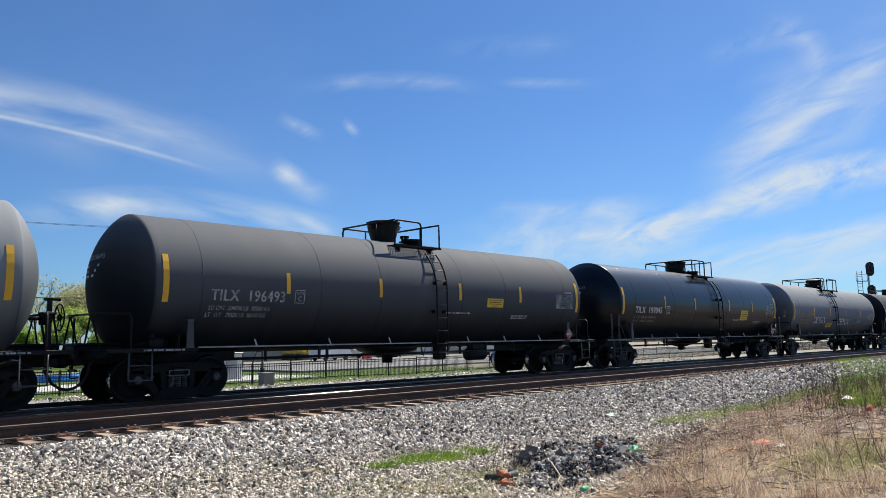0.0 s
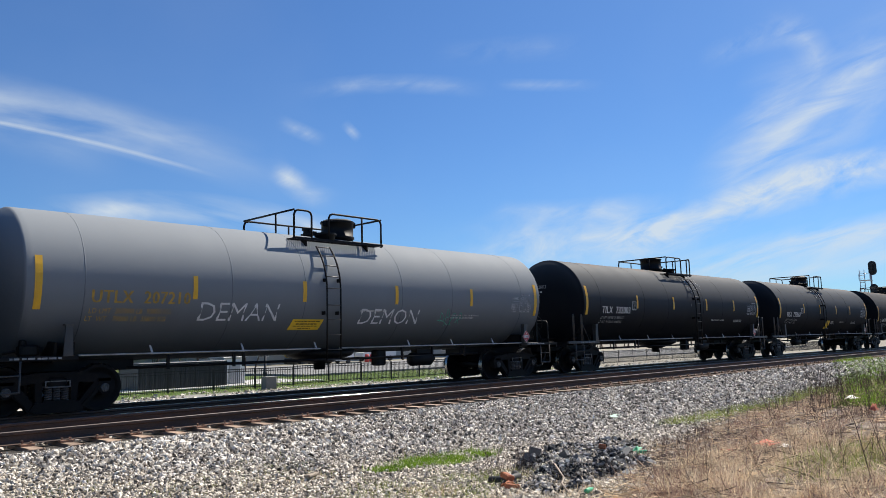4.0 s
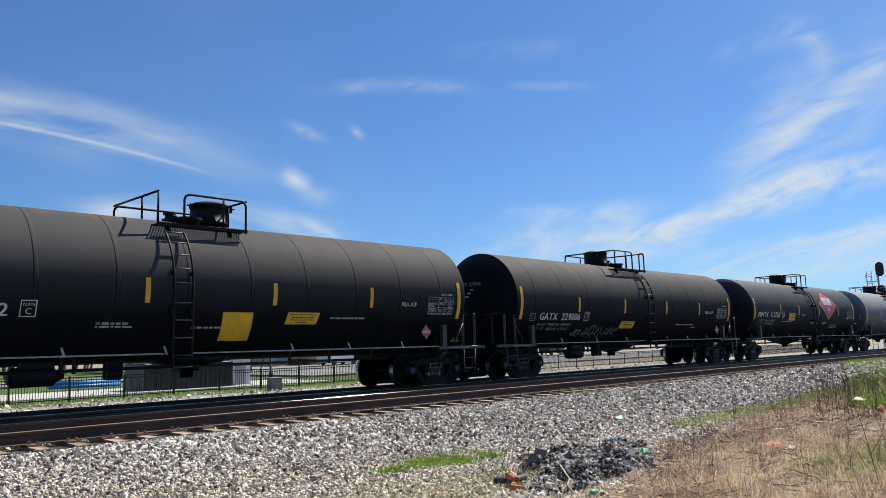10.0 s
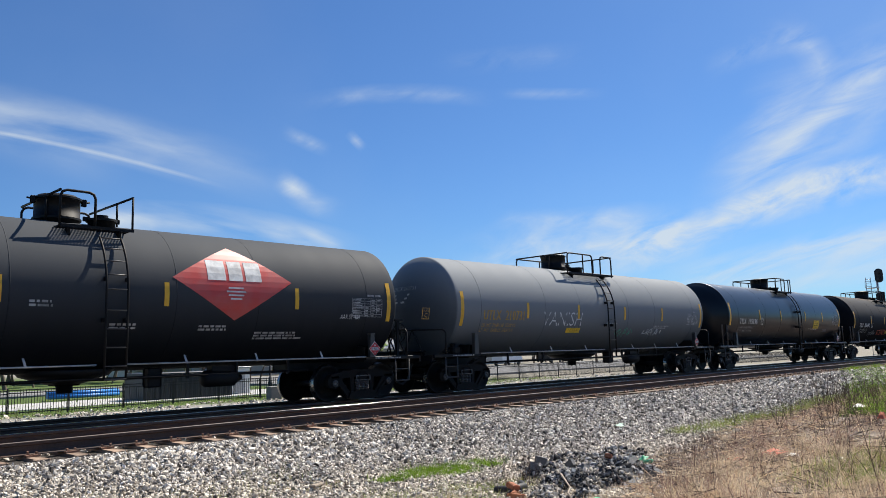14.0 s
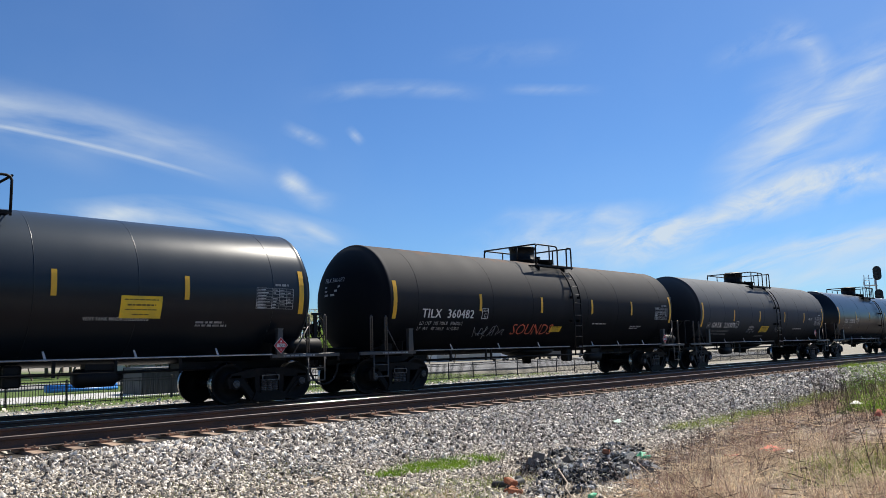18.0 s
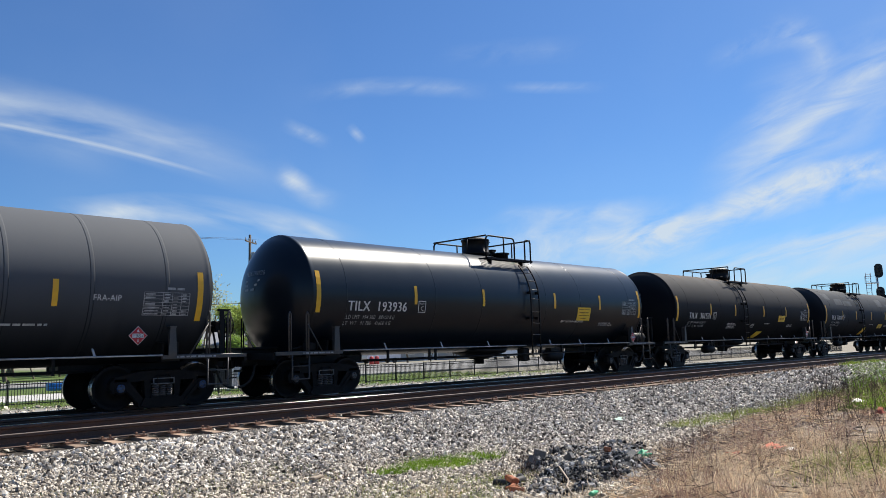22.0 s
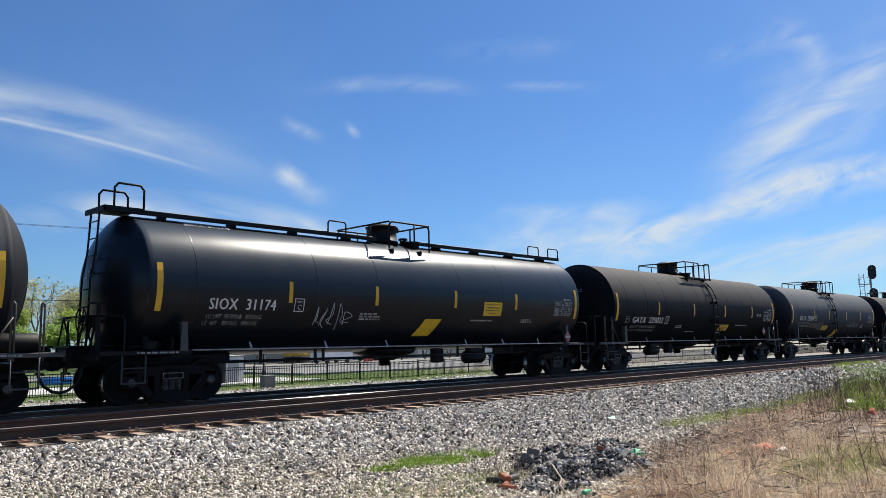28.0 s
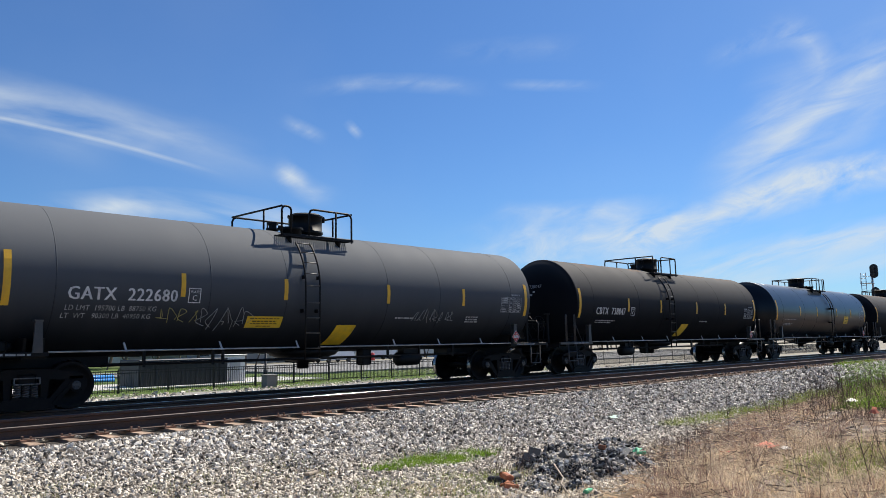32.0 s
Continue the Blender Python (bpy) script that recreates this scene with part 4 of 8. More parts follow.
def running_gear(c, car, P, r, zc, rng):
    """All that is under and at the ends of the tank."""
    lx = c["ladder"]
    for x, cap in ((-TRUCK_X, c["caps"][0]), (TRUCK_X, c["caps"][1])):
        truck(car, x, cap, "two-axle freight truck in grimy cast steel")
    deck = 1.06
    for e in (-1, 1):
        P("stub_sill", kept("stub_sill", lambda s: s.box(0, 0, 0, 3.7, 0.62, 0.42, bevel=0.02) and s.box(0.2, 0, 0.23, 3.3, 0.8, 0.04)), BLACK_STEEL, "", pose(e * 7.0, 0, 0.98, 0, 0, 0 if e > 0 else 180))
        P("saddle", kept("saddle", lambda s: s.plate([(-1.36, 1.05), (1.36, 1.05), (1.40, 1.35), (1.02, 1.38), (0.6, 1.1), (-0.6, 1.1), (-1.02, 1.38), (-1.40, 1.35)], 0.05, pose(0.16, 0, 0, 90, 0, 90)) and s.plate([(-1.36, 1.05), (1.36, 1.05), (1.40, 1.35), (1.02, 1.38), (0.6, 1.1), (-0.6, 1.1), (-1.02, 1.38), (-1.40, 1.35)], 0.05, pose(-0.16, 0, 0, 90, 0, 90)) and s.box(0, 0, 1.02, 0.42, 2.8, 0.10)), BLACK_STEEL, "", pose(e * TRUCK_X, 0, 0))
        P("coupler", kept("coupler", lambda s: s.box(0, 0, 0, 0.75, 0.16, 0.18, bevel=0.02) and s.box(0.45, -0.03, 0, 0.24, 0.30, 0.28, bevel=0.05) and s.box(0.2, 0, -0.2, 0.05, 0.4, 0.05)), TRUCK_STEEL, "rusty coupler", pose(e * 8.55, 0, 0.87, 0, 0, 0 if e > 0 else 180))
        P("air_hose", kept("air_hose", lambda s: s.tube([(0, 0, 0.85), (0.08, 0, 0.80), (0.10, 0, 0.62), (0.20, 0, 0.44), (0.36, 0, 0.33), (0.52, 0, 0.30)], 0.03, 8)), RUBBER, "black rubber hose", pose(e * 8.5, -0.42, 0, 0, 0, 0 if e > 0 else 180))
        # end deck with its edge beam, steps and grab irons
        P("end_deck", kept("end_deck", lambda s: s.box(0, 0, 0, 0.62, 2.9, 0.05) and s.box(0.28, 0, -0.06, 0.06, 2.9, 0.14)), BLACK_STEEL, "", pose(e * 8.42, 0, deck, 0, 0, 0 if e > 0 else 180))
        for side in (-1, 1):
            # camera-side beam of post cars greyed to look lit, the others black
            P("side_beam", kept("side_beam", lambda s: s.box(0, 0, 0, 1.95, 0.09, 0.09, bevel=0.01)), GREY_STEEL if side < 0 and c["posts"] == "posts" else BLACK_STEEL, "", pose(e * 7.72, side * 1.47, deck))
            P("bolster_post", kept("bolster_post", lambda s: s.plate([(-0.09, 0), (0.09, 0), (0.06, 0.58), (-0.06, 0.58)], 0.04, pose(0, -0.06, 0, 90, 0, 0)) and s.box(0, 0.02, 0.29, 0.03, 0.16, 0.56) and s.box(0, -0.02, 0.59, 0.15, 0.14, 0.03)), GREY_STEEL, "", pose(e * (TRUCK_X - 0.02), side * 1.46, deck + 0.03, 0, 0, 0 if side < 0 else 180))
            if side < 0:
                P("beam_stencil", kept("beam_stencil", lambda s: [s.box(dx, 0, 0, w, 0.004, 0.035) for dx, w in ((-0.42, 0.05), (-0.33, 0.09), (-0.2, 0.07), (-0.08, 0.12), (0.05, 0.06), (0.14, 0.1), (0.28, 0.13), (0.41, 0.06))] and s), FAINT, "", pose(e * 7.5, -1.518, deck))["kind"] = "stuff"
            step = kept("sill_step", lambda s: s.tube([(-0.24, 0, 1.02), (-0.24, 0, 0.46), (0.24, 0, 0.46), (0.24, 0, 1.02)], 0.018, 6) and s.tube([(-0.24, 0, 0.76), (0.24, 0, 0.76)], 0.015, 6))
            # steps: light painted on the camera's side by grey, black beyond
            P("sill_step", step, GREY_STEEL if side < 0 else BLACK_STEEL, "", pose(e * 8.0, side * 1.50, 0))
            if c["posts"] == "hoop":
                me = kept("end_hoop", lambda s: s.tube([(0, -1.48, deck - 0.4), (0, -1.48, 1.72), (0.02, -1.40, 1.80), (0.42, -0.7, 1.82), (0.45, 0.0, 1.82)], 0.024, 8) and s.tube([(0.43, -0.55, 1.82), (0.40, -1.0, deck)], 0.02, 6) and s.tube([(0.43, -0.55, 1.82), (0.40, -0.12, deck)], 0.02, 6))
                if e < 0:
                    me = kept("end_hoop_lead", lambda s: s.tube([(0, -1.48, deck - 0.4), (0, -1.48, 1.72), (-0.02, -1.40, 1.80), (-0.42, -0.7, 1.82), (-0.45, 0.0, 1.82)], 0.024, 8) and s.tube([(-0.43, -0.55, 1.82), (-0.40, -1.0, deck)], 0.02, 6) and s.tube([(-0.43, -0.55, 1.82), (-0.40, -0.12, deck)], 0.02, 6))
                P("grab_iron", me, BLACK_STEEL, "dark tubular grab rail", pose(e * 8.2, 0, 0) if side < 0 else pose(e * 8.2, 0, 0) @ Matrix.Diagonal((1, -1, 1, 1)))
            else:
                me = kept("end_posts", lambda s: s.tube([(-0.03, 0, 0.95), (-0.03, 0, 1.98), (0, 0, 2.02), (0.03, 0, 1.98), (0.03, 0, 0.95)], 0.020, 6))
                # grab irons and braces: grey paints the light they catch
                for dx in (7.78, 8.28):
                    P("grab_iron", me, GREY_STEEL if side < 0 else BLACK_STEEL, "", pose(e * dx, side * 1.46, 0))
                P("brace", kept("brace", lambda s: s.tube([(0, 0, 1.75), (-0.42, 0, 1.1)], 0.016, 6)), GREY_STEEL, "", pose(e * 7.78, side * 1.47, 0, 0, 0, 0 if e > 0 else 180))
    if c["head"] == "rim":
        P("end_shelf", kept("end_shelf", lambda s: s.box(0, 0, 2.06, 0.42, 1.3, 0.05) and s.box(-0.19, -0.6, 1.56, 0.06, 0.06, 1.0) and s.tube([(-0.19, 0.5, 1.1), (-0.19, -0.5, 2.0)], 0.02, 6)), BLACK_STEEL, "dark end platform on posts", pose(-8.42, -0.62, 0))
    # far-end brake gear
    be = -1 if c.get("brake") else 1
    P("brake_wheel", kept("brake_wheel", lambda s: (s.tube([(0, 0.26 * math.cos(k * math.pi / 12), 0.26 * math.sin(k * math.pi / 12)) for k in range(24)], 0.014, 6, closed=True), [s.tube([(0.02, 0, 0), (0, 0.26 * math.cos(k * math.pi / 3), 0.26 * math.sin(k * math.pi / 3))], 0.011, 5) for k in range(6)], s.lathe([(-0.03, 0.0), (-0.03, 0.06), (0.04, 0.05), (0.04, 0.0)], "x", sides=12))[0]), BLACK_STEEL, "dark spoked hand-brake wheel", pose(be * 8.72, -0.62, 1.74))
    P("brake_stand", kept("brake_stand", lambda s: s.box(0, 0, 0, 0.14, 0.22, 0.26, bevel=0.02) and s.tube([(0, -0.12, -0.1), (0.12, -0.12, -0.66)], 0.025, 6) and s.tube([(0, 0.12, -0.1), (0.12, 0.12, -0.66)], 0.025, 6) and s.tube([(-0.3, 0, 0), (0, 0, 0)], 0.04, 6)), BLACK_STEEL, "", pose(be * 8.46, -0.55, 1.72, 0, 0, 0 if be > 0 else 180))
    P("brake_post", kept("brake_post", lambda s: s.box(0, 0, 1.55, 0.09, 0.05, 1.1) and s.box(0.05, 0, 2.08, 0.30, 0.06, 0.05)), BLACK_STEEL, "", pose(be * 8.46, -0.82, 0, 0, 0, 0 if be > 0 else 180))
    if c["head"] == "mid":
      P("air_reservoir", kept("reservoir", lambda s: s.lathe([(-0.52, 0.0), (-0.50, 0.10), (-0.44, 0.17), (-0.40, 0.19), (0.40, 0.19), (0.44, 0.17), (0.50, 0.10), (0.52, 0.0)], "x", sides=24) and s.lathe([(-0.02, 0.195), (0.02, 0.195)], "x", sides=24)), BLACK_STEEL, "black air tank", pose(7.85, -1.15, deck + 0.22))
    P("brake_valve", kept("brake_valve", lambda s: s.box(0, 0, 0, 0.34, 0.3, 0.22, bevel=0.04) and s.lathe([(0.1, 0.07), (0.24, 0.07), (0.25, 0.0)], "x", sides=12) and s.box(-0.1, -0.02, 0.14, 0.1, 0.16, 0.12, bevel=0.02) and s.tube([(-0.2, 0, 0), (-0.4, 0.1, -0.05)], 0.03, 6)), BLACK_STEEL, "", pose(-7.55, -1.2, deck + 0.15))
    # side rails along the tank's foot, with their brackets
    for side in (-1, 1):
        spans = [(-6.75, lx - 0.3), (lx + 0.3, 6.75)] if lx is not None else [(-6.75, 6.75)]
        for a, b in spans:
            # camera-side rails and brackets are coloured paler, as if the sun struck them
            P("side_rail", kept("side_rail", lambda s: s.tube([(0, 0, 0), (b - a, 0, 0)], 0.017, 8), round(b - a, 2)), SUNLIT_STEEL if side < 0 else GREY_STEEL, "dusty grey tubular side rail", pose(a, side * 1.50, 1.10))
        for x in (-5.3, -3.2, -1.2, 1.9, 3.6, 5.4):
            P("rail_bracket", kept("rail_bracket", lambda s: s.plate([(-0.025, -0.02), (0.025, -0.02), (-0.02, 0.17), (-0.055, 0.17)], 0.012, pose(0, 0, 0, 72, 0, 0))), SUNLIT_STEEL if side < 0 else GREY_STEEL, "", pose(x, side * 1.50, 1.10, 0, 0, 0 if side < 0 else 180))
    # brake pipe, rods and bottom outlet
    P("brake_rod", kept("brake_rod", lambda s: s.tube([(-5.5, -0.75, 0.82), (5.5, -0.75, 0.82)], 0.03, 6) and s.tube([(-5.5, 0.6, 0.78), (5.5, 0.6, 0.78)], 0.03, 6)), BLACK_STEEL, "")
    for x in (-4.6, -3.0, -2.75, 2.3, 3.5, 4.9):
        P("rod_hanger", kept("rod_hanger", lambda s: s.box(0, -0.75, 0.92, 0.06, 0.05, 0.34)), BLACK_STEEL, "", pose(x, 0, 0))
    bx = c.get("outlet", 0.0)
    P("bottom_outlet", kept("outlet", lambda s: s.lathe([(1.02, 0.95), (0.90, 0.85), (0.74, 0.35), (0.72, 0.16), (0.55, 0.15), (0.55, 0.0)], "z", sides=20) and s.box(0, 0, 0.80, 0.5, 0.5, 0.2, bevel=0.03)), BLACK_STEEL, "", pose(bx, 0, 0))
    P("brake_cylinder", kept("brake_cylinder", lambda s: s.lathe([(-0.5, 0.0), (-0.5, 0.12), (-0.42, 0.19), (0.30, 0.19), (0.36, 0.12), (0.5, 0.06), (0.5, 0.0)], "x", sides=18) and s.box(0, 0, 0.22, 0.6, 0.25, 0.12)), BLACK_STEEL, "", pose(c["cyl"], -0.62, 0.72))
    P("slack_box", kept("slack_box", lambda s: s.box(0, 0, 0, 0.32, 0.3, 0.42, bevel=0.03)), BLACK_STEEL, "", pose(c["cyl"] + (1.5 if c["cyl"] < 0 else -1.6), -0.55, 0.80))


def placard(P, x, y, z, name="placard", tilt=0):
    m = pose(x, y, z, 90 + tilt, 0, 0)
    board = kept("placard_board", lambda s: s.plate([(-0.19, 0), (0, -0.19), (0.19, 0), (0, 0.19)], 0.006, Matrix()))
    inner = kept("placard_face", lambda s: s.plate([(-0.178, 0), (0, -0.178), (0.178, 0), (0, 0.178)], 0.006, pose(0, 0, 0.003)))
    ob = P(name, board, WHITE, "red and white diamond hazard placard 1987", m)
    part("placard_face", inner, RED, ob)
    v, f = letters("1987", 0.115)
    w = max(p[0] for p in v)
    panel = kept("placard_panel", lambda s: s.plate([(-0.115, -0.042), (0.115, -0.042), (0.115, 0.042), (-0.115, 0.042)], 0.006, pose(0, 0, 0.006)))
    part("placard_panel", panel, WHITE, ob)
    part("placard_number", kept("placard_number", lambda s: s.add([(p[0] - w / 2, p[1] - 0.04, 0.0105) for p in v], f)), RUBBER, ob)
    part("placard_mark", kept("placard_mark", lambda s: s.plate([(-0.03, 0.07), (0.03, 0.07), (0.0, 0.13)], 0.002, pose(0, 0, 0.0075))), WHITE, ob)
    part("placard_class", kept("placard_class", lambda s: s.box(0, -0.10, 0.0075, 0.02, 0.05, 0.002)), WHITE, ob)


def markings(c, car, P, r, zc, rng):
    """Stencils, panels, stickers and sprayed writing."""
    ink = c.get("ink", WHITE)
    soft = c.get("soft", FAINT if ink is WHITE else ink)
    mx, ma = c["mark"]
    size = c.get("size", 0.40)

    def line(name, text, size, x, a, mat, label="", slant=0.0, spacing=1.0, wide=None):
        v, f = letters(text, size, slant, spacing)
        if wide:
            k = wide / max(p[0] for p in v)
            v = [(p[0] * k, p[1], p[2]) for p in v]
        s = Shape()
        on_barrel(s, v, f, x, a, r, zc)
        P(name, s.mesh(name), mat, label)["kind"] = "stuff" if size < 0.16 else ""

    if c["text"]:
        v, f = letters(c["text"].replace(" ", "  "), size, 0.0, 1.1)
        mark = max(p[0] for p in letters(c["text"].split()[0], size, 0.0, 1.1)[0]) + 0.02
        k = c["wide"] / max(p[0] for p in v)
        for name, first in (("reporting_mark", True), ("car_number", False)):
            s = Shape()
            for d, lift in ((-0.008, 0.008), (0.008, 0.0105)):
                on_barrel(s, [(p[0] * k + d, p[1], p[2]) for p in v], [q for q in f if (v[q[0]][0] < mark) == first], mx, ma, r, zc, lift)
            keep = sorted({i for q in s.f for i in q})
            at = {i: n for n, i in enumerate(keep)}
            s.v, s.f = [s.v[i] for i in keep], [[at[i] for i in q] for q in s.f]
            P(name, s.mesh(name), ink, "stencilled " + name.replace("_", " "))
    for k, t in enumerate(c.get("load", ())):
        line("load_stencil", t, 0.155, mx - 0.02 - 0.05 * k, ma - (0.22 + 0.165 * k) / r, soft, "", 0.08, 1.05, wide=c["wide"] * (0.82 if k == 0 else 0.80))
    # plate letter in its frame
    px = c.get("platex", -3.95)
    fr = Shape()
    h = 0.14
    for x0, x1, y0, y1 in ((-h, h, -0.16, -0.142), (-h, h, 0.142, 0.16), (-h, -h + 0.018, -0.142, 0.142), (h - 0.018, h, -0.142, 0.142)):
        curved_plate(fr, px + x0, px + x1, ma + (0.14 + c.get("platey", 0) + y0) / r, ma + (0.14 + c.get("platey", 0) + y1) / r, r, zc, n=3)
    for word, sz, dx, dy in (("PLATE", 0.075, -0.10, 0.055), (c.get("plate", "C"), 0.17, -0.055, -0.105)):
        v, f = letters(word, sz)
        on_barrel(fr, v, f, px + dx, ma + (0.14 + c.get("platey", 0) + dy) / r, r, zc)
    if c["text"]:
        P("plate_mark", fr.mesh("plate_mark"), ink, "letter in a square frame")
    # data panel by the trailing end
    dp = Shape()
    x0, x1, a0, a1 = 6.30, 7.28, c["tape"] - 0.26, c["tape"] + 0.04
    for k in range(8):
        a = a0 + (a1 - a0) * k / 7
        curved_plate(dp, x0, x1, a, a + 0.006, r, zc, n=1)
    for x in (x0, x0 + 0.40, x0 + 0.6, x0 + 0.8, x1):
        curved_plate(dp, x, x + 0.012, a0, a1, r, zc, n=3)
    for k in range(7):
        for xx, ww in ((x0 + 0.03, 0.34), (x0 + 0.43, 0.13), (x0 + 0.63, 0.13), (x0 + 0.83, 0.12)):
            if rng.random() < 0.8:
                curved_plate(dp, xx, xx + ww * rng.uniform(0.6, 1), a0 + (a1 - a0) * (k + 0.3) / 7, a0 + (a1 - a0) * (k + 0.7) / 7, r, zc, n=1)
    bars(dp, x0 + 0.5, a1 + 0.07, 0.48, 1, 0.1, 0.05, r, zc, rng)
    P("data_panel", dp.mesh("data_panel"), FAINT, "framed table of small white stencils")
    # small lines
    for x, a, w, rows in c.get("small", ((0.2, -0.30, 0.9, 1), (3.6, -0.36, 1.4, 2))):
        s = Shape()
        P("small_stencil", bars(s, x, a, w, rows, 0.075, 0.045, r, zc, rng).mesh("small_stencil"), FAINT, "rows of small stencilled writing")["kind"] = "stuff"
    if c.get("scuff"):
        q, s = random.Random(5), Shape()
        for k in range(120):
            x = c["ladder"] + q.gauss(0.1, 0.38)
            a = min(1.25, abs(q.gauss(0.75, 0.22)))
            if q.random() < 0.5:
                curved_plate(s, x, x + q.uniform(0.01, 0.03), a - q.uniform(0.02, 0.10), a, r, zc, 0.0025, q.uniform(-0.06, 0.06), 2)
            else:
                curved_plate(s, x, x + q.uniform(0.02, 0.14), a - q.uniform(0.006, 0.02), a, r, zc, 0.0025, q.uniform(-0.03, 0.03), 1)
        P("paint_scuff", s.mesh("paint_scuff"), FAINT, "pale scuffs worn through the paint by the ladder")["kind"] = "stuff"
    for x, a, w, h, sk in c.get("patches", ()):
        s = Shape()
        P("paint_patch", curved_plate(s, x, x + w, a - h / r, a, r + 0.001, zc, 0.003, sk).mesh("paint_patch"), OVERPAINT, "rectangle of pale grey overpaint")
    for x, a, w, h, sk, kind in c.get("panels", ()):
        s = Shape()
        ob = P("sign_panel", curved_plate(s, x, x + w, a - h / r, a, r, zc, 0.010, sk).mesh("sign_panel"), LEMON, "yellow painted panel")
        if kind == "phone":
            t = Shape()
            for k, (w0, w1, hh) in enumerate(((0.08, 0.90, 0.03), (0.16, 0.84, 0.045), (0.12, 0.88, 0.03), (0.3, 0.7, 0.03))):
                aa = a - h * (0.14 + 0.22 * k) / r
                shift = sk * (0.86 - 0.22 * k)
                x_ = x + shift + w * w0
                while x_ < x + shift + w * w1:
                    d = min(rng.uniform(0.05, 0.12), x + shift + w * w1 - x_)
                    curved_plate(t, x_, x_ + d, aa - 0.75 * hh * min(1, h / 0.3) / r, aa, r + 0.004, zc, 0.010, 0, 1)
                    x_ += d + 0.022
            part("sign_lettering", t.mesh("sign_lettering"), SIGN_INK, ob)["kind"] = "stuff"
    # number on the dark end of the tank
    if c["text"]:
        v, f = letters(c["text"], 0.17)
        deep = lambda y, z: -dome(math.hypot(y, z), r, c["half"], c["depth"]) - 0.012
        s = Shape()
        s.add([(deep(0.55 - p[0], 0.5 + p[1]), 0.55 - p[0], zc + 0.5 + p[1]) for p in v], f)
        for k in range(3):
            s.add([(deep(y, z), y, zc + z) for y, z in ((0.5, 0.40 - 0.11 * k), (-0.2 + 0.1 * k, 0.40 - 0.11 * k), (-0.2 + 0.1 * k, 0.345 - 0.11 * k), (0.5, 0.345 - 0.11 * k))], [[0, 1, 2, 3]])
        P("end_number", s.mesh("end_number"), FAINT, "stencilled number on the tank's end")
    placard(P, c.get("placx", 6.95), -1.56, c.get("placz", 1.30))
    for tx, size_, x, a, mat in c.get("tags", ()):
        v, f = letters(tx, size_, 0.1, 0.95, -0.008)
        s = Shape()
        on_barrel(s, v, f, x, a, r, zc)
        P("spray_tag", s.mesh("spray_tag"), mat, "sprayed graffiti writing")
    for x, a, w, h, mat, seed in c.get("scrawls", ()):
        q = random.Random(seed)
        s = Shape()
        many_ = max(4, round(w / 0.22))
        for k in range(many_):
            cx = w * (k + 0.5) / many_
            up = 0.5 - 0.25 * abs(2 * cx / w - 1)
            knots = [(cx - 0.10 * q.random(), -up * h * q.uniform(0.3, 1.0)), (cx + q.uniform(-0.12, 0.12), up * h * q.uniform(0.5, 1.0)), (cx + q.uniform(0.0, 0.2), q.uniform(-0.1, 0.2) * h), (cx + q.uniform(-0.16, 0.10), -0.1 * h), (cx + q.uniform(0.05, 0.22), -up * h * q.uniform(0.4, 1.0))]
            knots = [knots[0]] + knots + [knots[-1]]
            pts = []
            for i in range(1, len(knots) - 2):
                a0_, a1_, a2_, a3_ = (Vector(n) for n in knots[i - 1:i + 3])
                for j in range(5):
                    u_ = j / 5
                    pts.append(0.5 * (2 * a1_ + (a2_ - a0_) * u_ + (2 * a0_ - 5 * a1_ + 4 * a2_ - a3_) * u_ ** 2 + (3 * a1_ - a0_ - 3 * a2_ + a3_) * u_ ** 3))
            s.tube([(x + p[0], -(r + 0.004) * math.cos(a + p[1] / r), zc + (r + 0.004) * math.sin(a + p[1] / r)) for p in pts], 0.0085, 4, caps=False)
        P("spray_tag", s.mesh("spray_tag"), mat, "looping sprayed graffiti scrawl")
    for word, size_, x, a, wide_ in c.get("words", ()):
        line("stencil", word, size_, x, a, ink, "", 0.0, 1.05, wide_ or None)
    if c.get("square"):
        fr = Shape()
        qx, qa = c["square"]
        for k in range(5):
            curved_plate(fr, qx - 0.13, qx + (0.13 if k % 4 == 0 else 0.02 * k), qa - 0.08 + 0.038 * k, qa - 0.072 + 0.038 * k, r, zc, n=1)
        for dx in (-0.13, 0.12):
            curved_plate(fr, qx + dx, qx + dx + 0.012, qa - 0.08, qa + 0.08, r, zc, n=2)
        P("stencil_block", fr.mesh("stencil_block"), FAINT, "small dim framed stencil")
    if c.get("logo"):
        x, a, w, h = c["logo"]
        g = w / 1.9
        s = Shape()
        n = 14
        v, f = [], []
        for k in range(n + 1):
            t = -1 + 2 * k / n
            ww = w / 2 * (1 - abs(t))
            for x_ in (x - ww, x + ww):
                v.append((x_, -(r + 0.007) * math.cos(a + t * h / 2 / r), zc + (r + 0.007) * math.sin(a + t * h / 2 / r)))
        f = [[2 * k, 2 * k + 1, 2 * k + 3, 2 * k + 2] for k in range(n)]
        ob = P("logo_panel", s.add(v, f).mesh("logo_panel"), LOGO_RED, "red painted diamond with white shapes")
        t = Shape()
        for x0, x1 in ((-0.43, -0.15), (-0.10, 0.12), (0.17, 0.43)):
            curved_plate(t, x + g * x0, x + g * x1, a - 0.02 / r, a + 0.46 / r, r, zc, 0.012, n=3)
        for k in range(4):
            ww = 0.24 - 0.05 * abs(k - 1)
            curved_plate(t, x - ww, x + ww, a - (0.20 + 0.08 * k) / r, a - (0.165 + 0.08 * k) / r, r, zc, 0.012, n=1)
        part("logo_shapes", t.mesh("logo_shapes"), WHITE, ob)

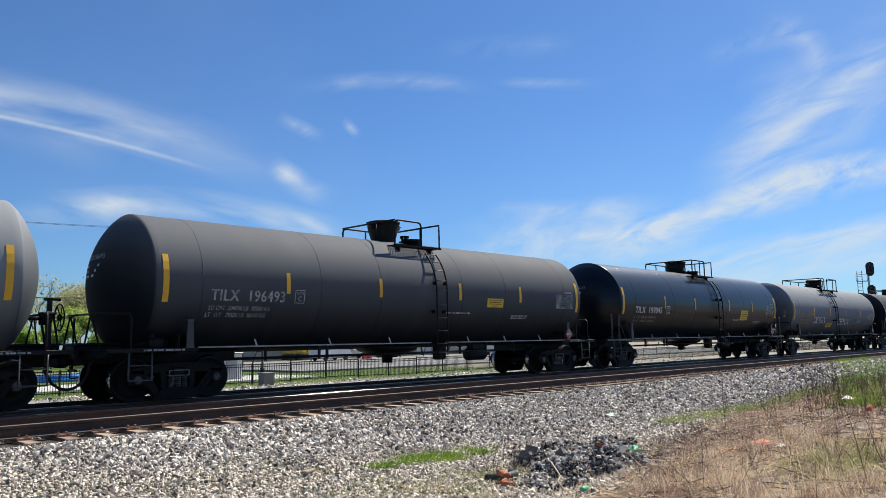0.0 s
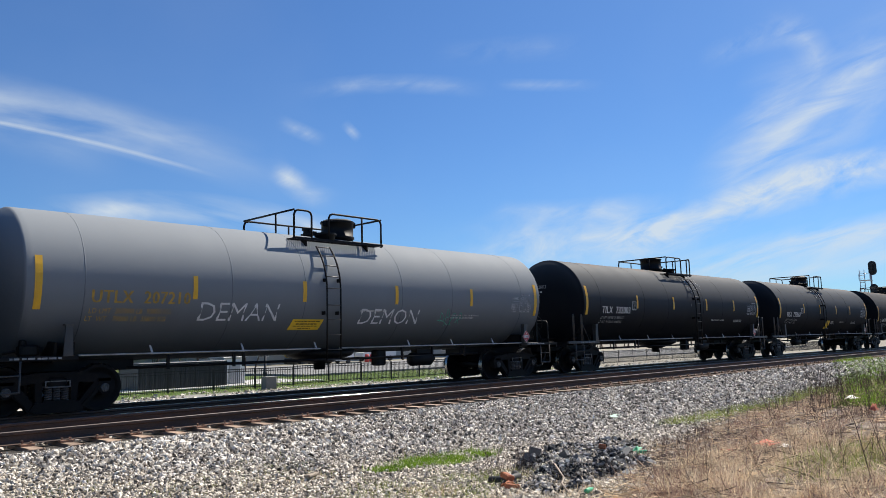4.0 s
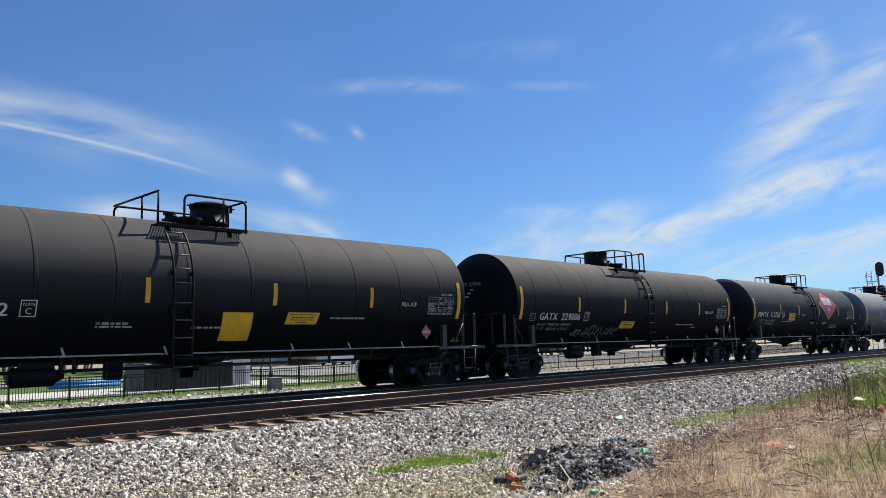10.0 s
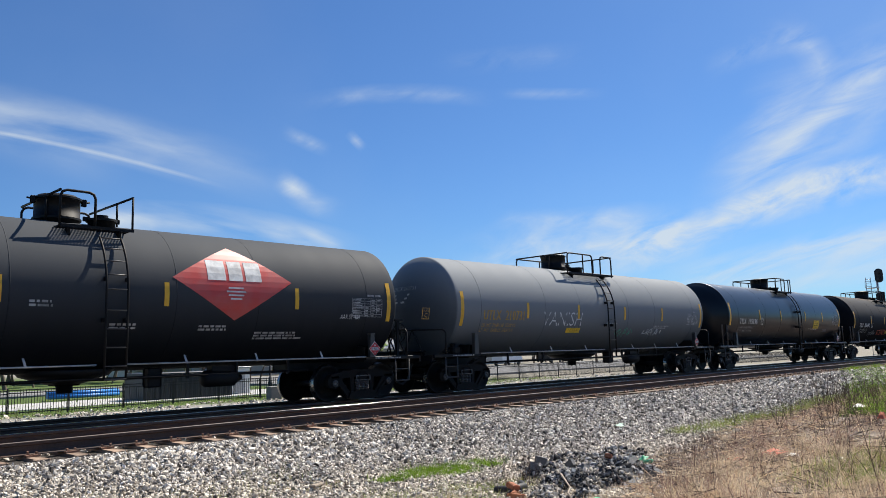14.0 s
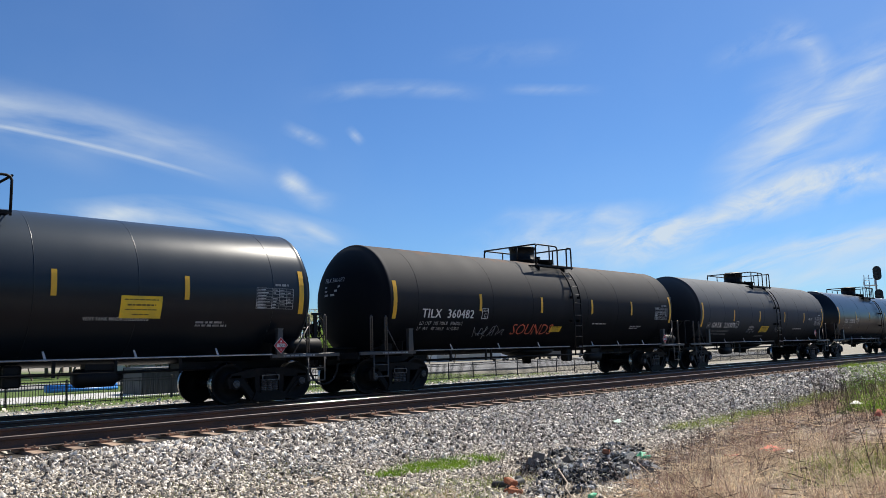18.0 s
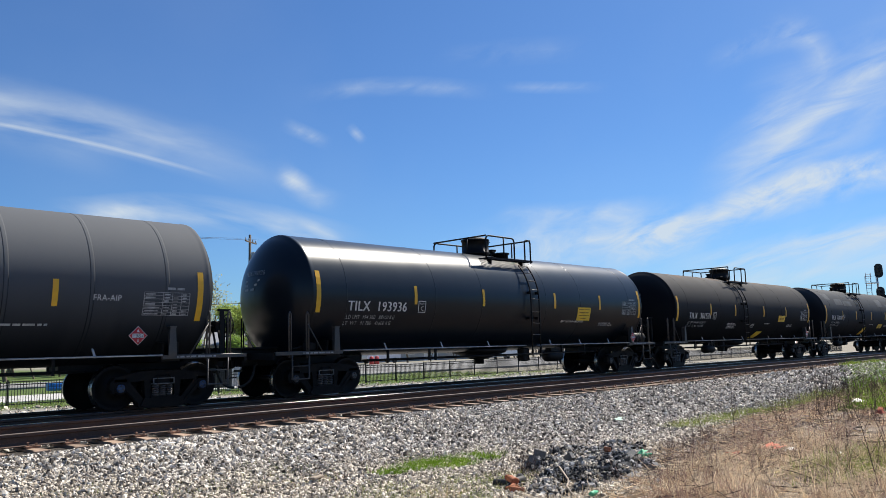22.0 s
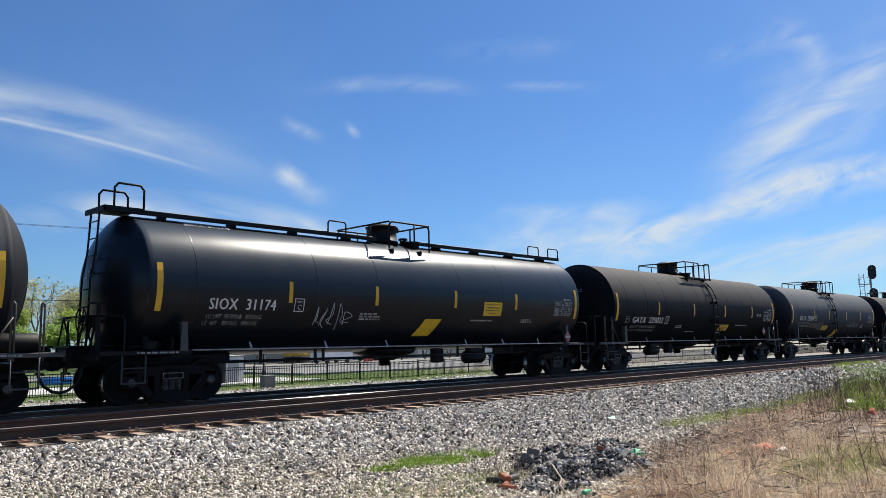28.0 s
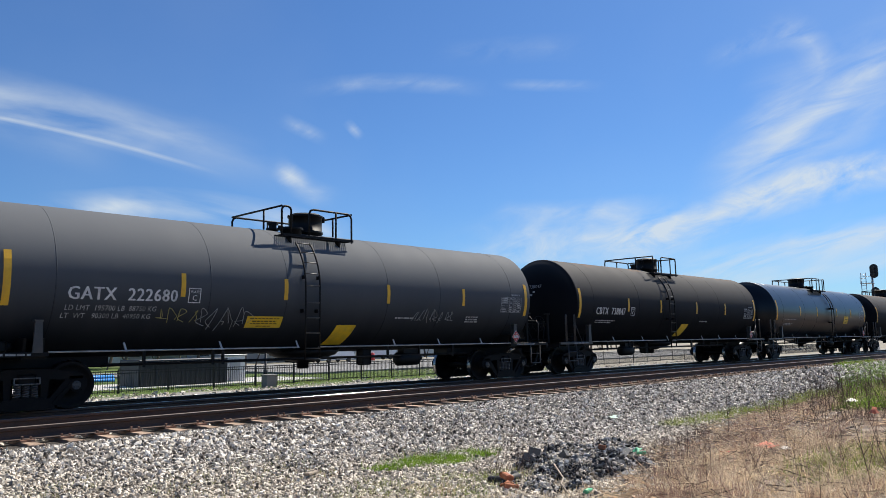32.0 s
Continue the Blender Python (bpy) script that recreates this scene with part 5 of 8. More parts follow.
# ---- the train ----
TRAIN = []
GREEN_SPRAY = material("green_spray_paint", (0.08, 0.36, 0.26), 0.6, 0.0, 0.2, 5, 50, 0.0)
PALE_SPRAY = material("white_spray_paint", (0.62, 0.64, 0.65), 0.6, 0.0, 0.2, 5, 50, 0.0)
RED_SPRAY = material("red_spray_paint", (0.62, 0.12, 0.06), 0.6, 0.0, 0.2, 5, 50, 0.0)
OLIVE_SPRAY = material("dull_yellow_spray_paint", (0.34, 0.30, 0.10), 0.6, 0.0, 0.2, 5, 50, 0.0)
GREY_SPRAY = material("grey_spray_paint", (0.26, 0.27, 0.27), 0.6, 0.0, 0.2, 5, 50, 0.0)


def train():
    base = dict(r=1.565, zc=2.51, half=7.68, head="mid", depth=0.66, paint=PAINT["black"], skin="long black tank, dust and sunlight painted grey along the top", tapes=(-4.2, -1.5, 1.9, 4.6), tape=0.02,
                manway=-0.03, ladder=0.75, platform=(-0.75, 1.30), caps=(HUB_GREY, HUB_GREY), posts="posts", mark=(-6.55, -0.27), wide=2.0, size=0.36, cyl=3.2, text="", label="black tank car with yellow reflective tapes")
    till = dict(base)
    flip = dict(base, manway=0.02, ladder=-1.1, platform=(-1.5, 0.45), tapes=(-4.15, -1.65, 1.35, 4.15), cyl=-3.0, brake=1)
    old = dict(base, r=1.545, zc=2.51, head="round", depth=0.67, half=7.72, posts="hoop", tape=0.0)
    jack = dict(base, r=1.585, zc=2.50, head="rim", depth=0.54, half=7.74, paint=PAINT["brown"], tapes=(-4.35, -1.38, 1.75, 4.6), tape=-0.07, skin="long jacketed black tank with bands, browned along the top", label="jacketed black tank car with raised bands and yellow tapes",
                caps=(HUB_BLUE, HUB_BLUE), placx=6.2, placz=1.50, platform=(-1.15, 1.25), manway=-0.55, ladder=0.58, mark=(-6.5, -0.43), wide=2.4, size=0.35, platex=-3.85, cyl=-3.4)
    sign, phone, slab = "plain", "phone", "plain"
    cars = [
        dict(old, x=-10.55, paint=PAINT["pale"], label="faded grey tank car with yellow reflective tapes", skin="long faded grey tank, dust and sunlight painted along the top"),
        dict(old, x=7.44, text="TILX 196493", cup=1, paint=PAINT["grey"], ink=FAINT, tapes=(-4.49, -1.58, 1.51, 4.34), tape=0.03, manway=-0.11, ladder=0.60, platform=(-0.7, 1.07), mark=(-6.48, -0.26), wide=1.9, platex=-4.15,
             load=("LD LMT  204000 LB  93500 KG", "LT  WT   79500 LB  36100 KG"), panels=((2.73, -0.07, 0.76, 0.27, 0.0, phone),), small=((1.0, -0.36, 1.2, 1), (4.0, -0.40, 0.9, 2)), caps=(HUB_GREY, HUB_GREY),
             label="grey-black tank car with worn number and yellow tapes"),
        dict(till, x=25.6, text="TILX 199045", paint=PAINT["gloss"], tapes=(-4.28, -1.58, 1.92, 4.59), mark=(-6.64, -0.27), wide=2.1, platex=-4.0, manway=-0.12, ladder=0.68, platform=(-0.81, 1.15), load=("LD LMT  195 100   88500 KG", "LT  WT   90 900   41200 KG"),
             panels=((3.25, -0.11, 0.83, 0.46, 0.0, phone),), words=(("VENT TANK WHEN UNLOADING", 0.11, 2.55, -0.44, 1.3),), small=((4.9, -0.44, 0.9, 2),), label="glossy black tank car with crisp white number"),
        dict(old, x=43.57, text="UTLX 207210", paint=PAINT["pale"], ink=GOLD, tapes=(-4.40, -1.57, 1.42, 4.41), tape=-0.03, manway=0.64, ladder=-0.80, platform=(-1.6, 1.24), mark=(-6.56, -0.26), wide=2.05, platex=-9,
             load=("LD LMT  207000 LB  93800 KG", "LT  WT   79000 LB  35800 KG"), panels=((-1.88, -0.47, 0.9, 0.29, 0.08, phone),), tags=(("DEMAN", 0.62, -4.33, -0.50, PALE_SPRAY), ("DEMON", 0.62, 0.15, -0.55, PALE_SPRAY)), scrawls=((3.12, -0.43, 0.9, 0.62, GREEN_SPRAY, 3),),
             label="faded grey tank car with gold number and white graffiti", skin="long faded grey tank, dust and sunlight painted along the top"),
        dict(till, x=61.6, text="TILX 732003", scuff=1, tapes=(-4.05, -1.12, 1.92, 4.77), paint=PAINT["sooty"], mark=(-6.53, -0.27), wide=1.95, platex=-4.29, platey=0.16, manway=0.03, ladder=0.83, platform=(-0.74, 1.38), load=("LD LMT  194 700 LB  88300 KG", "LT  WT   91 300 LB  41400 KG"),
             words=(("VENT TANK WHEN UNLOADING", 0.11, 2.55, -0.44, 1.3),), small=((4.93, -0.40, 1.0, 2),), label="black tank car with a scuffed shiny patch by its ladder"),
        dict(flip, x=79.7, text="TILX 732060", scuff=1, paint=PAINT["sooty"], tapes=(-4.05, -1.44, 1.41, 4.06), mark=(-6.63, -0.27), wide=2.0, platex=-4.35, platey=0.18, manway=0.05, ladder=-1.06, platform=(-1.51, 0.49), load=("LD LMT  194 400 LB  88200 KG", "LT  WT   91 600 LB  41500 KG"),
             panels=((0.0, -0.40, 0.62, 0.56, -0.10, slab),), small=((0.75, -0.42, 0.7, 3), (2.4, -0.44, 1.0, 1), (4.6, -0.44, 1.0, 2)), label="black tank car with a slanted yellow panel"),
        dict(jack, x=97.6, text="GATX 229062", tapes=(-4.45, -1.66, 1.35, 4.25), manway=0.52, ladder=-0.96, platform=(-1.28, 0.83), mark=(-6.59, -0.42), square=(-6.85, -0.36), load=("LD LMT  194200 LB  88200 KG", "LT  WT   91300 LB  41400 KG"),
             panels=((0.15, -0.34, 0.75, 0.74, -0.08, slab), (1.72, -0.33, 0.9, 0.30, 0.04, phone)), small=((-2.6, -0.50, 0.8, 2), (-0.6, -0.56, 0.9, 1), (3.0, -0.40, 1.6, 1)), words=(("FRA-AIP", 0.17, 5.3, -0.20, 0.55),), label="jacketed black tank car with a large slanted yellow panel"),
        dict(jack, x=115.55, text="GATX 229006", mark=(-6.54, -0.41), wide=2.3, square=(-6.9, -0.35), manway=-0.78, ladder=0.30, platform=(-1.22, 0.93), load=("LD LMT  195200 LB  88550 KG", "LT  WT   90800 LB  41200 KG"), panels=((-1.51, -0.43, 0.95, 0.29, 0.04, phone),),
             small=((2.8, -0.50, 1.6, 1), (4.2, -0.58, 0.4, 1)), words=(("FRA-AIP", 0.20, 5.15, -0.21, 0.75),), scrawls=((-4.4, -0.72, 2.8, 0.7, GREY_SPRAY, 11),), label="jacketed black tank car with dim grey graffiti"),
        dict(old, x=133.6, text="MWTX 112726", paint=PAINT["charcoal"], tapes=(-4.27, -1.72, 1.41, 4.63), manway=-0.27, ladder=0.34, platform=(-0.6, 0.83), mark=(-7.1, -0.27), wide=2.7, size=0.38, platex=-3.89, load=("      LD LMT   204800 LB  92850 KG", "      LT  WT    81200 LB  36850 KG"), placx=7.0,
             logo=(3.02, 0.24, 2.95, 1.80), panels=((-3.08, -0.11, 0.83, 0.40, 0.0, phone),), small=((-3.9, -0.40, 1.4, 1), (-1.2, -0.12, 0.5, 2), (0.3, -0.40, 0.7, 2), (2.2, -0.42, 0.8, 2), (3.6, -0.52, 1.4, 3)), words=(("AAR ST-464", 0.17, 5.95, -0.30, 0.62),),
             label="charcoal tank car with a big red diamond logo"),
        dict(old, x=151.5, text="UTLX 210731", paint=PAINT["pale"], ink=GOLD, tapes=(-4.45, -1.63, 1.38, 4.17), tape=-0.07, manway=-0.86, ladder=0.23, platform=(-1.59, 1.24), mark=(-6.58, -0.27), wide=1.95, size=0.42, platex=-9, load=("LD LMT  210000 LB  95250 KG", "LT  WT   83000 LB  37650 KG"),
             panels=((-2.21, -0.43, 0.8, 0.18, 0.0, phone),), tags=(("VANISH", 0.68, -3.66, -0.38, PALE_SPRAY),), scrawls=((0.98, -0.54, 1.05, 0.45, GREEN_SPRAY, 5), (2.87, -0.54, 1.5, 0.4, PALE_SPRAY, 6)),
             label="faded grey tank car with gold number and graffiti", skin="long faded grey tank, dust and sunlight painted along the top"),
        dict(till, x=169.5, text="TILX 195196", paint=PAINT["gloss"], tapes=(-4.20, -1.51, 1.97, 4.62), mark=(-6.51, -0.27), platex=-3.92, load=("LD LMT  195 400   88600 KG", "LT  WT   90 600   41100 KG"), panels=((3.24, -0.11, 0.85, 0.46, 0.0, phone),), words=(("VENT TANK WHEN UNLOADING", 0.11, 2.55, -0.44, 1.3),), small=((4.9, -0.44, 0.9, 2),),
             label="glossy black tank car with crisp white number"),
        dict(till, x=187.55, text="TILX 360482", paint=PAINT["brown"], tapes=(-4.09, -1.08, 1.85, 4.52), tape=-0.03, mark=(-6.49, -0.33), wide=2.12, platex=-3.86, load=("LD LMT  195 300LB   88600KG", "LT  WT   90 700LB   41150KG"), panels=((-0.4, -0.49, 0.58, 0.2, 0.03, phone),),
             tags=(("SOUNDS", 0.56, -2.45, -0.68, RED_SPRAY),), scrawls=((-4.2, -0.62, 1.4, 0.6, GREY_SPRAY, 8),), small=((2.0, -0.40, 0.9, 1), (4.6, -0.46, 0.8, 2)), label="sooty brown-black tank car with red graffiti"),
        dict(jack, x=205.5, text="GATX 226978", paint=PAINT["grey"], tape=-0.12, tapes=(-4.33, -1.37, 1.83, 4.61), mark=(-6.51, -0.48), square=(-6.8, -0.42), manway=-0.54, ladder=0.64, platform=(-1.03, 1.26), load=("LD LMT  195000 LB  88400 KG", "LT  WT   91000 LB  41300 KG"), panels=((-1.02, -0.43, 0.95, 0.33, 0.05, phone),),
             small=((-2.4, -0.42, 0.7, 3), (-1.2, -0.78, 1.1, 1), (3.3, -0.50, 1.5, 1)), scrawls=((-2.6, -0.60, 0.9, 0.35, GREY_SPRAY, 21), (0.9, -0.55, 1.0, 0.4, GREY_SPRAY, 22)), words=(("FRA-AIP", 0.17, 5.3, -0.20, 0.55),), label="jacketed grey-black tank car with raised bands"),
        dict(till, x=223.65, text="TILX 193936", paint=PAINT["gloss"], tapes=(-4.27, -1.47, 2.11, 4.80), mark=(-6.6, -0.27), platex=-4.02, ladder=0.86, platform=(-0.81, 1.43), load=("LD LMT  194 300   88100 KG", "LT  WT   91 700   41600 KG"), panels=((3.44, -0.10, 0.78, 0.46, 0.0, phone),), words=(("VENT TANK WHEN UNLOADING", 0.11, 2.55, -0.44, 1.3),), small=((4.9, -0.44, 0.9, 2),),
             label="glossy black tank car with crisp white number"),
        dict(flip, x=241.8, text="TILX 361531", paint=PAINT["brown"], tapes=(-4.5, -1.95, 1.33, 4.2), tape=-0.04, mark=(-6.5, -0.30), platex=-4.1, load=("LD LMT  194 600   88250 KG", "LT  WT   91 400   41450 KG"), panels=((0.85, -0.72, 0.65, 0.48, 0.32, slab), (3.25, -0.16, 0.85, 0.32, 0.0, phone)),
             small=((-2.6, -0.42, 1.1, 4), (0.0, -0.44, 0.5, 3), (1.6, -0.42, 0.9, 1), (4.6, -0.46, 0.9, 2)), label="sooty brown-black tank car with a slanted yellow panel"),
        dict(flip, x=259.75, text="TILX 730167", paint=PAINT["black"], patches=((-5.5, 0.60, 1.3, 0.42, 0.1), (-4.0, 0.52, 1.5, 0.34, 0.05), (-2.2, 0.9, 0.8, 0.5, 0.0), (3.1, 0.75, 1.2, 0.6, 0.1), (4.9, 0.50, 1.4, 0.36, 0.0), (-6.9, 0.85, 0.9, 0.5, 0.0)), tapes=(-4.65, -2.0, 1.15, 4.3), tape=-0.06, mark=(-6.6, -0.25), wide=1.9, platex=-4.4, load=("LD LMT  194 100 LB  88000 KG", "LT  WT   91 900 LB  41700 KG"), panels=((-0.2, -0.58, 0.55, 0.58, 0.25, slab), (2.9, -0.41, 0.95, 0.3, 0.06, phone)), small=((1.0, -0.42, 0.9, 1), (4.4, -0.44, 0.8, 2)),
             label="black tank car with pale grey overpainted patches", skin="long black tank with pale grey overpainted patches"),
        dict(old, x=277.75, text="SIOX 31174", brake=1, words=(("SIOX 31174", 0.26, -6.6, 1.08, 1.15),), paint=PAINT["gloss"], boards=1, tapes=(-4.29, -1.60, 1.42, 4.22), tape=-0.065, manway=-0.07, ladder=None, platform=(-0.8, 0.75), mark=(-6.38, -0.35), wide=1.7, platex=-4.02, load=("LD LMT  197900LB   89766KG", "LT  WT    88100LB   39961KG"),
             panels=((0.05, -0.45, 0.65, 0.58, 0.25, slab), (2.69, -0.09, 0.84, 0.42, 0.0, phone)), scrawls=((-3.6, -0.45, 1.2, 0.9, PALE_SPRAY, 14),), small=((-2.1, -0.36, 0.8, 3), (2.2, -0.45, 1.1, 1), (4.6, -0.42, 0.7, 2)), label="glossy black tank car with a running board along its top"),
        dict(jack, x=295.5, text="GATX 229022", tapes=(-4.38, -1.30, 1.79, 4.85), tape=-0.06, mark=(-6.35, -0.44), platex=-3.62, square=(-6.72, -0.37), manway=-0.51, ladder=0.53, platform=(-1.03, 1.31), load=("LD LMT  194500 LB  88200 KG", "LT  WT   91500 LB  41500 KG"), panels=((1.44, -0.46, 0.95, 0.30, 0.04, phone),),
             small=((-2.7, -0.50, 0.7, 2), (-1.6, -0.68, 1.0, 1), (3.2, -0.46, 1.6, 1)), words=(("FRA-AIP", 0.17, 5.4, -0.18, 0.55),), label="jacketed black tank car with raised bands and yellow tapes"),
        dict(old, x=313.5, text="GATX 222680", paint=PAINT["grey"], tapes=(-4.15, -1.58, 1.64, 4.58), tape=-0.04, manway=0.06, ladder=-0.91, platform=(-1.45, 0.71), mark=(-6.47, -0.27), wide=2.2, platex=-3.88, load=("LD LMT  195700 LB  88750 KG", "LT  WT   90300 LB  40950 KG"), panels=((-2.51, -0.46, 0.95, 0.3, 0.0, phone), (0.0, -0.60, 0.62, 0.72, 0.12, slab)),
             scrawls=((-4.67, -0.47, 0.95, 0.5, OLIVE_SPRAY, 31), (-3.73, -0.50, 1.35, 0.8, GREY_SPRAY, 32), (2.57, -0.42, 1.7, 0.6, GREY_SPRAY, 33)), small=((4.8, -0.40, 0.6, 3), (2.0, -0.44, 0.7, 1)), label="grey-black tank car with dull graffiti and yellow panels"),
        dict(flip, x=331.6, text="CBTX 738047", paint=PAINT["brown"], tapes=(-4.28, -1.78, 1.36, 4.2), tape=-0.04, mark=(-6.5, -0.28), panels=((0.1, -0.50, 0.6, 0.66, 0.15, slab),), small=((-6.4, -0.42, 1.4, 2), (1.8, -0.4, 0.9, 1)), label="sooty brown-black tank car with a slanted yellow panel"),
        dict(till, x=349.6, text="", paint=PAINT["gloss"], panels=((3.3, -0.11, 0.8, 0.45, 0.0, phone),), small=((-6.4, -0.27, 1.9, 1), (-6.4, -0.42, 1.4, 2)), label="glossy black tank car with a yellow sign"),
        dict(till, x=367.6, text="", paint=PAINT["brown"]),
        dict(till, x=385.6, text="", paint=PAINT["grey"]),
    ]
    for n, c in enumerate(cars):
        c["n"] = n
        car = tank_car(c)
        TRAIN.append((car, c["x"] + 7.52))
        car.location = (c["x"] + 7.52, TRACK_Y, 0)


train()

# ---- beyond the tracks ----
FENCE_BLACK = material("black_fence_paint", (0.015, 0.015, 0.016), 0.5, 0.0, 0.2, 4, 40, 0.0)
CONCRETE = material("pale_concrete", (0.46, 0.45, 0.43), 0.85, 0.0, 0.12, 0.5, 20, 0.1, second=(0.45, 0.44, 0.42))
LOT = material("sunlit_concrete_lot", (0.22, 0.217, 0.21), 0.9, 0.0, 0.2, 0.25, 8, 0.1, second=(0.12, 0.118, 0.115))
DARK_BOX = material("dark_grey_corrugated_steel", (0.035, 0.037, 0.042), 0.55, 0.0, 0.2, 1, 20, 0.1)
BLUE_BOX = material("bright_blue_plastic", (0.03, 0.22, 0.62), 0.4, 0.0, 0.12, 2, 20, 0.0)
SHED_WHITE = material("white_shed_siding", (0.70, 0.70, 0.69), 0.7, 0.0, 0.1, 0.5, 10, 0.0)
WALL_GREY = material("pale_grey_metal_siding", (0.36, 0.37, 0.38), 0.6, 0.0, 0.1, 0.3, 10, 0.0, streaks=(4, 4, 0.2))
ROOF_GREY = material("grey_metal_roof", (0.22, 0.23, 0.24), 0.5, 0.2, 0.1, 0.3, 10, 0.0)
WINDOW_DARK = material("dark_window_glass", (0.02, 0.025, 0.03), 0.12, 0.0, 0.1, 1, 10, 0.0)
CAR_WHITE = material("white_vehicle_paint", (0.75, 0.75, 0.74), 0.3, 0.0, 0.05, 1, 10, 0.0)
CAR_RED = material("red_barrel_paint", (0.55, 0.06, 0.05), 0.5, 0.0, 0.1, 3, 20, 0.0)
MACHINE = material("yellow_machine_paint", (0.65, 0.42, 0.04), 0.5, 0.0, 0.15, 2, 20, 0.0, second=(0.4, 0.28, 0.08))
POLE_WOOD = material("weathered_pole_wood", (0.16, 0.12, 0.09), 0.85, 0.0, 0.25, 1.5, 25, 0.3, streaks=(4, 4, 0.3))
BARK = material("grey_brown_bark", (0.14, 0.11, 0.085), 0.9, 0.0, 0.3, 2, 20, 0.4)
SIGNAL_BLACK = material("black_signal_paint", (0.012, 0.012, 0.013), 0.55, 0.0, 0.2, 3, 30, 0.0)
SIGNAL_SILVER = material("silver_signal_paint", (0.45, 0.46, 0.47), 0.4, 0.5, 0.15, 2, 30, 0.0)


def leafy(name, base, second, through_=0.35):
    m = material(name, base, 0.65, 0.0, 0.25, 2.0, 12, 0.0, second=second, spec=0.25, island=0.35)
    nt = m.node_tree
    N, L = nt.nodes.new, nt.links.new
    b = nt.nodes["Principled BSDF"]
    tr, mix = N("ShaderNodeBsdfTranslucent"), N("ShaderNodeMixShader")
    L(b.inputs["Base Color"].links[0].from_socket, tr.inputs[0])
    mix.inputs[0].default_value = through_
    L(b.outputs[0], mix.inputs[1]), L(tr.outputs[0], mix.inputs[2])
    L(mix.outputs[0], nt.nodes["Material Output"].inputs[0])
    return m


LEAVES = [leafy("fresh_yellow_green_leaves", (0.42, 0.50, 0.15), (0.30, 0.40, 0.10), 0.5), leafy("olive_green_buds", (0.46, 0.46, 0.26), (0.36, 0.35, 0.19), 0.5), leafy("spring_green_leaves", (0.34, 0.46, 0.12), (0.24, 0.36, 0.08), 0.5)]


def fence():
    f = tagged(new("fence"), "long black steel picket fence on the grass", "fence")
    y, h, wide = 36.0, 1.12, 2.45
    def panel(s):
        for z in (0.14, h - 0.16, h - 0.04):
            s.box(0, 0, z, wide, 0.035, 0.04)
        for k in range(22):
            s.box(-wide / 2 + 0.055 + k * wide / 22, 0, h / 2 + 0.03, 0.021, 0.021, h - 0.06)
        return s
    pm = kept("picket_panel", panel)
    post = kept("fence_post", lambda s: s.box(0, 0, h / 2, 0.055, 0.055, h + 0.06, bevel=0.008) and s.box(0, 0, h + 0.04, 0.066, 0.066, 0.024, bevel=0.01))
    for k in range(54):
        x = -14 + k * wide
        z = lay(x, y) - 0.02
        part("fence_panel", pm, FENCE_BLACK, f, "", pose(x + wide / 2, y, z))["kind"] = "stuff"
        part("fence_post", post, FENCE_BLACK, f, "", pose(x, y, z))


def slab(name, x0, x1, y0, y1, z, mat, label, category):
    s = Shape()
    s.box((x0 + x1) / 2, (y0 + y1) / 2, z - 0.1, x1 - x0, y1 - y0, 0.2, bevel=0.02)
    return tagged(part(name, s.mesh(name), mat), label, category, kind="structure")


def hall(x, y, w, d, h, label, windows, wall=None):
    """A long low building: walls, a shallow gable roof, windows along its front."""
    b = tagged(new("hall"), label, "building")
    z = -1.05
    b.location = (x, y, z)
    part("wall", kept("hall_wall", lambda s: s.box(0, 0, h / 2, w, d, h), w, d, h), wall or WALL_GREY, b)
    part("roof", kept("hall_roof", lambda s: s.add([(-w / 2 - 0.4, -d / 2 - 0.5, h), (w / 2 + 0.4, -d / 2 - 0.5, h), (w / 2 + 0.4, 0, h + d * 0.12), (-w / 2 - 0.4, 0, h + d * 0.12), (-w / 2 - 0.4, d / 2 + 0.5, h), (w / 2 + 0.4, d / 2 + 0.5, h), (-w / 2 - 0.4, -d / 2 - 0.5, h - 0.25), (w / 2 + 0.4, -d / 2 - 0.5, h - 0.25)], [[0, 1, 2, 3], [3, 2, 5, 4], [6, 7, 1, 0], [0, 3, 4], [1, 5, 2]]), w, d, h), ROOF_GREY, b)
    for k in range(windows):
        wx = -w / 2 + (k + 0.5) * w / windows
        win = part("window", kept("hall_window", lambda s: s.box(0, 0, 0, 1.5, 0.08, 1.1)), WINDOW_DARK, b, "", pose(wx, -d / 2 - 0.03, 1.7))
        part("window_frame", kept("hall_window_frame", lambda s: s.box(0, 0, 0.6, 1.7, 0.12, 0.1) and s.box(0, 0, -0.6, 1.7, 0.12, 0.1) and s.box(-0.8, 0, 0, 0.1, 0.12, 1.1) and s.box(0.8, 0, 0, 0.1, 0.12, 1.1)), SHED_WHITE, win)
    part("door", kept("hall_door", lambda s: s.box(0, 0, 1.5, 3.2, 0.1, 3.0)), SHED_WHITE, b, "", pose(w * 0.18, -d / 2 - 0.04, 0))
    return b


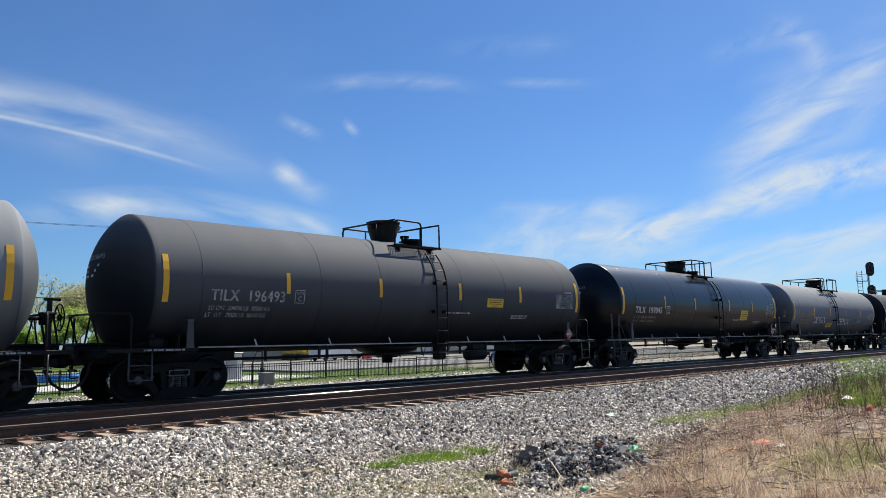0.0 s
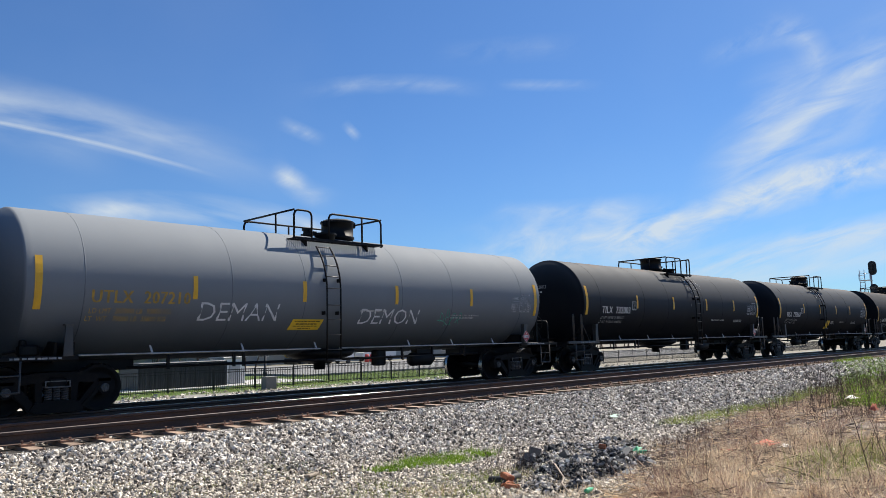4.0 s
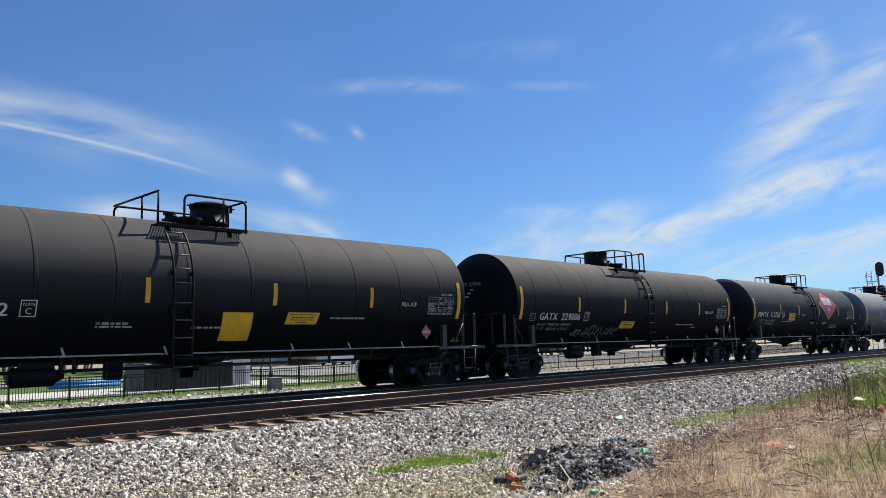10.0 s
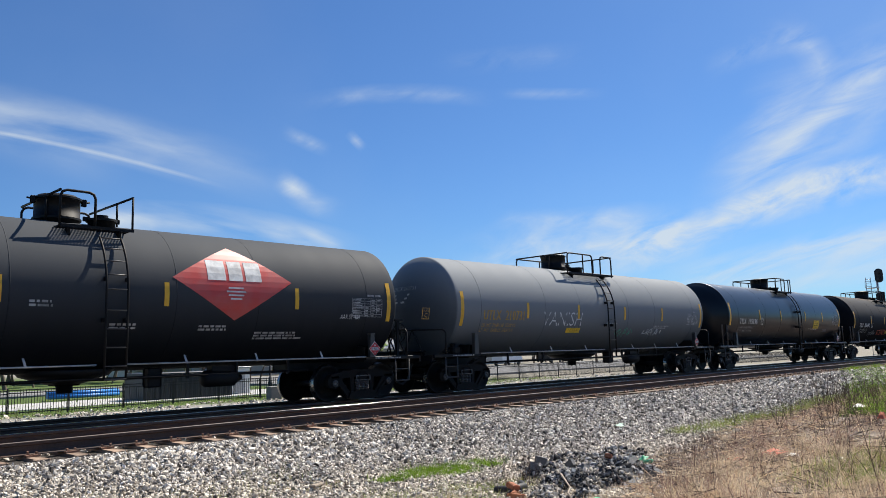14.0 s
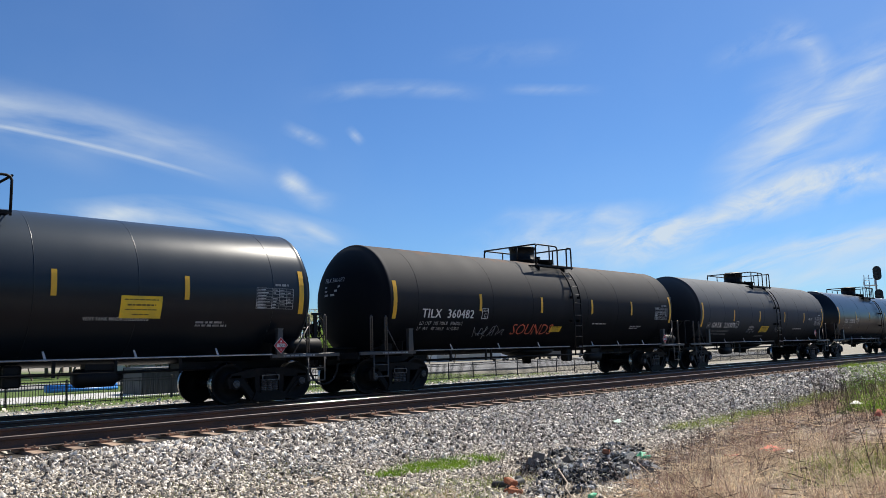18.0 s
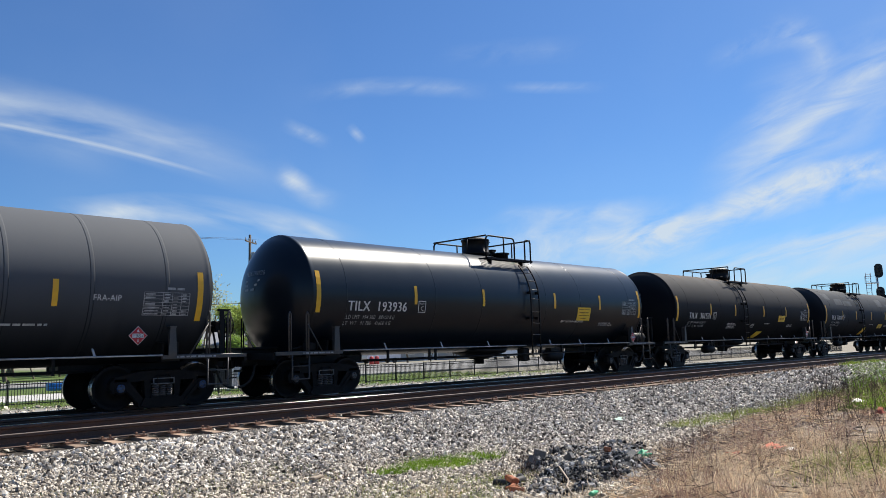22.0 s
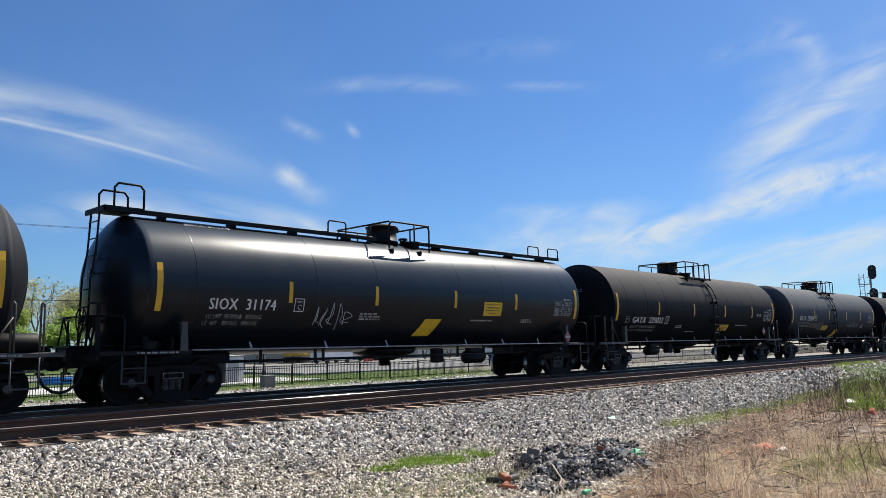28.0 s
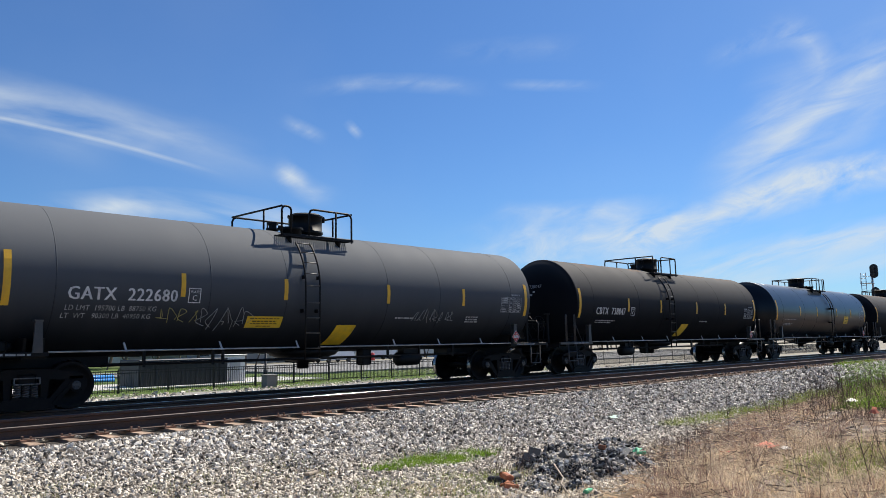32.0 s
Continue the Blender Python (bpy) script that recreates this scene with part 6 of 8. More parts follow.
def van(x, y, turn, mat, label):
    v = tagged(new("van"), label, "van", "parked vehicles")
    v.matrix_basis = pose(x, y, -0.84, 0, 0, turn)
    part("body", kept("van_body", lambda s: s.plate([(-2.6, 0.35), (2.45, 0.35), (2.6, 0.75), (2.45, 1.15), (1.75, 1.3), (1.25, 2.1), (-2.5, 2.15), (-2.6, 1.9)], 1.9, pose(0, 0, 0, 90, 0, 0))), mat, v)
    part("windscreen", kept("van_glass", lambda s: s.plate([(1.80, 1.3), (1.32, 2.02), (1.29, 2.02), (1.77, 1.3)], 1.7, pose(0, 0, 0, 90, 0, 0))), WINDOW_DARK, v)
    for side in (-1, 1):
        part("side_window", kept("van_side", lambda s: s.plate([(0.4, 1.3), (1.6, 1.3), (1.2, 1.95), (0.4, 1.95)], 0.02, pose(0, 0, 0, 90, 0, 0))), WINDOW_DARK, v, "", pose(0, side * 0.955, 0))
        for wx in (-1.7, 1.6):
            w = part("wheel", kept("van_tyre", lambda s: s.lathe([(-0.11, 0.2), (-0.11, 0.32), (-0.08, 0.35), (0.08, 0.35), (0.11, 0.32), (0.11, 0.2)], "y", sides=18)), RUBBER, v, "", pose(wx, side * 0.86, 0.35))
            part("rim", kept("van_rim", lambda s: s.lathe([(-0.1, 0.0), (-0.1, 0.2), (0.1, 0.2), (0.1, 0.0)], "y", sides=14)), SIGNAL_SILVER, w)


def excavator(x, y):
    e = tagged(new("excavator"), "yellow excavator parked on the concrete lot", "excavator")
    e.matrix_basis = pose(x, y, -0.84, 0, 0, 20)
    for side in (-1, 1):
        part("crawler_track", kept("crawler", lambda s: s.plate([(-1.5, 0.0), (1.5, 0.0), (1.8, 0.35), (1.5, 0.7), (-1.5, 0.7), (-1.8, 0.35)], 0.5, pose(0, 0, 0, 90, 0, 0))), RUBBER, e, "", pose(0, side * 1.0, 0))
    part("body", kept("exc_body", lambda s: s.box(-0.5, 0, 1.25, 2.6, 2.3, 0.9, bevel=0.12)), MACHINE, e)
    cab = part("cab", kept("exc_cab", lambda s: s.plate([(0.1, 0.8), (1.2, 0.8), (1.2, 1.7), (0.9, 2.6), (0.1, 2.6)], 0.95, pose(0, 0, 0, 90, 0, 0))), MACHINE, e, "", pose(0, -0.55, 0))
    part("cab_window", kept("exc_window", lambda s: s.plate([(0.2, 1.5), (1.1, 1.5), (0.85, 2.45), (0.2, 2.45)], 1.0, pose(0, 0, 0, 90, 0, 0))), WINDOW_DARK, cab)
    part("boom", kept("exc_boom", lambda s: s.plate([(1.0, 1.2), (1.3, 1.2), (2.9, 2.6), (4.2, 2.5), (4.2, 2.8), (2.7, 3.0)], 0.35, pose(0, 0, 0, 90, 0, 0))), MACHINE, e, "", pose(0, 0.3, 0))
    part("stick", kept("exc_stick", lambda s: s.plate([(4.0, 2.9), (4.35, 2.9), (4.0, 0.9), (3.8, 0.9)], 0.28, pose(0, 0, 0, 90, 0, 0))), MACHINE, e, "", pose(0, 0.3, 0))
    part("bucket", kept("exc_bucket", lambda s: s.plate([(3.7, 1.0), (4.2, 0.9), (4.1, 0.35), (3.5, 0.3)], 0.8, pose(0, 0, 0, 90, 0, 0))), RUBBER, e, "", pose(0, 0.3, 0))


def pole(x, y, h):
    p = tagged(new("utility_pole"), "tall wooden utility pole with a crossarm and cables", "utility pole", "utility poles")
    p.location = (x, y, -1.1)
    part("pole", kept("pole", lambda s: s.lathe([(0, 0.17), (h, 0.11), (h + 0.03, 0.0)], "z", sides=12), h), POLE_WOOD, p)
    arm = part("crossarm", kept("crossarm", lambda s: s.box(0, 0, 0, 2.4, 0.1, 0.12, bevel=0.01)), POLE_WOOD, p, "", pose(0, -0.15, h - 0.7, 0, 0, 35))
    for k in (-1.1, -0.4, 0.4, 1.1):
        part("insulator", kept("insulator", lambda s: s.lathe([(0, 0.03), (0.08, 0.06), (0.16, 0.05), (0.22, 0.06), (0.25, 0.0)], "z", sides=10)), CONCRETE, arm, "", pose(k, 0, 0.06))
    part("transformer", kept("transformer", lambda s: s.lathe([(0, 0.0), (0, 0.22), (0.7, 0.22), (0.75, 0.0)], "z", sides=14)), WALL_GREY, p, "", pose(0.35, -0.1, h - 2.3))


def cable(a, b, sag, r=0.02):
    s = Shape()
    pts = [(a[0] + (b[0] - a[0]) * k / 16, a[1] + (b[1] - a[1]) * k / 16, a[2] + (b[2] - a[2]) * k / 16 - sag * 4 * (k / 16) * (1 - k / 16)) for k in range(17)]
    s.tube(pts, r, 5)
    tagged(part("cable", s.mesh("cable"), RUBBER), "thin black overhead cable between utility poles", "cable", "overhead cables")


def tree(seed, h, spread, leaves, leafy, label):
    """A tapered trunk, forking limbs and a thin spring crown of many small leaves."""
    q = random.Random(seed)
    t = tagged(new("tree"), label, "tree", "trees behind the lots")
    s, tips = Shape(), []

    def limb(p, d, length, r, depth):
        pts = [p]
        for k in range(3):
            d = (d + Vector((q.uniform(-0.22, 0.22), q.uniform(-0.22, 0.22), q.uniform(-0.05, 0.15)))).normalized()
            pts.append(pts[-1] + d * length / 3)
        n = len(pts)
        rings = []
        for i, c in enumerate(pts):
            rr = r * (1 - 0.55 * i / (n - 1))
            rings.append([(c.x + rr * math.cos(w), c.y + rr * math.sin(w), c.z) for w in (0, 1.257, 2.513, 3.77, 5.027)])
        s.add([v for g in rings for v in g], [[i * 5 + j, i * 5 + (j + 1) % 5, (i + 1) * 5 + (j + 1) % 5, (i + 1) * 5 + j] for i in range(n - 1) for j in range(5)], 0, True)
        if depth == 0:
            tips.append((pts[-1], length))
            tips.append((pts[-2], length))
            return
        for k in range(q.randint(3, 4)):
            start = pts[q.randint(1, 3)] if k else pts[-1]
            w = q.uniform(0, 6.28)
            out = Vector((math.cos(w) * spread, math.sin(w) * spread, q.uniform(0.35, 1.0)))
            limb(start, (d * 0.6 + out).normalized(), length * q.uniform(0.55, 0.75), r * 0.5, depth - 1)

    limb(Vector((0, 0, -0.2)), Vector((0, 0, 1)), h * 0.42, h * 0.022, 3)
    part("trunk", s.mesh("trunk"), BARK, t)
    v, f = [], []
    for p, length in tips:
        for k in range(int(leafy * q.uniform(0.4, 1.6))):
            c = p + Vector((q.gauss(0, 1), q.gauss(0, 1), q.gauss(0, 0.8))) * length * 0.45
            a, b = Vector((q.gauss(0, 1), q.gauss(0, 1), q.gauss(0, 1))).normalized(), Vector((q.gauss(0, 1), q.gauss(0, 1), q.gauss(0, 1))).normalized()
            z = q.uniform(0.07, 0.20)
            i = len(v)
            v += [tuple(c - a * z), tuple(c + b * z * 0.5), tuple(c + a * z), tuple(c - b * z * 0.5)]
            f.append([i, i + 1, i + 2, i + 3])
    me = bpy.data.meshes.new("crown")
    me.from_pydata(v, [], f)
    part("crown", me, leaves, t)
    return t


def trees():
    kinds = [tree(1, 10.0, 0.8, LEAVES[1], 70, "leafing tree with a thin olive-brown spring crown"), tree(2, 8.0, 0.9, LEAVES[0], 110, "tree with fresh yellow-green spring leaves"), tree(3, 11.5, 0.75, LEAVES[1], 14, "nearly bare tree with fine grey branches"),
             tree(4, 5.5, 1.1, LEAVES[2], 120, "low bushy tree in full spring green")]
    spots = []
    q = random.Random(9)
    x = 14.0
    while x < 210:
        spots.append((x, q.uniform(92, 128), q.choice((0, 0, 1, 2, 3))))
        x += q.uniform(1.9, 3.8)
    x = 12.0
    while x < 120:
        spots.append((x, q.uniform(78, 90), q.choice((3, 3, 1, 0))))
        x += q.uniform(3.0, 5.0)
    x = 9.0
    while x < 64:
        spots.append((x, q.uniform(84, 97), q.choice((0, 0, 1, 3, 2))))
        x += q.uniform(2.2, 3.6)
    spots += [(50.0, 98, 2), (54, 104, 2), (36, 99, 0), (38.5, 95, 3)]
    used = set()
    for x, y, k in spots:
        size = q.uniform(0.75, 1.15)
        m = pose(x, y, -1.1, 0, 0, q.uniform(0, 360))
        ob = kinds[k] if k not in used else copy_thing(kinds[k], m)
        used.add(k)
        ob.matrix_basis = m @ Matrix.Diagonal((size, size, size, 1))


def signal_mast():
    s = tagged(new("signal_mast"), "railway signal mast with two black heads and a ladder", "railway signal")
    s.location = (77.2, 20.0, -0.5)
    part("mast", kept("mast", lambda s: s.lathe([(0, 0.22), (0.3, 0.22), (0.32, 0.09), (7.7, 0.08), (7.72, 0.0)], "z", sides=14)), SIGNAL_SILVER, s)
    for z in (7.45, 5.35):
        oval = [(0.34 * math.cos(w), (0.30 if math.sin(w) > 0 else -0.30) + 0.34 * math.sin(w)) for w in [k * math.pi / 12 for k in range(24)]]
        hd = part("signal_head", kept("signal_head", lambda s: s.plate(oval, 0.05, pose(-0.10, 0, 0, 90, 0, -75)) and s.box(0.12, 0, 0, 0.3, 0.36, 0.85, bevel=0.05)), SIGNAL_BLACK, s, "black oval signal head", pose(-0.22, -0.25, z))
        for k in (-0.3, 0.0, 0.3):
            part("hood", kept("hood", lambda s: s.lathe([(-0.42, 0.125), (-0.1, 0.125)], "x", sides=14)), SIGNAL_BLACK, hd, "", pose(0, 0, k))
        part("bracket", kept("signal_bracket", lambda s: s.box(0, 0, 0, 0.5, 0.07, 0.07)), SIGNAL_SILVER, s, "", pose(-0.1, -0.12, z))
    for k in (-0.2, 0.2):
        part("ladder_rail", kept("mast_stringer", lambda s: s.tube([(0, 0, 0), (0, 0, 7.3)], 0.03, 6)), SIGNAL_SILVER, s, "", pose(-0.9, 0.5 + k, 0))
    for k in range(22):
        part("rung", kept("mast_rung", lambda s: s.tube([(0, -0.2, 0), (0, 0.2, 0)], 0.02, 5)), SIGNAL_SILVER, s, "", pose(-0.9, 0.5, 0.4 + 0.32 * k))
    for z in (4.55, 6.35):
        part("stand", kept("mast_stand", lambda s: s.box(0, 0, 0, 1.0, 0.9, 0.05) and s.tube([(-0.5, -0.45, 0), (-0.5, -0.45, 0.6), (-0.5, 0.45, 0.6), (-0.5, 0.45, 0)], 0.02, 6)), SIGNAL_SILVER, s, "", pose(-0.5, 0.3, z))


def street_lamp(x, y):
    s = tagged(new("street_lamp"), "dark street lamp with a bell-shaped shade on a bracket", "street lamp")
    s.location = (x, y, -1.05)
    part("pole", kept("lamp_pole", lambda s: s.lathe([(0, 0.16), (0.5, 0.16), (0.55, 0.09), (7.9, 0.06), (7.95, 0.0)], "z", sides=12)), SIGNAL_BLACK, s)
    part("bracket", kept("lamp_bracket", lambda s: s.tube([(0, 0, 7.15), (-0.25, 0, 7.22), (-0.55, 0, 7.15), (-0.55, 0, 6.9)], 0.035, 8)), SIGNAL_BLACK, s)
    part("shade", kept("lamp_shade", lambda s: s.lathe([(6.1, 0.36), (6.12, 0.35), (6.3, 0.24), (6.6, 0.17), (6.85, 0.12), (6.92, 0.05), (6.93, 0.0)], "z", (-0.55, 0, 0), 18)), SIGNAL_BLACK, s)


def place():
    street_lamp(31.16, 48)
    fence()
    slab("pavement_path", -30, 30, 39.5, 45.5, -0.90, CONCRETE, "pale concrete path beyond the fence", "pavement")
    slab("pavement_lot", 34, 140, 47, 74, -0.84, LOT, "sunlit concrete lot beyond the lawn", "pavement")
    slab("pavement_road", -60, 30, 58, 68, -0.92, LOT, "grey concrete road", "pavement")
    box = tagged(new("steel_container"), "long dark grey corrugated container on the grass beyond the fence", "container")
    box.location = (20.95, 41.5, -1.0)
    part("body", kept("container_body", lambda s: s.box(0, 0, 0.78, 5.3, 2.4, 1.5, bevel=0.03)), DARK_BOX, box)
    for k in range(18):
        part("rib", kept("container_rib", lambda s: s.box(0, 0, 0.78, 0.14, 0.05, 1.3, bevel=0.015)), DARK_BOX, box, "", pose(-2.5 + k * 0.294, -1.22, 0))
    shed = tagged(new("shed"), "small white shed beside the dark container", "shed")
    shed.location = (24.6, 42.0, -1.0)
    part("wall", kept("shed_wall", lambda s: s.box(0, 0, 0.8, 1.4, 1.6, 1.6)), SHED_WHITE, shed)
    part("roof", kept("shed_roof", lambda s: s.box(0, 0, 1.65, 1.6, 1.8, 0.1, bevel=0.02)), ROOF_GREY, shed)
    part("door", kept("shed_door", lambda s: s.box(0, 0, 0.72, 0.7, 0.05, 1.35)), WALL_GREY, shed, "", pose(0, -0.82, 0))
    stack = tagged(new("pipe_stack"), "low stack of bright blue plastic pipes on the grass", "pipe stack")
    stack.location = (18.6, 49.0, -0.90)
    for row, n in ((0, 5), (1, 4)):
        for k in range(n):
            part("pipe", kept("blue_pipe", lambda s: s.lathe([(-2.1, 0.09), (-2.1, 0.11), (2.1, 0.11), (2.1, 0.09)], "x", sides=12)), BLUE_BOX, stack, "", pose(0.05 * k, k * 0.23 + 0.115 * row, 0.11 + 0.2 * row))
    cab = tagged(new("utility_cabinet"), "grey concrete utility cabinet standing in the gravel", "cabinet")
    cab.location = (22.3, 34.0, lay(22.3, 34.0))
    part("body", kept("cabinet_body", lambda s: s.box(0, 0, 0.30, 0.62, 0.5, 0.60, bevel=0.02)), LOT, cab)
    part("lid", kept("cabinet_lid", lambda s: s.box(0, 0, 0.63, 0.70, 0.58, 0.06, bevel=0.015)), LOT, cab)
    hall(78, 98, 62, 16, 3.2, "long low pale grey metal hall with windows", 14)
    hall(46, 102, 7, 6, 3.2, "small white house with a gable roof", 2, SHED_WHITE)
    van(56, 72, 8, CAR_WHITE, "white van parked on the concrete lot")
    van(66, 76, 172, CAR_WHITE, "white van parked facing the hall")
    van(87, 72, 5, CAR_WHITE, "white van parked near the hall")
    van(99, 73, 12, RUBBER, "dark van parked on the concrete lot")
    excavator(57, 80)
    for x, y in ((62.0, 73.0), (63.2, 73.4)):
        b = tagged(new("barrel"), "red and white traffic barrel on the lot", "barrel", "traffic barrels")
        b.location = (x, y, -0.84)
        part("body", kept("barrel_body", lambda s: s.lathe([(0, 0.0), (0, 0.3), (0.3, 0.28), (0.6, 0.27), (0.95, 0.24), (1.0, 0.0)], "z", sides=16)), CAR_RED, b)
        part("band", kept("barrel_band", lambda s: s.lathe([(0.42, 0.285), (0.55, 0.28)], "z", sides=16)), SHED_WHITE, b)
    pole(36.8, 60, 12.7)
    pole(-14, 62, 12.0)
    pole(95, 62, 12.5)
    cable((36.8, 60, 5.4), (-14, 62, 5.2), 0.5, 0.03)
    cable((36.8, 60, 5.4), (95, 62, 5.6), 0.5, 0.03)
    for k in (-0.9, 0.9):
        cable((36.8 + k, 60, 11.2), (-14 + k, 62, 10.6), 0.6, 0.012)
    trees()
    signal_mast()


place()

# ---- ballast, weeds and litter before the tracks ----
def many(name, base_v, base_f, place_, turn, size, mat, smooth=False):
    """One mesh of many small bodies. base_v: variants of one shape; place_, turn (3x3) and size for each body."""
    n = len(place_)
    pick = np.random.randint(0, len(base_v), n)
    v = np.asarray(base_v)[pick]
    v = np.einsum("nij,nkj->nki", turn, v * size[:, None, :]) + place_[:, None, :]
    k = v.shape[1]
    f = (np.asarray(base_f)[None] + (np.arange(n) * k)[:, None, None]).reshape(-1, len(base_f[0]))
    me = bpy.data.meshes.new(name)
    me.vertices.add(n * k)
    me.vertices.foreach_set("co", v.astype(np.float32).ravel())
    me.loops.add(f.size)
    me.loops.foreach_set("vertex_index", f.astype(np.int32).ravel())
    me.polygons.add(len(f))
    me.polygons.foreach_set("loop_start", np.arange(0, f.size, f.shape[1], dtype=np.int32))
    me.polygons.foreach_set("loop_total", np.full(len(f), f.shape[1], dtype=np.int32))
    me.polygons.foreach_set("use_smooth", np.full(len(f), smooth))
    me.update(calc_edges=True)
    me.validate()
    return part(name, me, mat)


def turns(n, flat=0.0):
    a = np.random.uniform(0, 2 * np.pi, n)
    b, c = np.random.normal(0, 1 - flat, n), np.random.normal(0, 1 - flat, n)
    ca, sa, cb, sb, cc, sc = np.cos(a), np.sin(a), np.cos(b), np.sin(b), np.cos(c), np.sin(c)
    z, o = np.zeros(n), np.ones(n)
    ra = np.stack([ca, -sa, z, sa, ca, z, z, z, o], 1).reshape(-1, 3, 3)
    rb = np.stack([cb, z, sb, z, o, z, -sb, z, cb], 1).reshape(-1, 3, 3)
    rc = np.stack([o, z, z, z, cc, -sc, z, sc, cc], 1).reshape(-1, 3, 3)
    return ra @ rb @ rc


STONE_CUTS = 1


def stone_shapes(count):
    bm = bmesh.new()
    bmesh.ops.create_icosphere(bm, subdivisions=STONE_CUTS, radius=1.0)
    bm.verts.ensure_lookup_table()
    v = np.array([p.co for p in bm.verts])
    f = [[p.index for p in q.verts] for q in bm.faces]
    bm.free()
    return [v * np.random.uniform(0.5, 1.4, (len(v), 1)) + np.random.normal(0, 0.14, v.shape) for _ in range(count)], f


def stone_stuff(name, dark, mid, light):
    """Crushed rock: each stone its own shade, with a fine grain."""
    m = bpy.data.materials.new(name)
    m.use_nodes = True
    nt = m.node_tree
    N, L = nt.nodes.new, nt.links.new
    b = nt.nodes["Principled BSDF"]
    b.inputs["Roughness"].default_value, b.inputs["Specular IOR Level"].default_value = 0.85, 0.3
    geo = N("ShaderNodeNewGeometry")
    ramp = N("ShaderNodeValToRGB")
    e = ramp.color_ramp.elements
    e[0].position, e[0].color = 0.0, (*dark, 1)
    e[1].position, e[1].color = 1.0, (*light, 1)
    k = e.new(0.5)
    k.color = (*mid, 1)
    L(geo.outputs["Random Per Island"], ramp.inputs[0])
    co = N("ShaderNodeTexCoord")
    n = N("ShaderNodeTexNoise")
    n.inputs["Scale"].default_value, n.inputs["Detail"].default_value = 45, 4
    L(co.outputs["Object"], n.inputs["Vector"])
    r = N("ShaderNodeMapRange")
    L(n.outputs[0], r.inputs[0])
    r.inputs[3].default_value, r.inputs[4].default_value = 0.6, 1.4
    mul = N("ShaderNodeVectorMath")
    mul.operation = "SCALE"
    L(ramp.outputs[0], mul.inputs[0]), L(r.outputs[0], mul.inputs["Scale"])
    L(mul.outputs[0], b.inputs["Base Color"])
    return m


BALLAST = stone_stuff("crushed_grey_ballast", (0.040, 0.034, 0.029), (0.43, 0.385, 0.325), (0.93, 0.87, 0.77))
FINES = stone_stuff("pale_gravel_fines", (0.10, 0.085, 0.068), (0.44, 0.385, 0.305), (0.88, 0.80, 0.67))
RUBBLE = stone_stuff("broken_asphalt", (0.009, 0.009, 0.009), (0.058, 0.058, 0.060), (0.48, 0.475, 0.46))
STONES, STONE_F = stone_shapes(10)


def on_ground(xy, sink=0.0):
    return np.array([(x, y, lay(x, y) - sink) for x, y in xy])


def spread(n, x0, x1, y0, y1, keep=None, gather=0.0):
    out = []
    while len(out) < n:
        x = x0 + (x1 - x0) * np.random.rand() ** (1 + gather)
        y = np.random.uniform(y0, y1)
        if keep is None or np.random.rand() < keep(x, y):
            out.append((x, y))
    return out


def bank_edge(x):
    """Where the dry weeds of the bank give way to gravel."""
    return float(np.interp(x, (7.0, 8.8, 10.9, 14.0, 17.5, 24.0, 34.0), (4.3, 4.9, 5.7, 6.5, 7.1, 7.7, 8.3)))


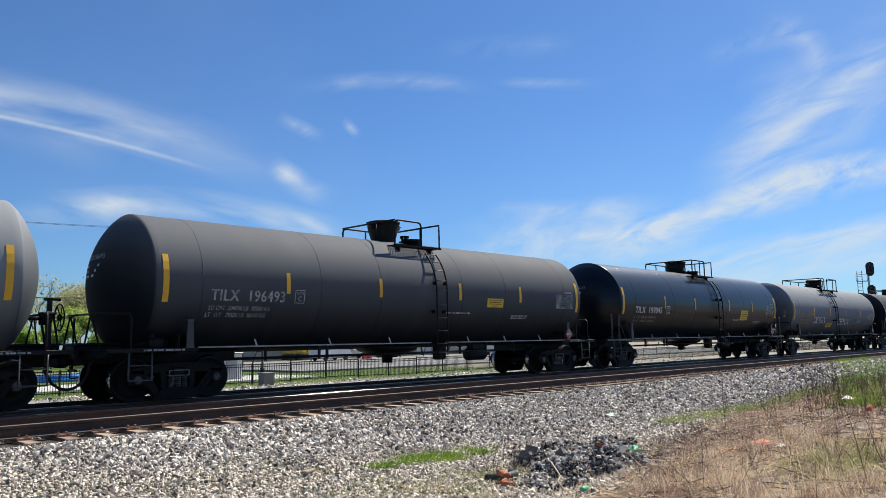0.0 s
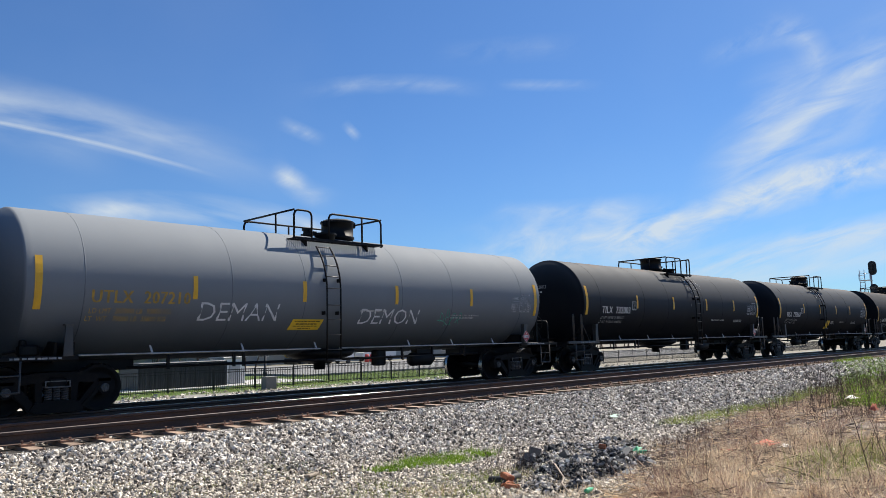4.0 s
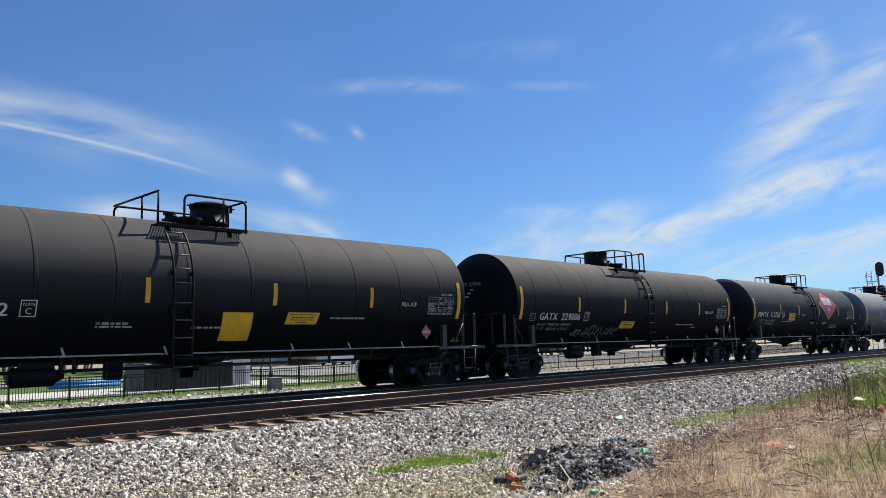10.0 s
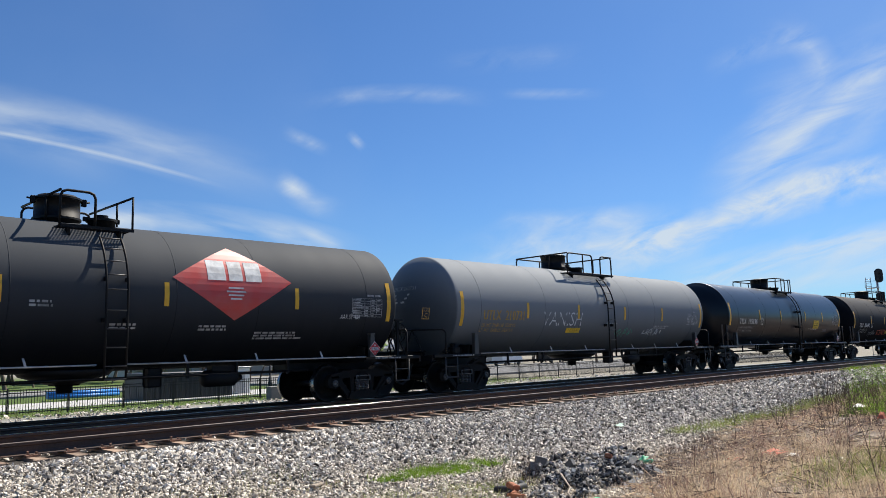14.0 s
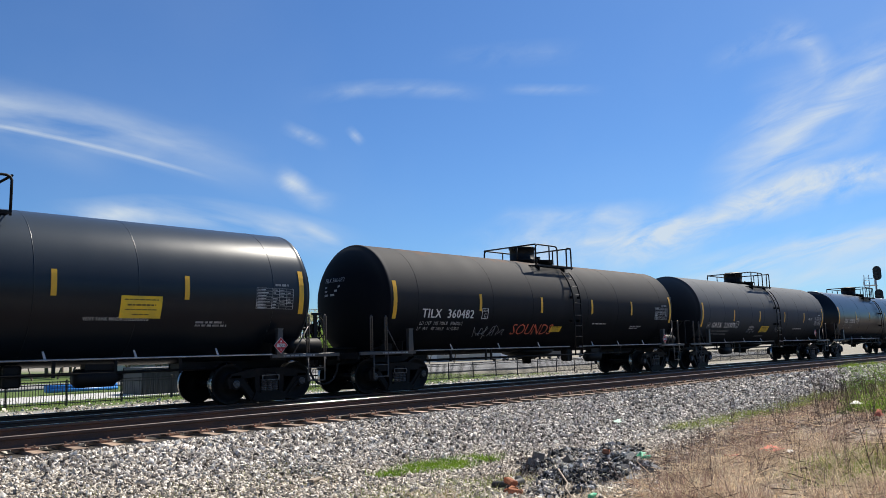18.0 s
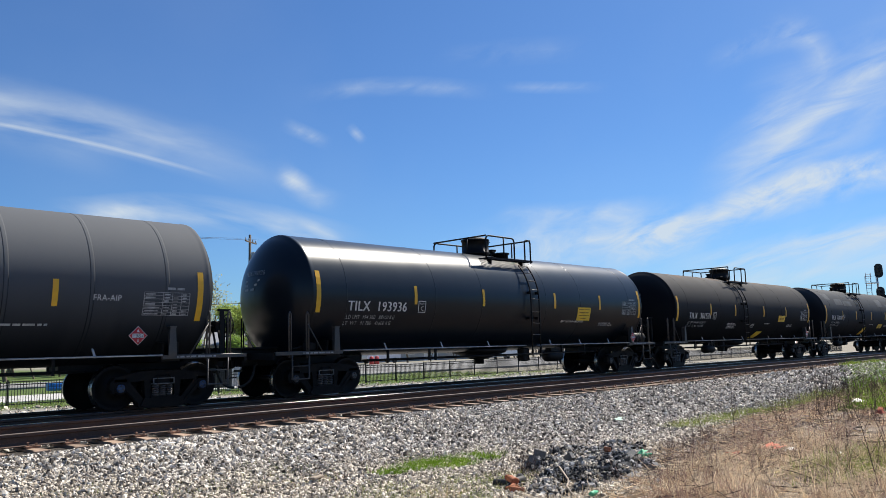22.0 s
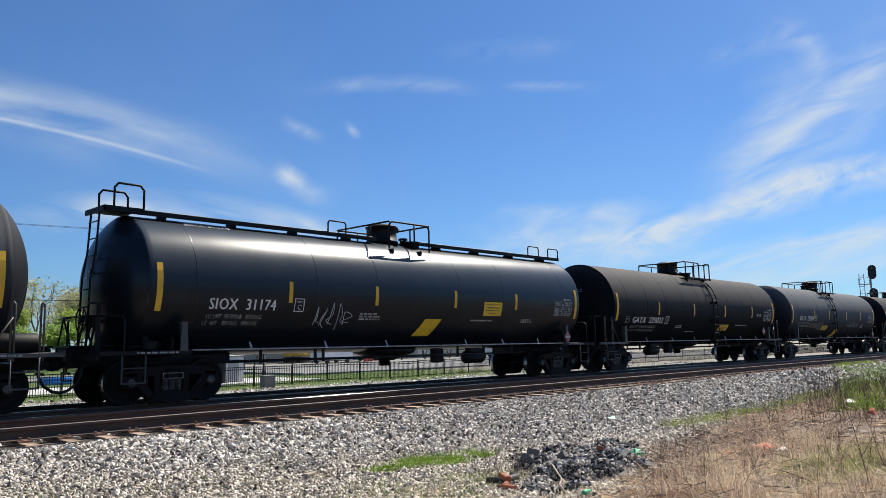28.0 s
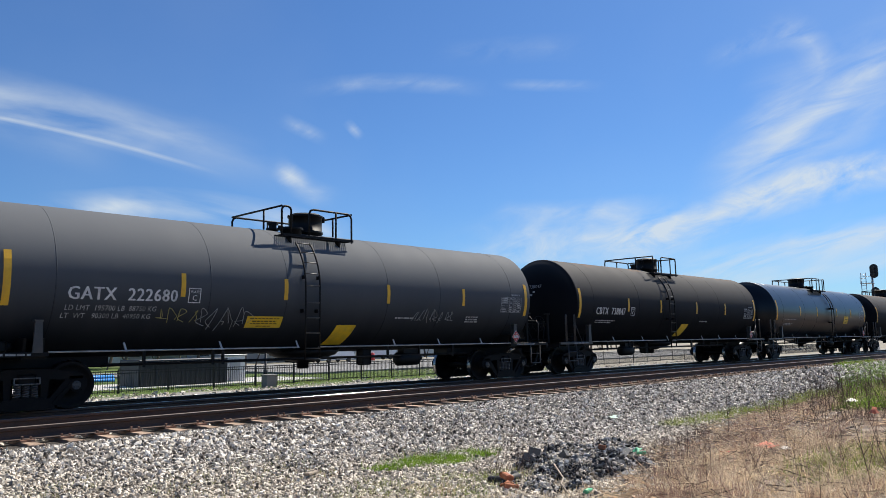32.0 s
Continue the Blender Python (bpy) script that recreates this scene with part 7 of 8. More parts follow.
def ballast():
    foot = lambda x: float(np.interp(x, (0, 4.5, 6.6, 8.3, 9.6, 10.8, 14, 17.5, 24, 45, 80), (12.8, 9.5, 8.9, 8.7, 8.2, 7.1, 7.0, 7.8, 8.3, 9.0, 9.8)))

    def edge(x, y):
        e = foot(x) + 0.5 * noise.noise((x * 0.6, 0.0, 5.0)) + 0.25 * noise.noise((x * 2.0, 1.0, 5.0))
        return 1.0 if y > e + 0.5 else max(0.05, (y - e + 0.5)) if y > e - 0.5 else 0.03
    bands = [(1.5, 9, 25000, 0.92), (9, 16, 29000, 0.80), (16, 26, 23000, 0.90), (26, 45, 12000, 1.4), (45, 80, 5000, 2.2)]
    for x0, x1, n, big in bands:
        xy = spread(n, x0, x1, 6.3, 11.28, edge)
        s = np.minimum(np.random.lognormal(-3.58, 0.30, n), 0.05) * big
        # the lower edge of the bed is crushed smaller
        s *= np.array([(0.65 if y > 10.95 else 1.0) * (0.72 + 0.28 * min(1.0, max(0.0, (y - foot(x)) / 1.2))) for x, y in xy])
        ob = many("ballast", STONES, STONE_F, on_ground(xy, 0.0) + np.array([0, 0, 1]) * (s * np.random.uniform(-0.4, 1.3, n) * np.array([0.3 if y > 10.95 else 1.0 for x, y in xy]))[:, None], turns(n), s[:, None] * np.random.uniform(0.45, 1.4, (n, 3)), BALLAST)
        tagged(ob, "coarse grey crushed-stone ballast beside the empty track", "ballast", kind="stuff")
    # between the rails and the two tracks
    n = 9000
    xy = spread(n, 0, 45, 11.95, 16.0, None, 0.6)
    s = np.random.lognormal(-3.45, 0.3, n) * 1.15
    tagged(many("ballast", STONES, STONE_F, on_ground(xy) + np.array([0, 0, 1]) * (s * 0.2)[:, None], turns(n), s[:, None] * np.random.uniform(0.7, 1.2, (n, 3)), BALLAST), "coarse grey ballast between the tracks", "ballast", kind="stuff")
    n = 50000
    xy = spread(n, 2.2, 17, 4.2, 10.8, lambda x, y: ((0.9 if y < foot(x) + 0.35 else 0.0) if x < 9.2 else max(0.06, 1.0 - abs(y - foot(x)) / 0.9)) * (1.0 if noise.noise((x * 0.7, y * 0.7, 2.0)) > -0.25 else 0.4))
    s = np.minimum(np.random.lognormal(-4.0, 0.42, n), 0.03)
    tagged(many("gravel", STONES, STONE_F, on_ground(xy) + np.array([0, 0, 1]) * (s * 0.3)[:, None], turns(n), s[:, None] * np.random.uniform(0.7, 1.2, (n, 3)), FINES), "pale fine gravel at the foot of the ballast", "gravel", kind="stuff")
    n = 20000
    xy = spread(n, 6.6, 15, 4.9, 8.4, lambda x, y: 1.0 if y > bank_edge(x) - 0.2 else 0.12)
    s = np.minimum(np.random.lognormal(-4.05, 0.45, n), 0.035)
    tagged(many("gravel", STONES, STONE_F, on_ground(xy) + np.array([0, 0, 1]) * (s * 0.3)[:, None], turns(n), s[:, None] * np.random.uniform(0.6, 1.3, (n, 3)), FINES), "brownish gravel round the asphalt heap", "gravel", kind="stuff")
    n = 12000
    xy = spread(n, 2, 70, 19.5, 35, lambda x, y: 1.0 if noise.noise((x * 0.5, y * 0.5, 90.0)) > -0.15 else 0.3, 0.5)
    s = np.random.lognormal(-3.1, 0.4, n)
    tagged(many("gravel", STONES, STONE_F, on_ground(xy), turns(n), s[:, None] * np.random.uniform(0.7, 1.2, (n, 3)), FINES), "pale gravel strip before the fence", "gravel", kind="stuff")


def heap(x, y):
    """The height of the broken asphalt heap over the ground."""
    d = ((x - 8.95) / 1.85) ** 2 + ((y - 6.05 - 0.35 * (x - 8.95)) / 0.95) ** 2
    d += 1.3 * noise.noise((x * 1.5, y * 1.5, 12.0)) + 0.9 * noise.noise((x * 3.6, y * 3.6, 2.0))
    return 0.15 * max(0.0, min(1.0, 1 - d)) ** 0.8


def rubble():
    n = 8500
    xy = spread(n, 6.6, 11.4, 4.5, 8.2, lambda x, y: heap(x, y) / 0.15 + 0.06 * (heap(x, y) == 0))
    s = np.minimum(np.random.lognormal(-4.1, 0.5, n), 0.05)
    p = on_ground(xy)
    p[:, 2] += np.array([heap(x, y) for x, y in xy]) * np.random.uniform(0.55, 1.05, n)
    tagged(many("asphalt_rubble", STONES, STONE_F, p, turns(n), s[:, None] * np.random.uniform(0.6, 1.2, (n, 3)), RUBBLE), "heap of broken black asphalt lumps on the ground", "rubble", kind="stuff")
    n = 2600
    xy = spread(n, 6.8, 11.2, 4.7, 8.0, lambda x, y: 1.0 if heap(x, y) > 0 and noise.noise((x * 2.5, y * 2.5, 70.0)) > 0.05 else 0.03)
    s = np.minimum(np.random.lognormal(-4.1, 0.45, n), 0.04)
    p = on_ground(xy)
    p[:, 2] += np.array([heap(x, y) for x, y in xy]) * np.random.uniform(0.8, 1.15, n)
    tagged(many("gravel", STONES, STONE_F, p, turns(n), s[:, None] * np.random.uniform(0.6, 1.2, (n, 3)), FINES), "pale gravel spilled over the asphalt heap", "gravel", kind="stuff")
    q = random.Random(4)
    for x, y, w, d, t, a, rx, ry in ((9.5, 7.3, 0.34, 0.26, 0.16, 25, 12, 8), (8.38, 5.02, 0.42, 0.24, 0.04, 15, 14, -8), (8.95, 5.0, 0.26, 0.22, 0.10, 40, 30, -18), (8.85, 5.45, 0.22, 0.16, 0.06, 70, -35, 12), (8.25, 6.45, 0.20, 0.16, 0.09, 30, 24, 22), (9.4, 5.65, 0.3, 0.12, 0.06, 10, 30, -20), (8.6, 6.1, 0.2, 0.16, 0.08, 50, -20, 25), (9.5, 5.3, 0.24, 0.16, 0.05, 120, 20, 10), (8.35, 5.75, 0.18, 0.14, 0.06, 80, 15, 30), (9.0, 6.9, 0.26, 0.2, 0.05, 40, 12, 8)):
        out = [(w * 0.5 * math.cos(k * 1.257 + 0.3) * q.uniform(0.6, 1.3), d * 0.5 * math.sin(k * 1.257 + 0.3) * q.uniform(0.6, 1.3)) for k in range(5)]
        s = Shape()
        s.plate(out, t, Matrix())
        tagged(part("asphalt_slab", s.mesh("asphalt_slab"), RUBBLE, None, "", pose(x, y, lay(x, y) + heap(x, y) + t * 0.3, rx, ry, a)), "broken slab of black asphalt on the rubble heap", "slab", "broken asphalt slabs")


def blades(name, spots, high, wide, lean, mat, label, category="grass"):
    """Grass: bent tapering blades, each of three short strips."""
    n = len(spots)
    h = np.random.lognormal(math.log(high), 0.35, n)
    a = np.random.uniform(0, 2 * np.pi, n)
    le = np.abs(np.random.normal(0, lean, n)) + 0.08
    w = np.random.uniform(0.6, 1.3, n) * wide
    base = on_ground(spots, 0.02)
    dx, dy = np.cos(a), np.sin(a)
    tw = np.random.uniform(0, 2 * np.pi, n)
    px, py = np.cos(tw), np.sin(tw)
    rows = []
    for u, k in ((0.0, 1.0), (0.4, 0.85), (0.75, 0.55), (1.0, 0.08)):
        out = h * le * u ** 1.7
        up = h * u * np.maximum(0.15, 1 - 0.45 * le * u)
        c = base + np.stack([dx * out, dy * out, up], 1)
        side = np.stack([px * w * k, py * w * k, 0 * w], 1)
        rows += [c - side, c + side]
    v = np.stack(rows, 1).reshape(-1, 3)
    f = np.array([[0, 1, 3, 2], [2, 3, 5, 4], [4, 5, 7, 6]])
    faces = (f[None] + (np.arange(n) * 8)[:, None, None]).reshape(-1, 4)
    me = bpy.data.meshes.new(name)
    me.vertices.add(len(v))
    me.vertices.foreach_set("co", v.astype(np.float32).ravel())
    me.loops.add(faces.size)
    me.loops.foreach_set("vertex_index", faces.astype(np.int32).ravel())
    me.polygons.add(len(faces))
    me.polygons.foreach_set("loop_start", np.arange(0, faces.size, 4, dtype=np.int32))
    me.polygons.foreach_set("loop_total", np.full(len(faces), 4, dtype=np.int32))
    me.update(calc_edges=True)
    return tagged(part(name, me, mat), label, category, kind="stuff")


STRAW = leafy("dry_straw_grass", (0.80, 0.68, 0.49), (0.54, 0.41, 0.275))
BROWN_WEED = leafy("dead_brown_weeds", (0.44, 0.295, 0.23), (0.22, 0.14, 0.11), 0.25)
FRESH = leafy("fresh_green_grass", (0.24, 0.37, 0.035), (0.12, 0.21, 0.025), 0.4)
DULL_GREEN = leafy("dull_green_grass", (0.31, 0.37, 0.10), (0.24, 0.25, 0.08), 0.4)
DARK_WEED = leafy("dark_rotted_weeds", (0.17, 0.115, 0.095), (0.08, 0.052, 0.045), 0.15)
VERGE = leafy("spring_verge_grass", (0.19, 0.30, 0.06), (0.28, 0.28, 0.12), 0.35)
TWIG = material("dark_weed_stalk", (0.12, 0.078, 0.06), 0.85, 0.0, 0.25, 8, 60, 0.2, second=(0.05, 0.035, 0.03))


def weeds():
    clump = lambda x, y, z: noise.noise((x * 1.1, y * 1.1, z))
    dry = lambda x, y: (1.0 if y < bank_edge(x) + 0.5 * clump(x, y, 33.0) and x > 7.6 - 0.5 * (6 - y) else 0.0) * (1.0 if clump(x * 1.7, y * 1.7, 1.0) > -0.08 else 0.07)
    heap_free = lambda x, y: heap(x, y) < 0.03
    blades("dry_grass", spread(30000, 6.2, 30, 1.8, 8.2, lambda x, y: dry(x, y) * heap_free(x, y) * (1.0 if clump(x * 3, y * 3, 20.0) > -0.05 else 0.12), 0.7), 0.12, 0.0040, 1.4, STRAW, "flattened dry straw-coloured grass")
    blades("dry_weeds", spread(30000, 7.0, 34, 1.8, 8.4, lambda x, y: dry(x, y) * heap_free(x, y) * (1.0 if clump(x * 2, y * 2, 4.0) > 0.08 else 0.10), 0.5), 0.20, 0.0026, 1.1, BROWN_WEED, "tangle of dead brown weeds", "weeds")
    patch = lambda cx, cy, rx, ry: (lambda x, y: max(0.0, 1 - ((x - cx) / rx) ** 2 - ((y - cy) / ry) ** 2) * max(0.0, 0.6 + clump(x * 2, y * 2, 6.0)))
    blades("green_grass", spread(11000, 6.6, 10, 7.2, 8.9, lambda x, y: max(0.0, 0.35 + clump(x * 3, y * 3, 50.0)) * max(0.0, 1 - ((x - 8.15) / 1.35) ** 2 - ((y - 8.0 + 0.10 * (x - 8.15)) / 0.42) ** 2), 0), 0.075, 0.0036, 0.6, FRESH, "patch of short fresh green grass at the ballast's foot")
    blades("green_grass", spread(6000, 5.2, 8.2, 5.4, 7.9, patch(6.7, 6.6, 1.6, 1.2), 0), 0.06, 0.003, 0.6, DULL_GREEN, "thin dull green grass among the gravel")
    blades("green_grass", spread(3600, 2.6, 6.6, 6.6, 9.4, lambda x, y: max(0.0, 0.2 + clump(x, y, 9.0)), 0), 0.06, 0.003, 0.6, DULL_GREEN, "thin dull green grass among the gravel")
    blades("green_grass", spread(14000, 14.0, 27, 6.4, 9.6, lambda x, y: max(0.0, 1 - abs(y - 7.45 - 0.06 * (x - 17)) / 0.65) * max(0.05, 0.4 + clump(x, y, 3.0)), 0.2), 0.085, 0.004, 0.6, DULL_GREEN, "yellowish green grass along the ballast's edge")
    blades("tall_grass", spread(16000, 16.8, 42, 3.0, 12, lambda x, y: (1.0 if abs(y - 0.268 * x) < 0.036 * x + 0.5 * clump(x, y, 2.0) else 0.0) * max(0.1, 0.5 + clump(x, y, 8.0)), 0.3), 0.15, 0.0055, 0.6, FRESH, "stand of tall fresh green grass on the bank")
    blades("green_grass", spread(3600, 8.6, 13.5, 2.0, 4.4, patch(10.6, 3.2, 1.9, 0.7), 0), 0.13, 0.0036, 0.6, DULL_GREEN, "dull green grass tuft among dry weeds")
    blades("dry_grass", spread(7000, 5.6, 11.5, 3.6, 6.9, lambda x, y: max(0.0, 0.25 + clump(x * 1.6, y * 1.6, 14.0)) * (heap(x, y) < 0.05), 0), 0.10, 0.0028, 1.0, STRAW, "flattened dry straw-coloured grass")
    blades("dry_grass", spread(9000, 7.4, 13, 2.0, 4.8, lambda x, y: 1.0 if clump(x * 1.5, y * 1.5, 40.0) > 0.0 else 0.08, 0.3), 0.19, 0.0030, 0.9, STRAW, "leaning clumps of pale dry grass")
    blades("dead_weed_mat", spread(7000, 8.2, 13.5, 4.2, 6.6, lambda x, y: (1.0 if abs(y - bank_edge(x) + 0.1) < 0.55 + 0.3 * clump(x * 2, y * 2, 61.0) else 0.0) * max(0.0, 0.35 + clump(x * 2.2, y * 2.2, 60.0)), 0), 0.12, 0.0028, 1.6, DARK_WEED, "flattened mat of dark brown dead weeds", "weeds")
    blades("green_grass", spread(3000, 6.6, 8.6, 5.5, 7.2, patch(7.5, 6.35, 0.9, 0.8), 0), 0.06, 0.0036, 0.6, DULL_GREEN, "thin green grass between the gravel and the asphalt heap")
    # rough strip before the fence
    blades("verge_grass", spread(4500, 2, 48, 31.0, 36.4, lambda x, y: max(0.0, (y - 31.5) / 5.0) ** 2 * (1.0 if noise.noise((x * 0.8, y * 0.8, 80.0)) > 0.0 else 0.10), 0.5), 0.12, 0.014, 0.6, VERGE, "rough green verge along the fence")
    blades("lawn_grass", spread(9000, 8, 46, 36.4, 48, None, 0.3), 0.12, 0.022, 0.6, VERGE, "green lawn beyond the fence")
    # upright dead stalks with side twigs
    q = random.Random(12)

    def stalk(x, y, h, lean, turn, twigs, r=0.004):
        s = Shape()
        pts = []
        for k in range(6):
            u = k / 5
            pts.append((lean * u * math.cos(turn) + q.uniform(-0.012, 0.012), lean * u * math.sin(turn) + q.uniform(-0.012, 0.012), h * u))
        for i in range(5):
            s.tube(pts[i:i + 2], r * (1 - 0.13 * i), 5, caps=False)
        for k in range(twigs):
            u = q.uniform(0.3, 0.98)
            i = min(4, int(u * 5))
            p = Vector(pts[i]).lerp(Vector(pts[i + 1]), u * 5 - i)
            w, ln = q.uniform(0, 6.28), q.uniform(0.06, 0.22) * h * (1.2 - u)
            e = p + Vector((math.cos(w) * ln * 0.6, math.sin(w) * ln * 0.6, ln))
            s.tube([p, p.lerp(e, 0.5) + Vector((0, 0, -0.01)), e], r * 0.5, 4, caps=False)
        return s.mesh("weed_stalk"), (x, y, lay(x, y) - 0.02)
    tall = [(12.9, 5.75, 1.18, 0.03, 0.0, 6, 0.006), (9.3, 2.58, 1.12, 0.25, 2.3, 7, 0.0055), (9.9, 8.05, 0.42, 0.1, 1.0, 12, 0.004), (7.25, 6.2, 0.5, 0.12, 2.0, 10, 0.004), (10.15, 2.6, 0.75, 0.3, 2.6, 5, 0.005), (6.3, 8.0, 0.35, 0.05, 0, 5, 0.003)]
    for x, y, h, lean, turn, tw, r in tall:
        me, at = stalk(x, y, h, lean, turn, tw, r)
        tagged(part("weed_stalk", me, TWIG, None, "", pose(*at)), "tall dead brown weed stalk with thin twigs", "weed", "dead weed stalks")
    thicket = []
    for k in range(420):
        x = q.uniform(14.5, 30)
        if k % 3:
            y = x * q.uniform(0.25, 0.345)
        else:
            y = q.uniform(3.5, bank_edge(x))
        me, at = stalk(x, y, q.uniform(0.2, 0.7), q.uniform(0.02, 0.25), q.uniform(0, 6.28), q.randint(5, 10), q.uniform(0.003, 0.0055))
        thicket.append((me, at))
    s = Shape()
    for me, at in thicket:
        s.add([(p.co.x + at[0], p.co.y + at[1], p.co.z + at[2]) for p in me.vertices], [list(p.vertices) for p in me.polygons], 0, True)
        bpy.data.meshes.remove(me)
    tagged(part("weed_thicket", s.mesh("weed_thicket"), TWIG), "thicket of dead brown weed stalks further along the bank", "weeds", kind="stuff")
    for k in range(24):
        me, at = stalk(q.uniform(7.4, 8.1), q.uniform(6.0, 6.6), q.uniform(0.25, 0.5), q.uniform(0.02, 0.2), q.uniform(0, 6.28), q.randint(8, 14), q.uniform(0.002, 0.003))
        tagged(part("weed_stalk", me, TWIG, None, "", pose(*at)), "dead brown weed stalk with thin twigs", "weed", "dead weed stalks")
    for k in range(260):
        x = q.uniform(7.5, 12) if k % 2 else q.uniform(10, 32)
        y = q.uniform(2.3, 5.0) if k % 2 else q.uniform(2.6, 6.8) * (0.75 + x / 60)
        if heap(x, y) > 0:
            continue
        me, at = stalk(x, y, q.uniform(0.18, 0.7), q.uniform(0.02, 0.45), q.uniform(0, 6.28), q.randint(3, 9), q.uniform(0.0018, 0.0036))
        tagged(part("weed_stalk", me, TWIG if q.random() < 0.5 else BROWN_WEED if q.random() < 0.5 else STRAW, None, "", pose(*at)), "dead brown weed stalk with thin twigs", "weed", "dead weed stalks")


ORANGE = material("faded_orange_plastic", (0.50, 0.13, 0.075), 0.9, 0.0, 0.2, 6, 40, 0.2, second=(0.5, 0.2, 0.13))
GLASS_GREEN = material("green_bottle_plastic", (0.04, 0.36, 0.16), 0.5, 0.0, 0.2, 6, 40, 0.0, second=(0.10, 0.42, 0.24))
BAG_WHITE = material("white_plastic_bag", (0.86, 0.82, 0.75), 0.9, 0.0, 0.08, 8, 40, 0.2)
BRICK = material("broken_orange_brick", (0.42, 0.15, 0.07), 0.85, 0.0, 0.25, 8, 60, 0.4, second=(0.30, 0.12, 0.06))
DEADWOOD = material("bleached_dead_wood", (0.34, 0.28, 0.21), 0.8, 0.0, 0.25, 4, 50, 0.3, second=(0.22, 0.18, 0.14), streaks=(0.4, 4, 4))


def crumpled(s, w, d, h, seed, n=9):
    """A crumpled sheet or bag lying in folds."""
    q = random.Random(seed)
    v = []
    for j in range(n + 1):
        for i in range(n + 1):
            x, y = i / n - 0.5, j / n - 0.5
            e = max(0.0, 1 - 2 * max(abs(x), abs(y)))
            v.append((w * x + q.uniform(-0.25, 0.25) * w / n, d * y + q.uniform(-0.25, 0.25) * d / n, h * (0.15 + 1.1 * e) * q.uniform(0.4, 1.2)))
    f = [[j * (n + 1) + i, j * (n + 1) + i + 1, (j + 1) * (n + 1) + i + 1, (j + 1) * (n + 1) + i] for j in range(n) for i in range(n)]
    m = (n + 1) ** 2
    v += [(x, y, z - 0.006) for x, y, z in v]
    f += [[k + m for k in q_[::-1]] for q_ in f]
    return s.add(v, f, 0, True)


def bottle(s):
    return s.lathe([(-0.09, 0.0), (-0.09, 0.024), (-0.08, 0.027), (0.02, 0.027), (0.05, 0.02), (0.07, 0.011), (0.095, 0.011), (0.10, 0.0)], "x", sides=14)


def lying_stalks():
    """Broken straws and thin dead stems lying crossed over one another."""
    for n, mat, wide, label, zone in ((1900, STRAW, 0.0055, "loose pale straws lying crossed on the ground", lambda x, y: 1.0), (900, TWIG, 0.0045, "dark dead stems lying tangled on the ground", lambda x, y: 1.0 if noise.noise((x * 0.9, y * 0.9, 31.0)) > -0.05 else 0.1)):
        xy = spread(n, 6.8, 22, 2.0, 7.2, lambda x, y: zone(x, y) * (1.0 if y < bank_edge(x) + 0.2 and heap(x, y) < 0.04 else 0.0), 0.6)
        v = np.array([(-1, -1, 0), (1, -1, 0.15), (1, 1, 0.15), (-1, 1, 0), (-1, 0, 1), (1, 0, 1.15)], float)
        f = [[0, 1, 5, 4], [3, 4, 5, 2], [0, 3, 2, 1]]
        size = np.stack([np.random.uniform(0.06, 0.26, n), np.full(n, wide), np.full(n, wide * 1.6)], 1)
        p = on_ground(xy) + np.array([0, 0, 1]) * np.random.uniform(0.01, 0.09, n)[:, None]
        tagged(many("dead_stalks", [v], f, p, turns(n, 0.78), size, mat), label, "dead stalks", kind="stuff")


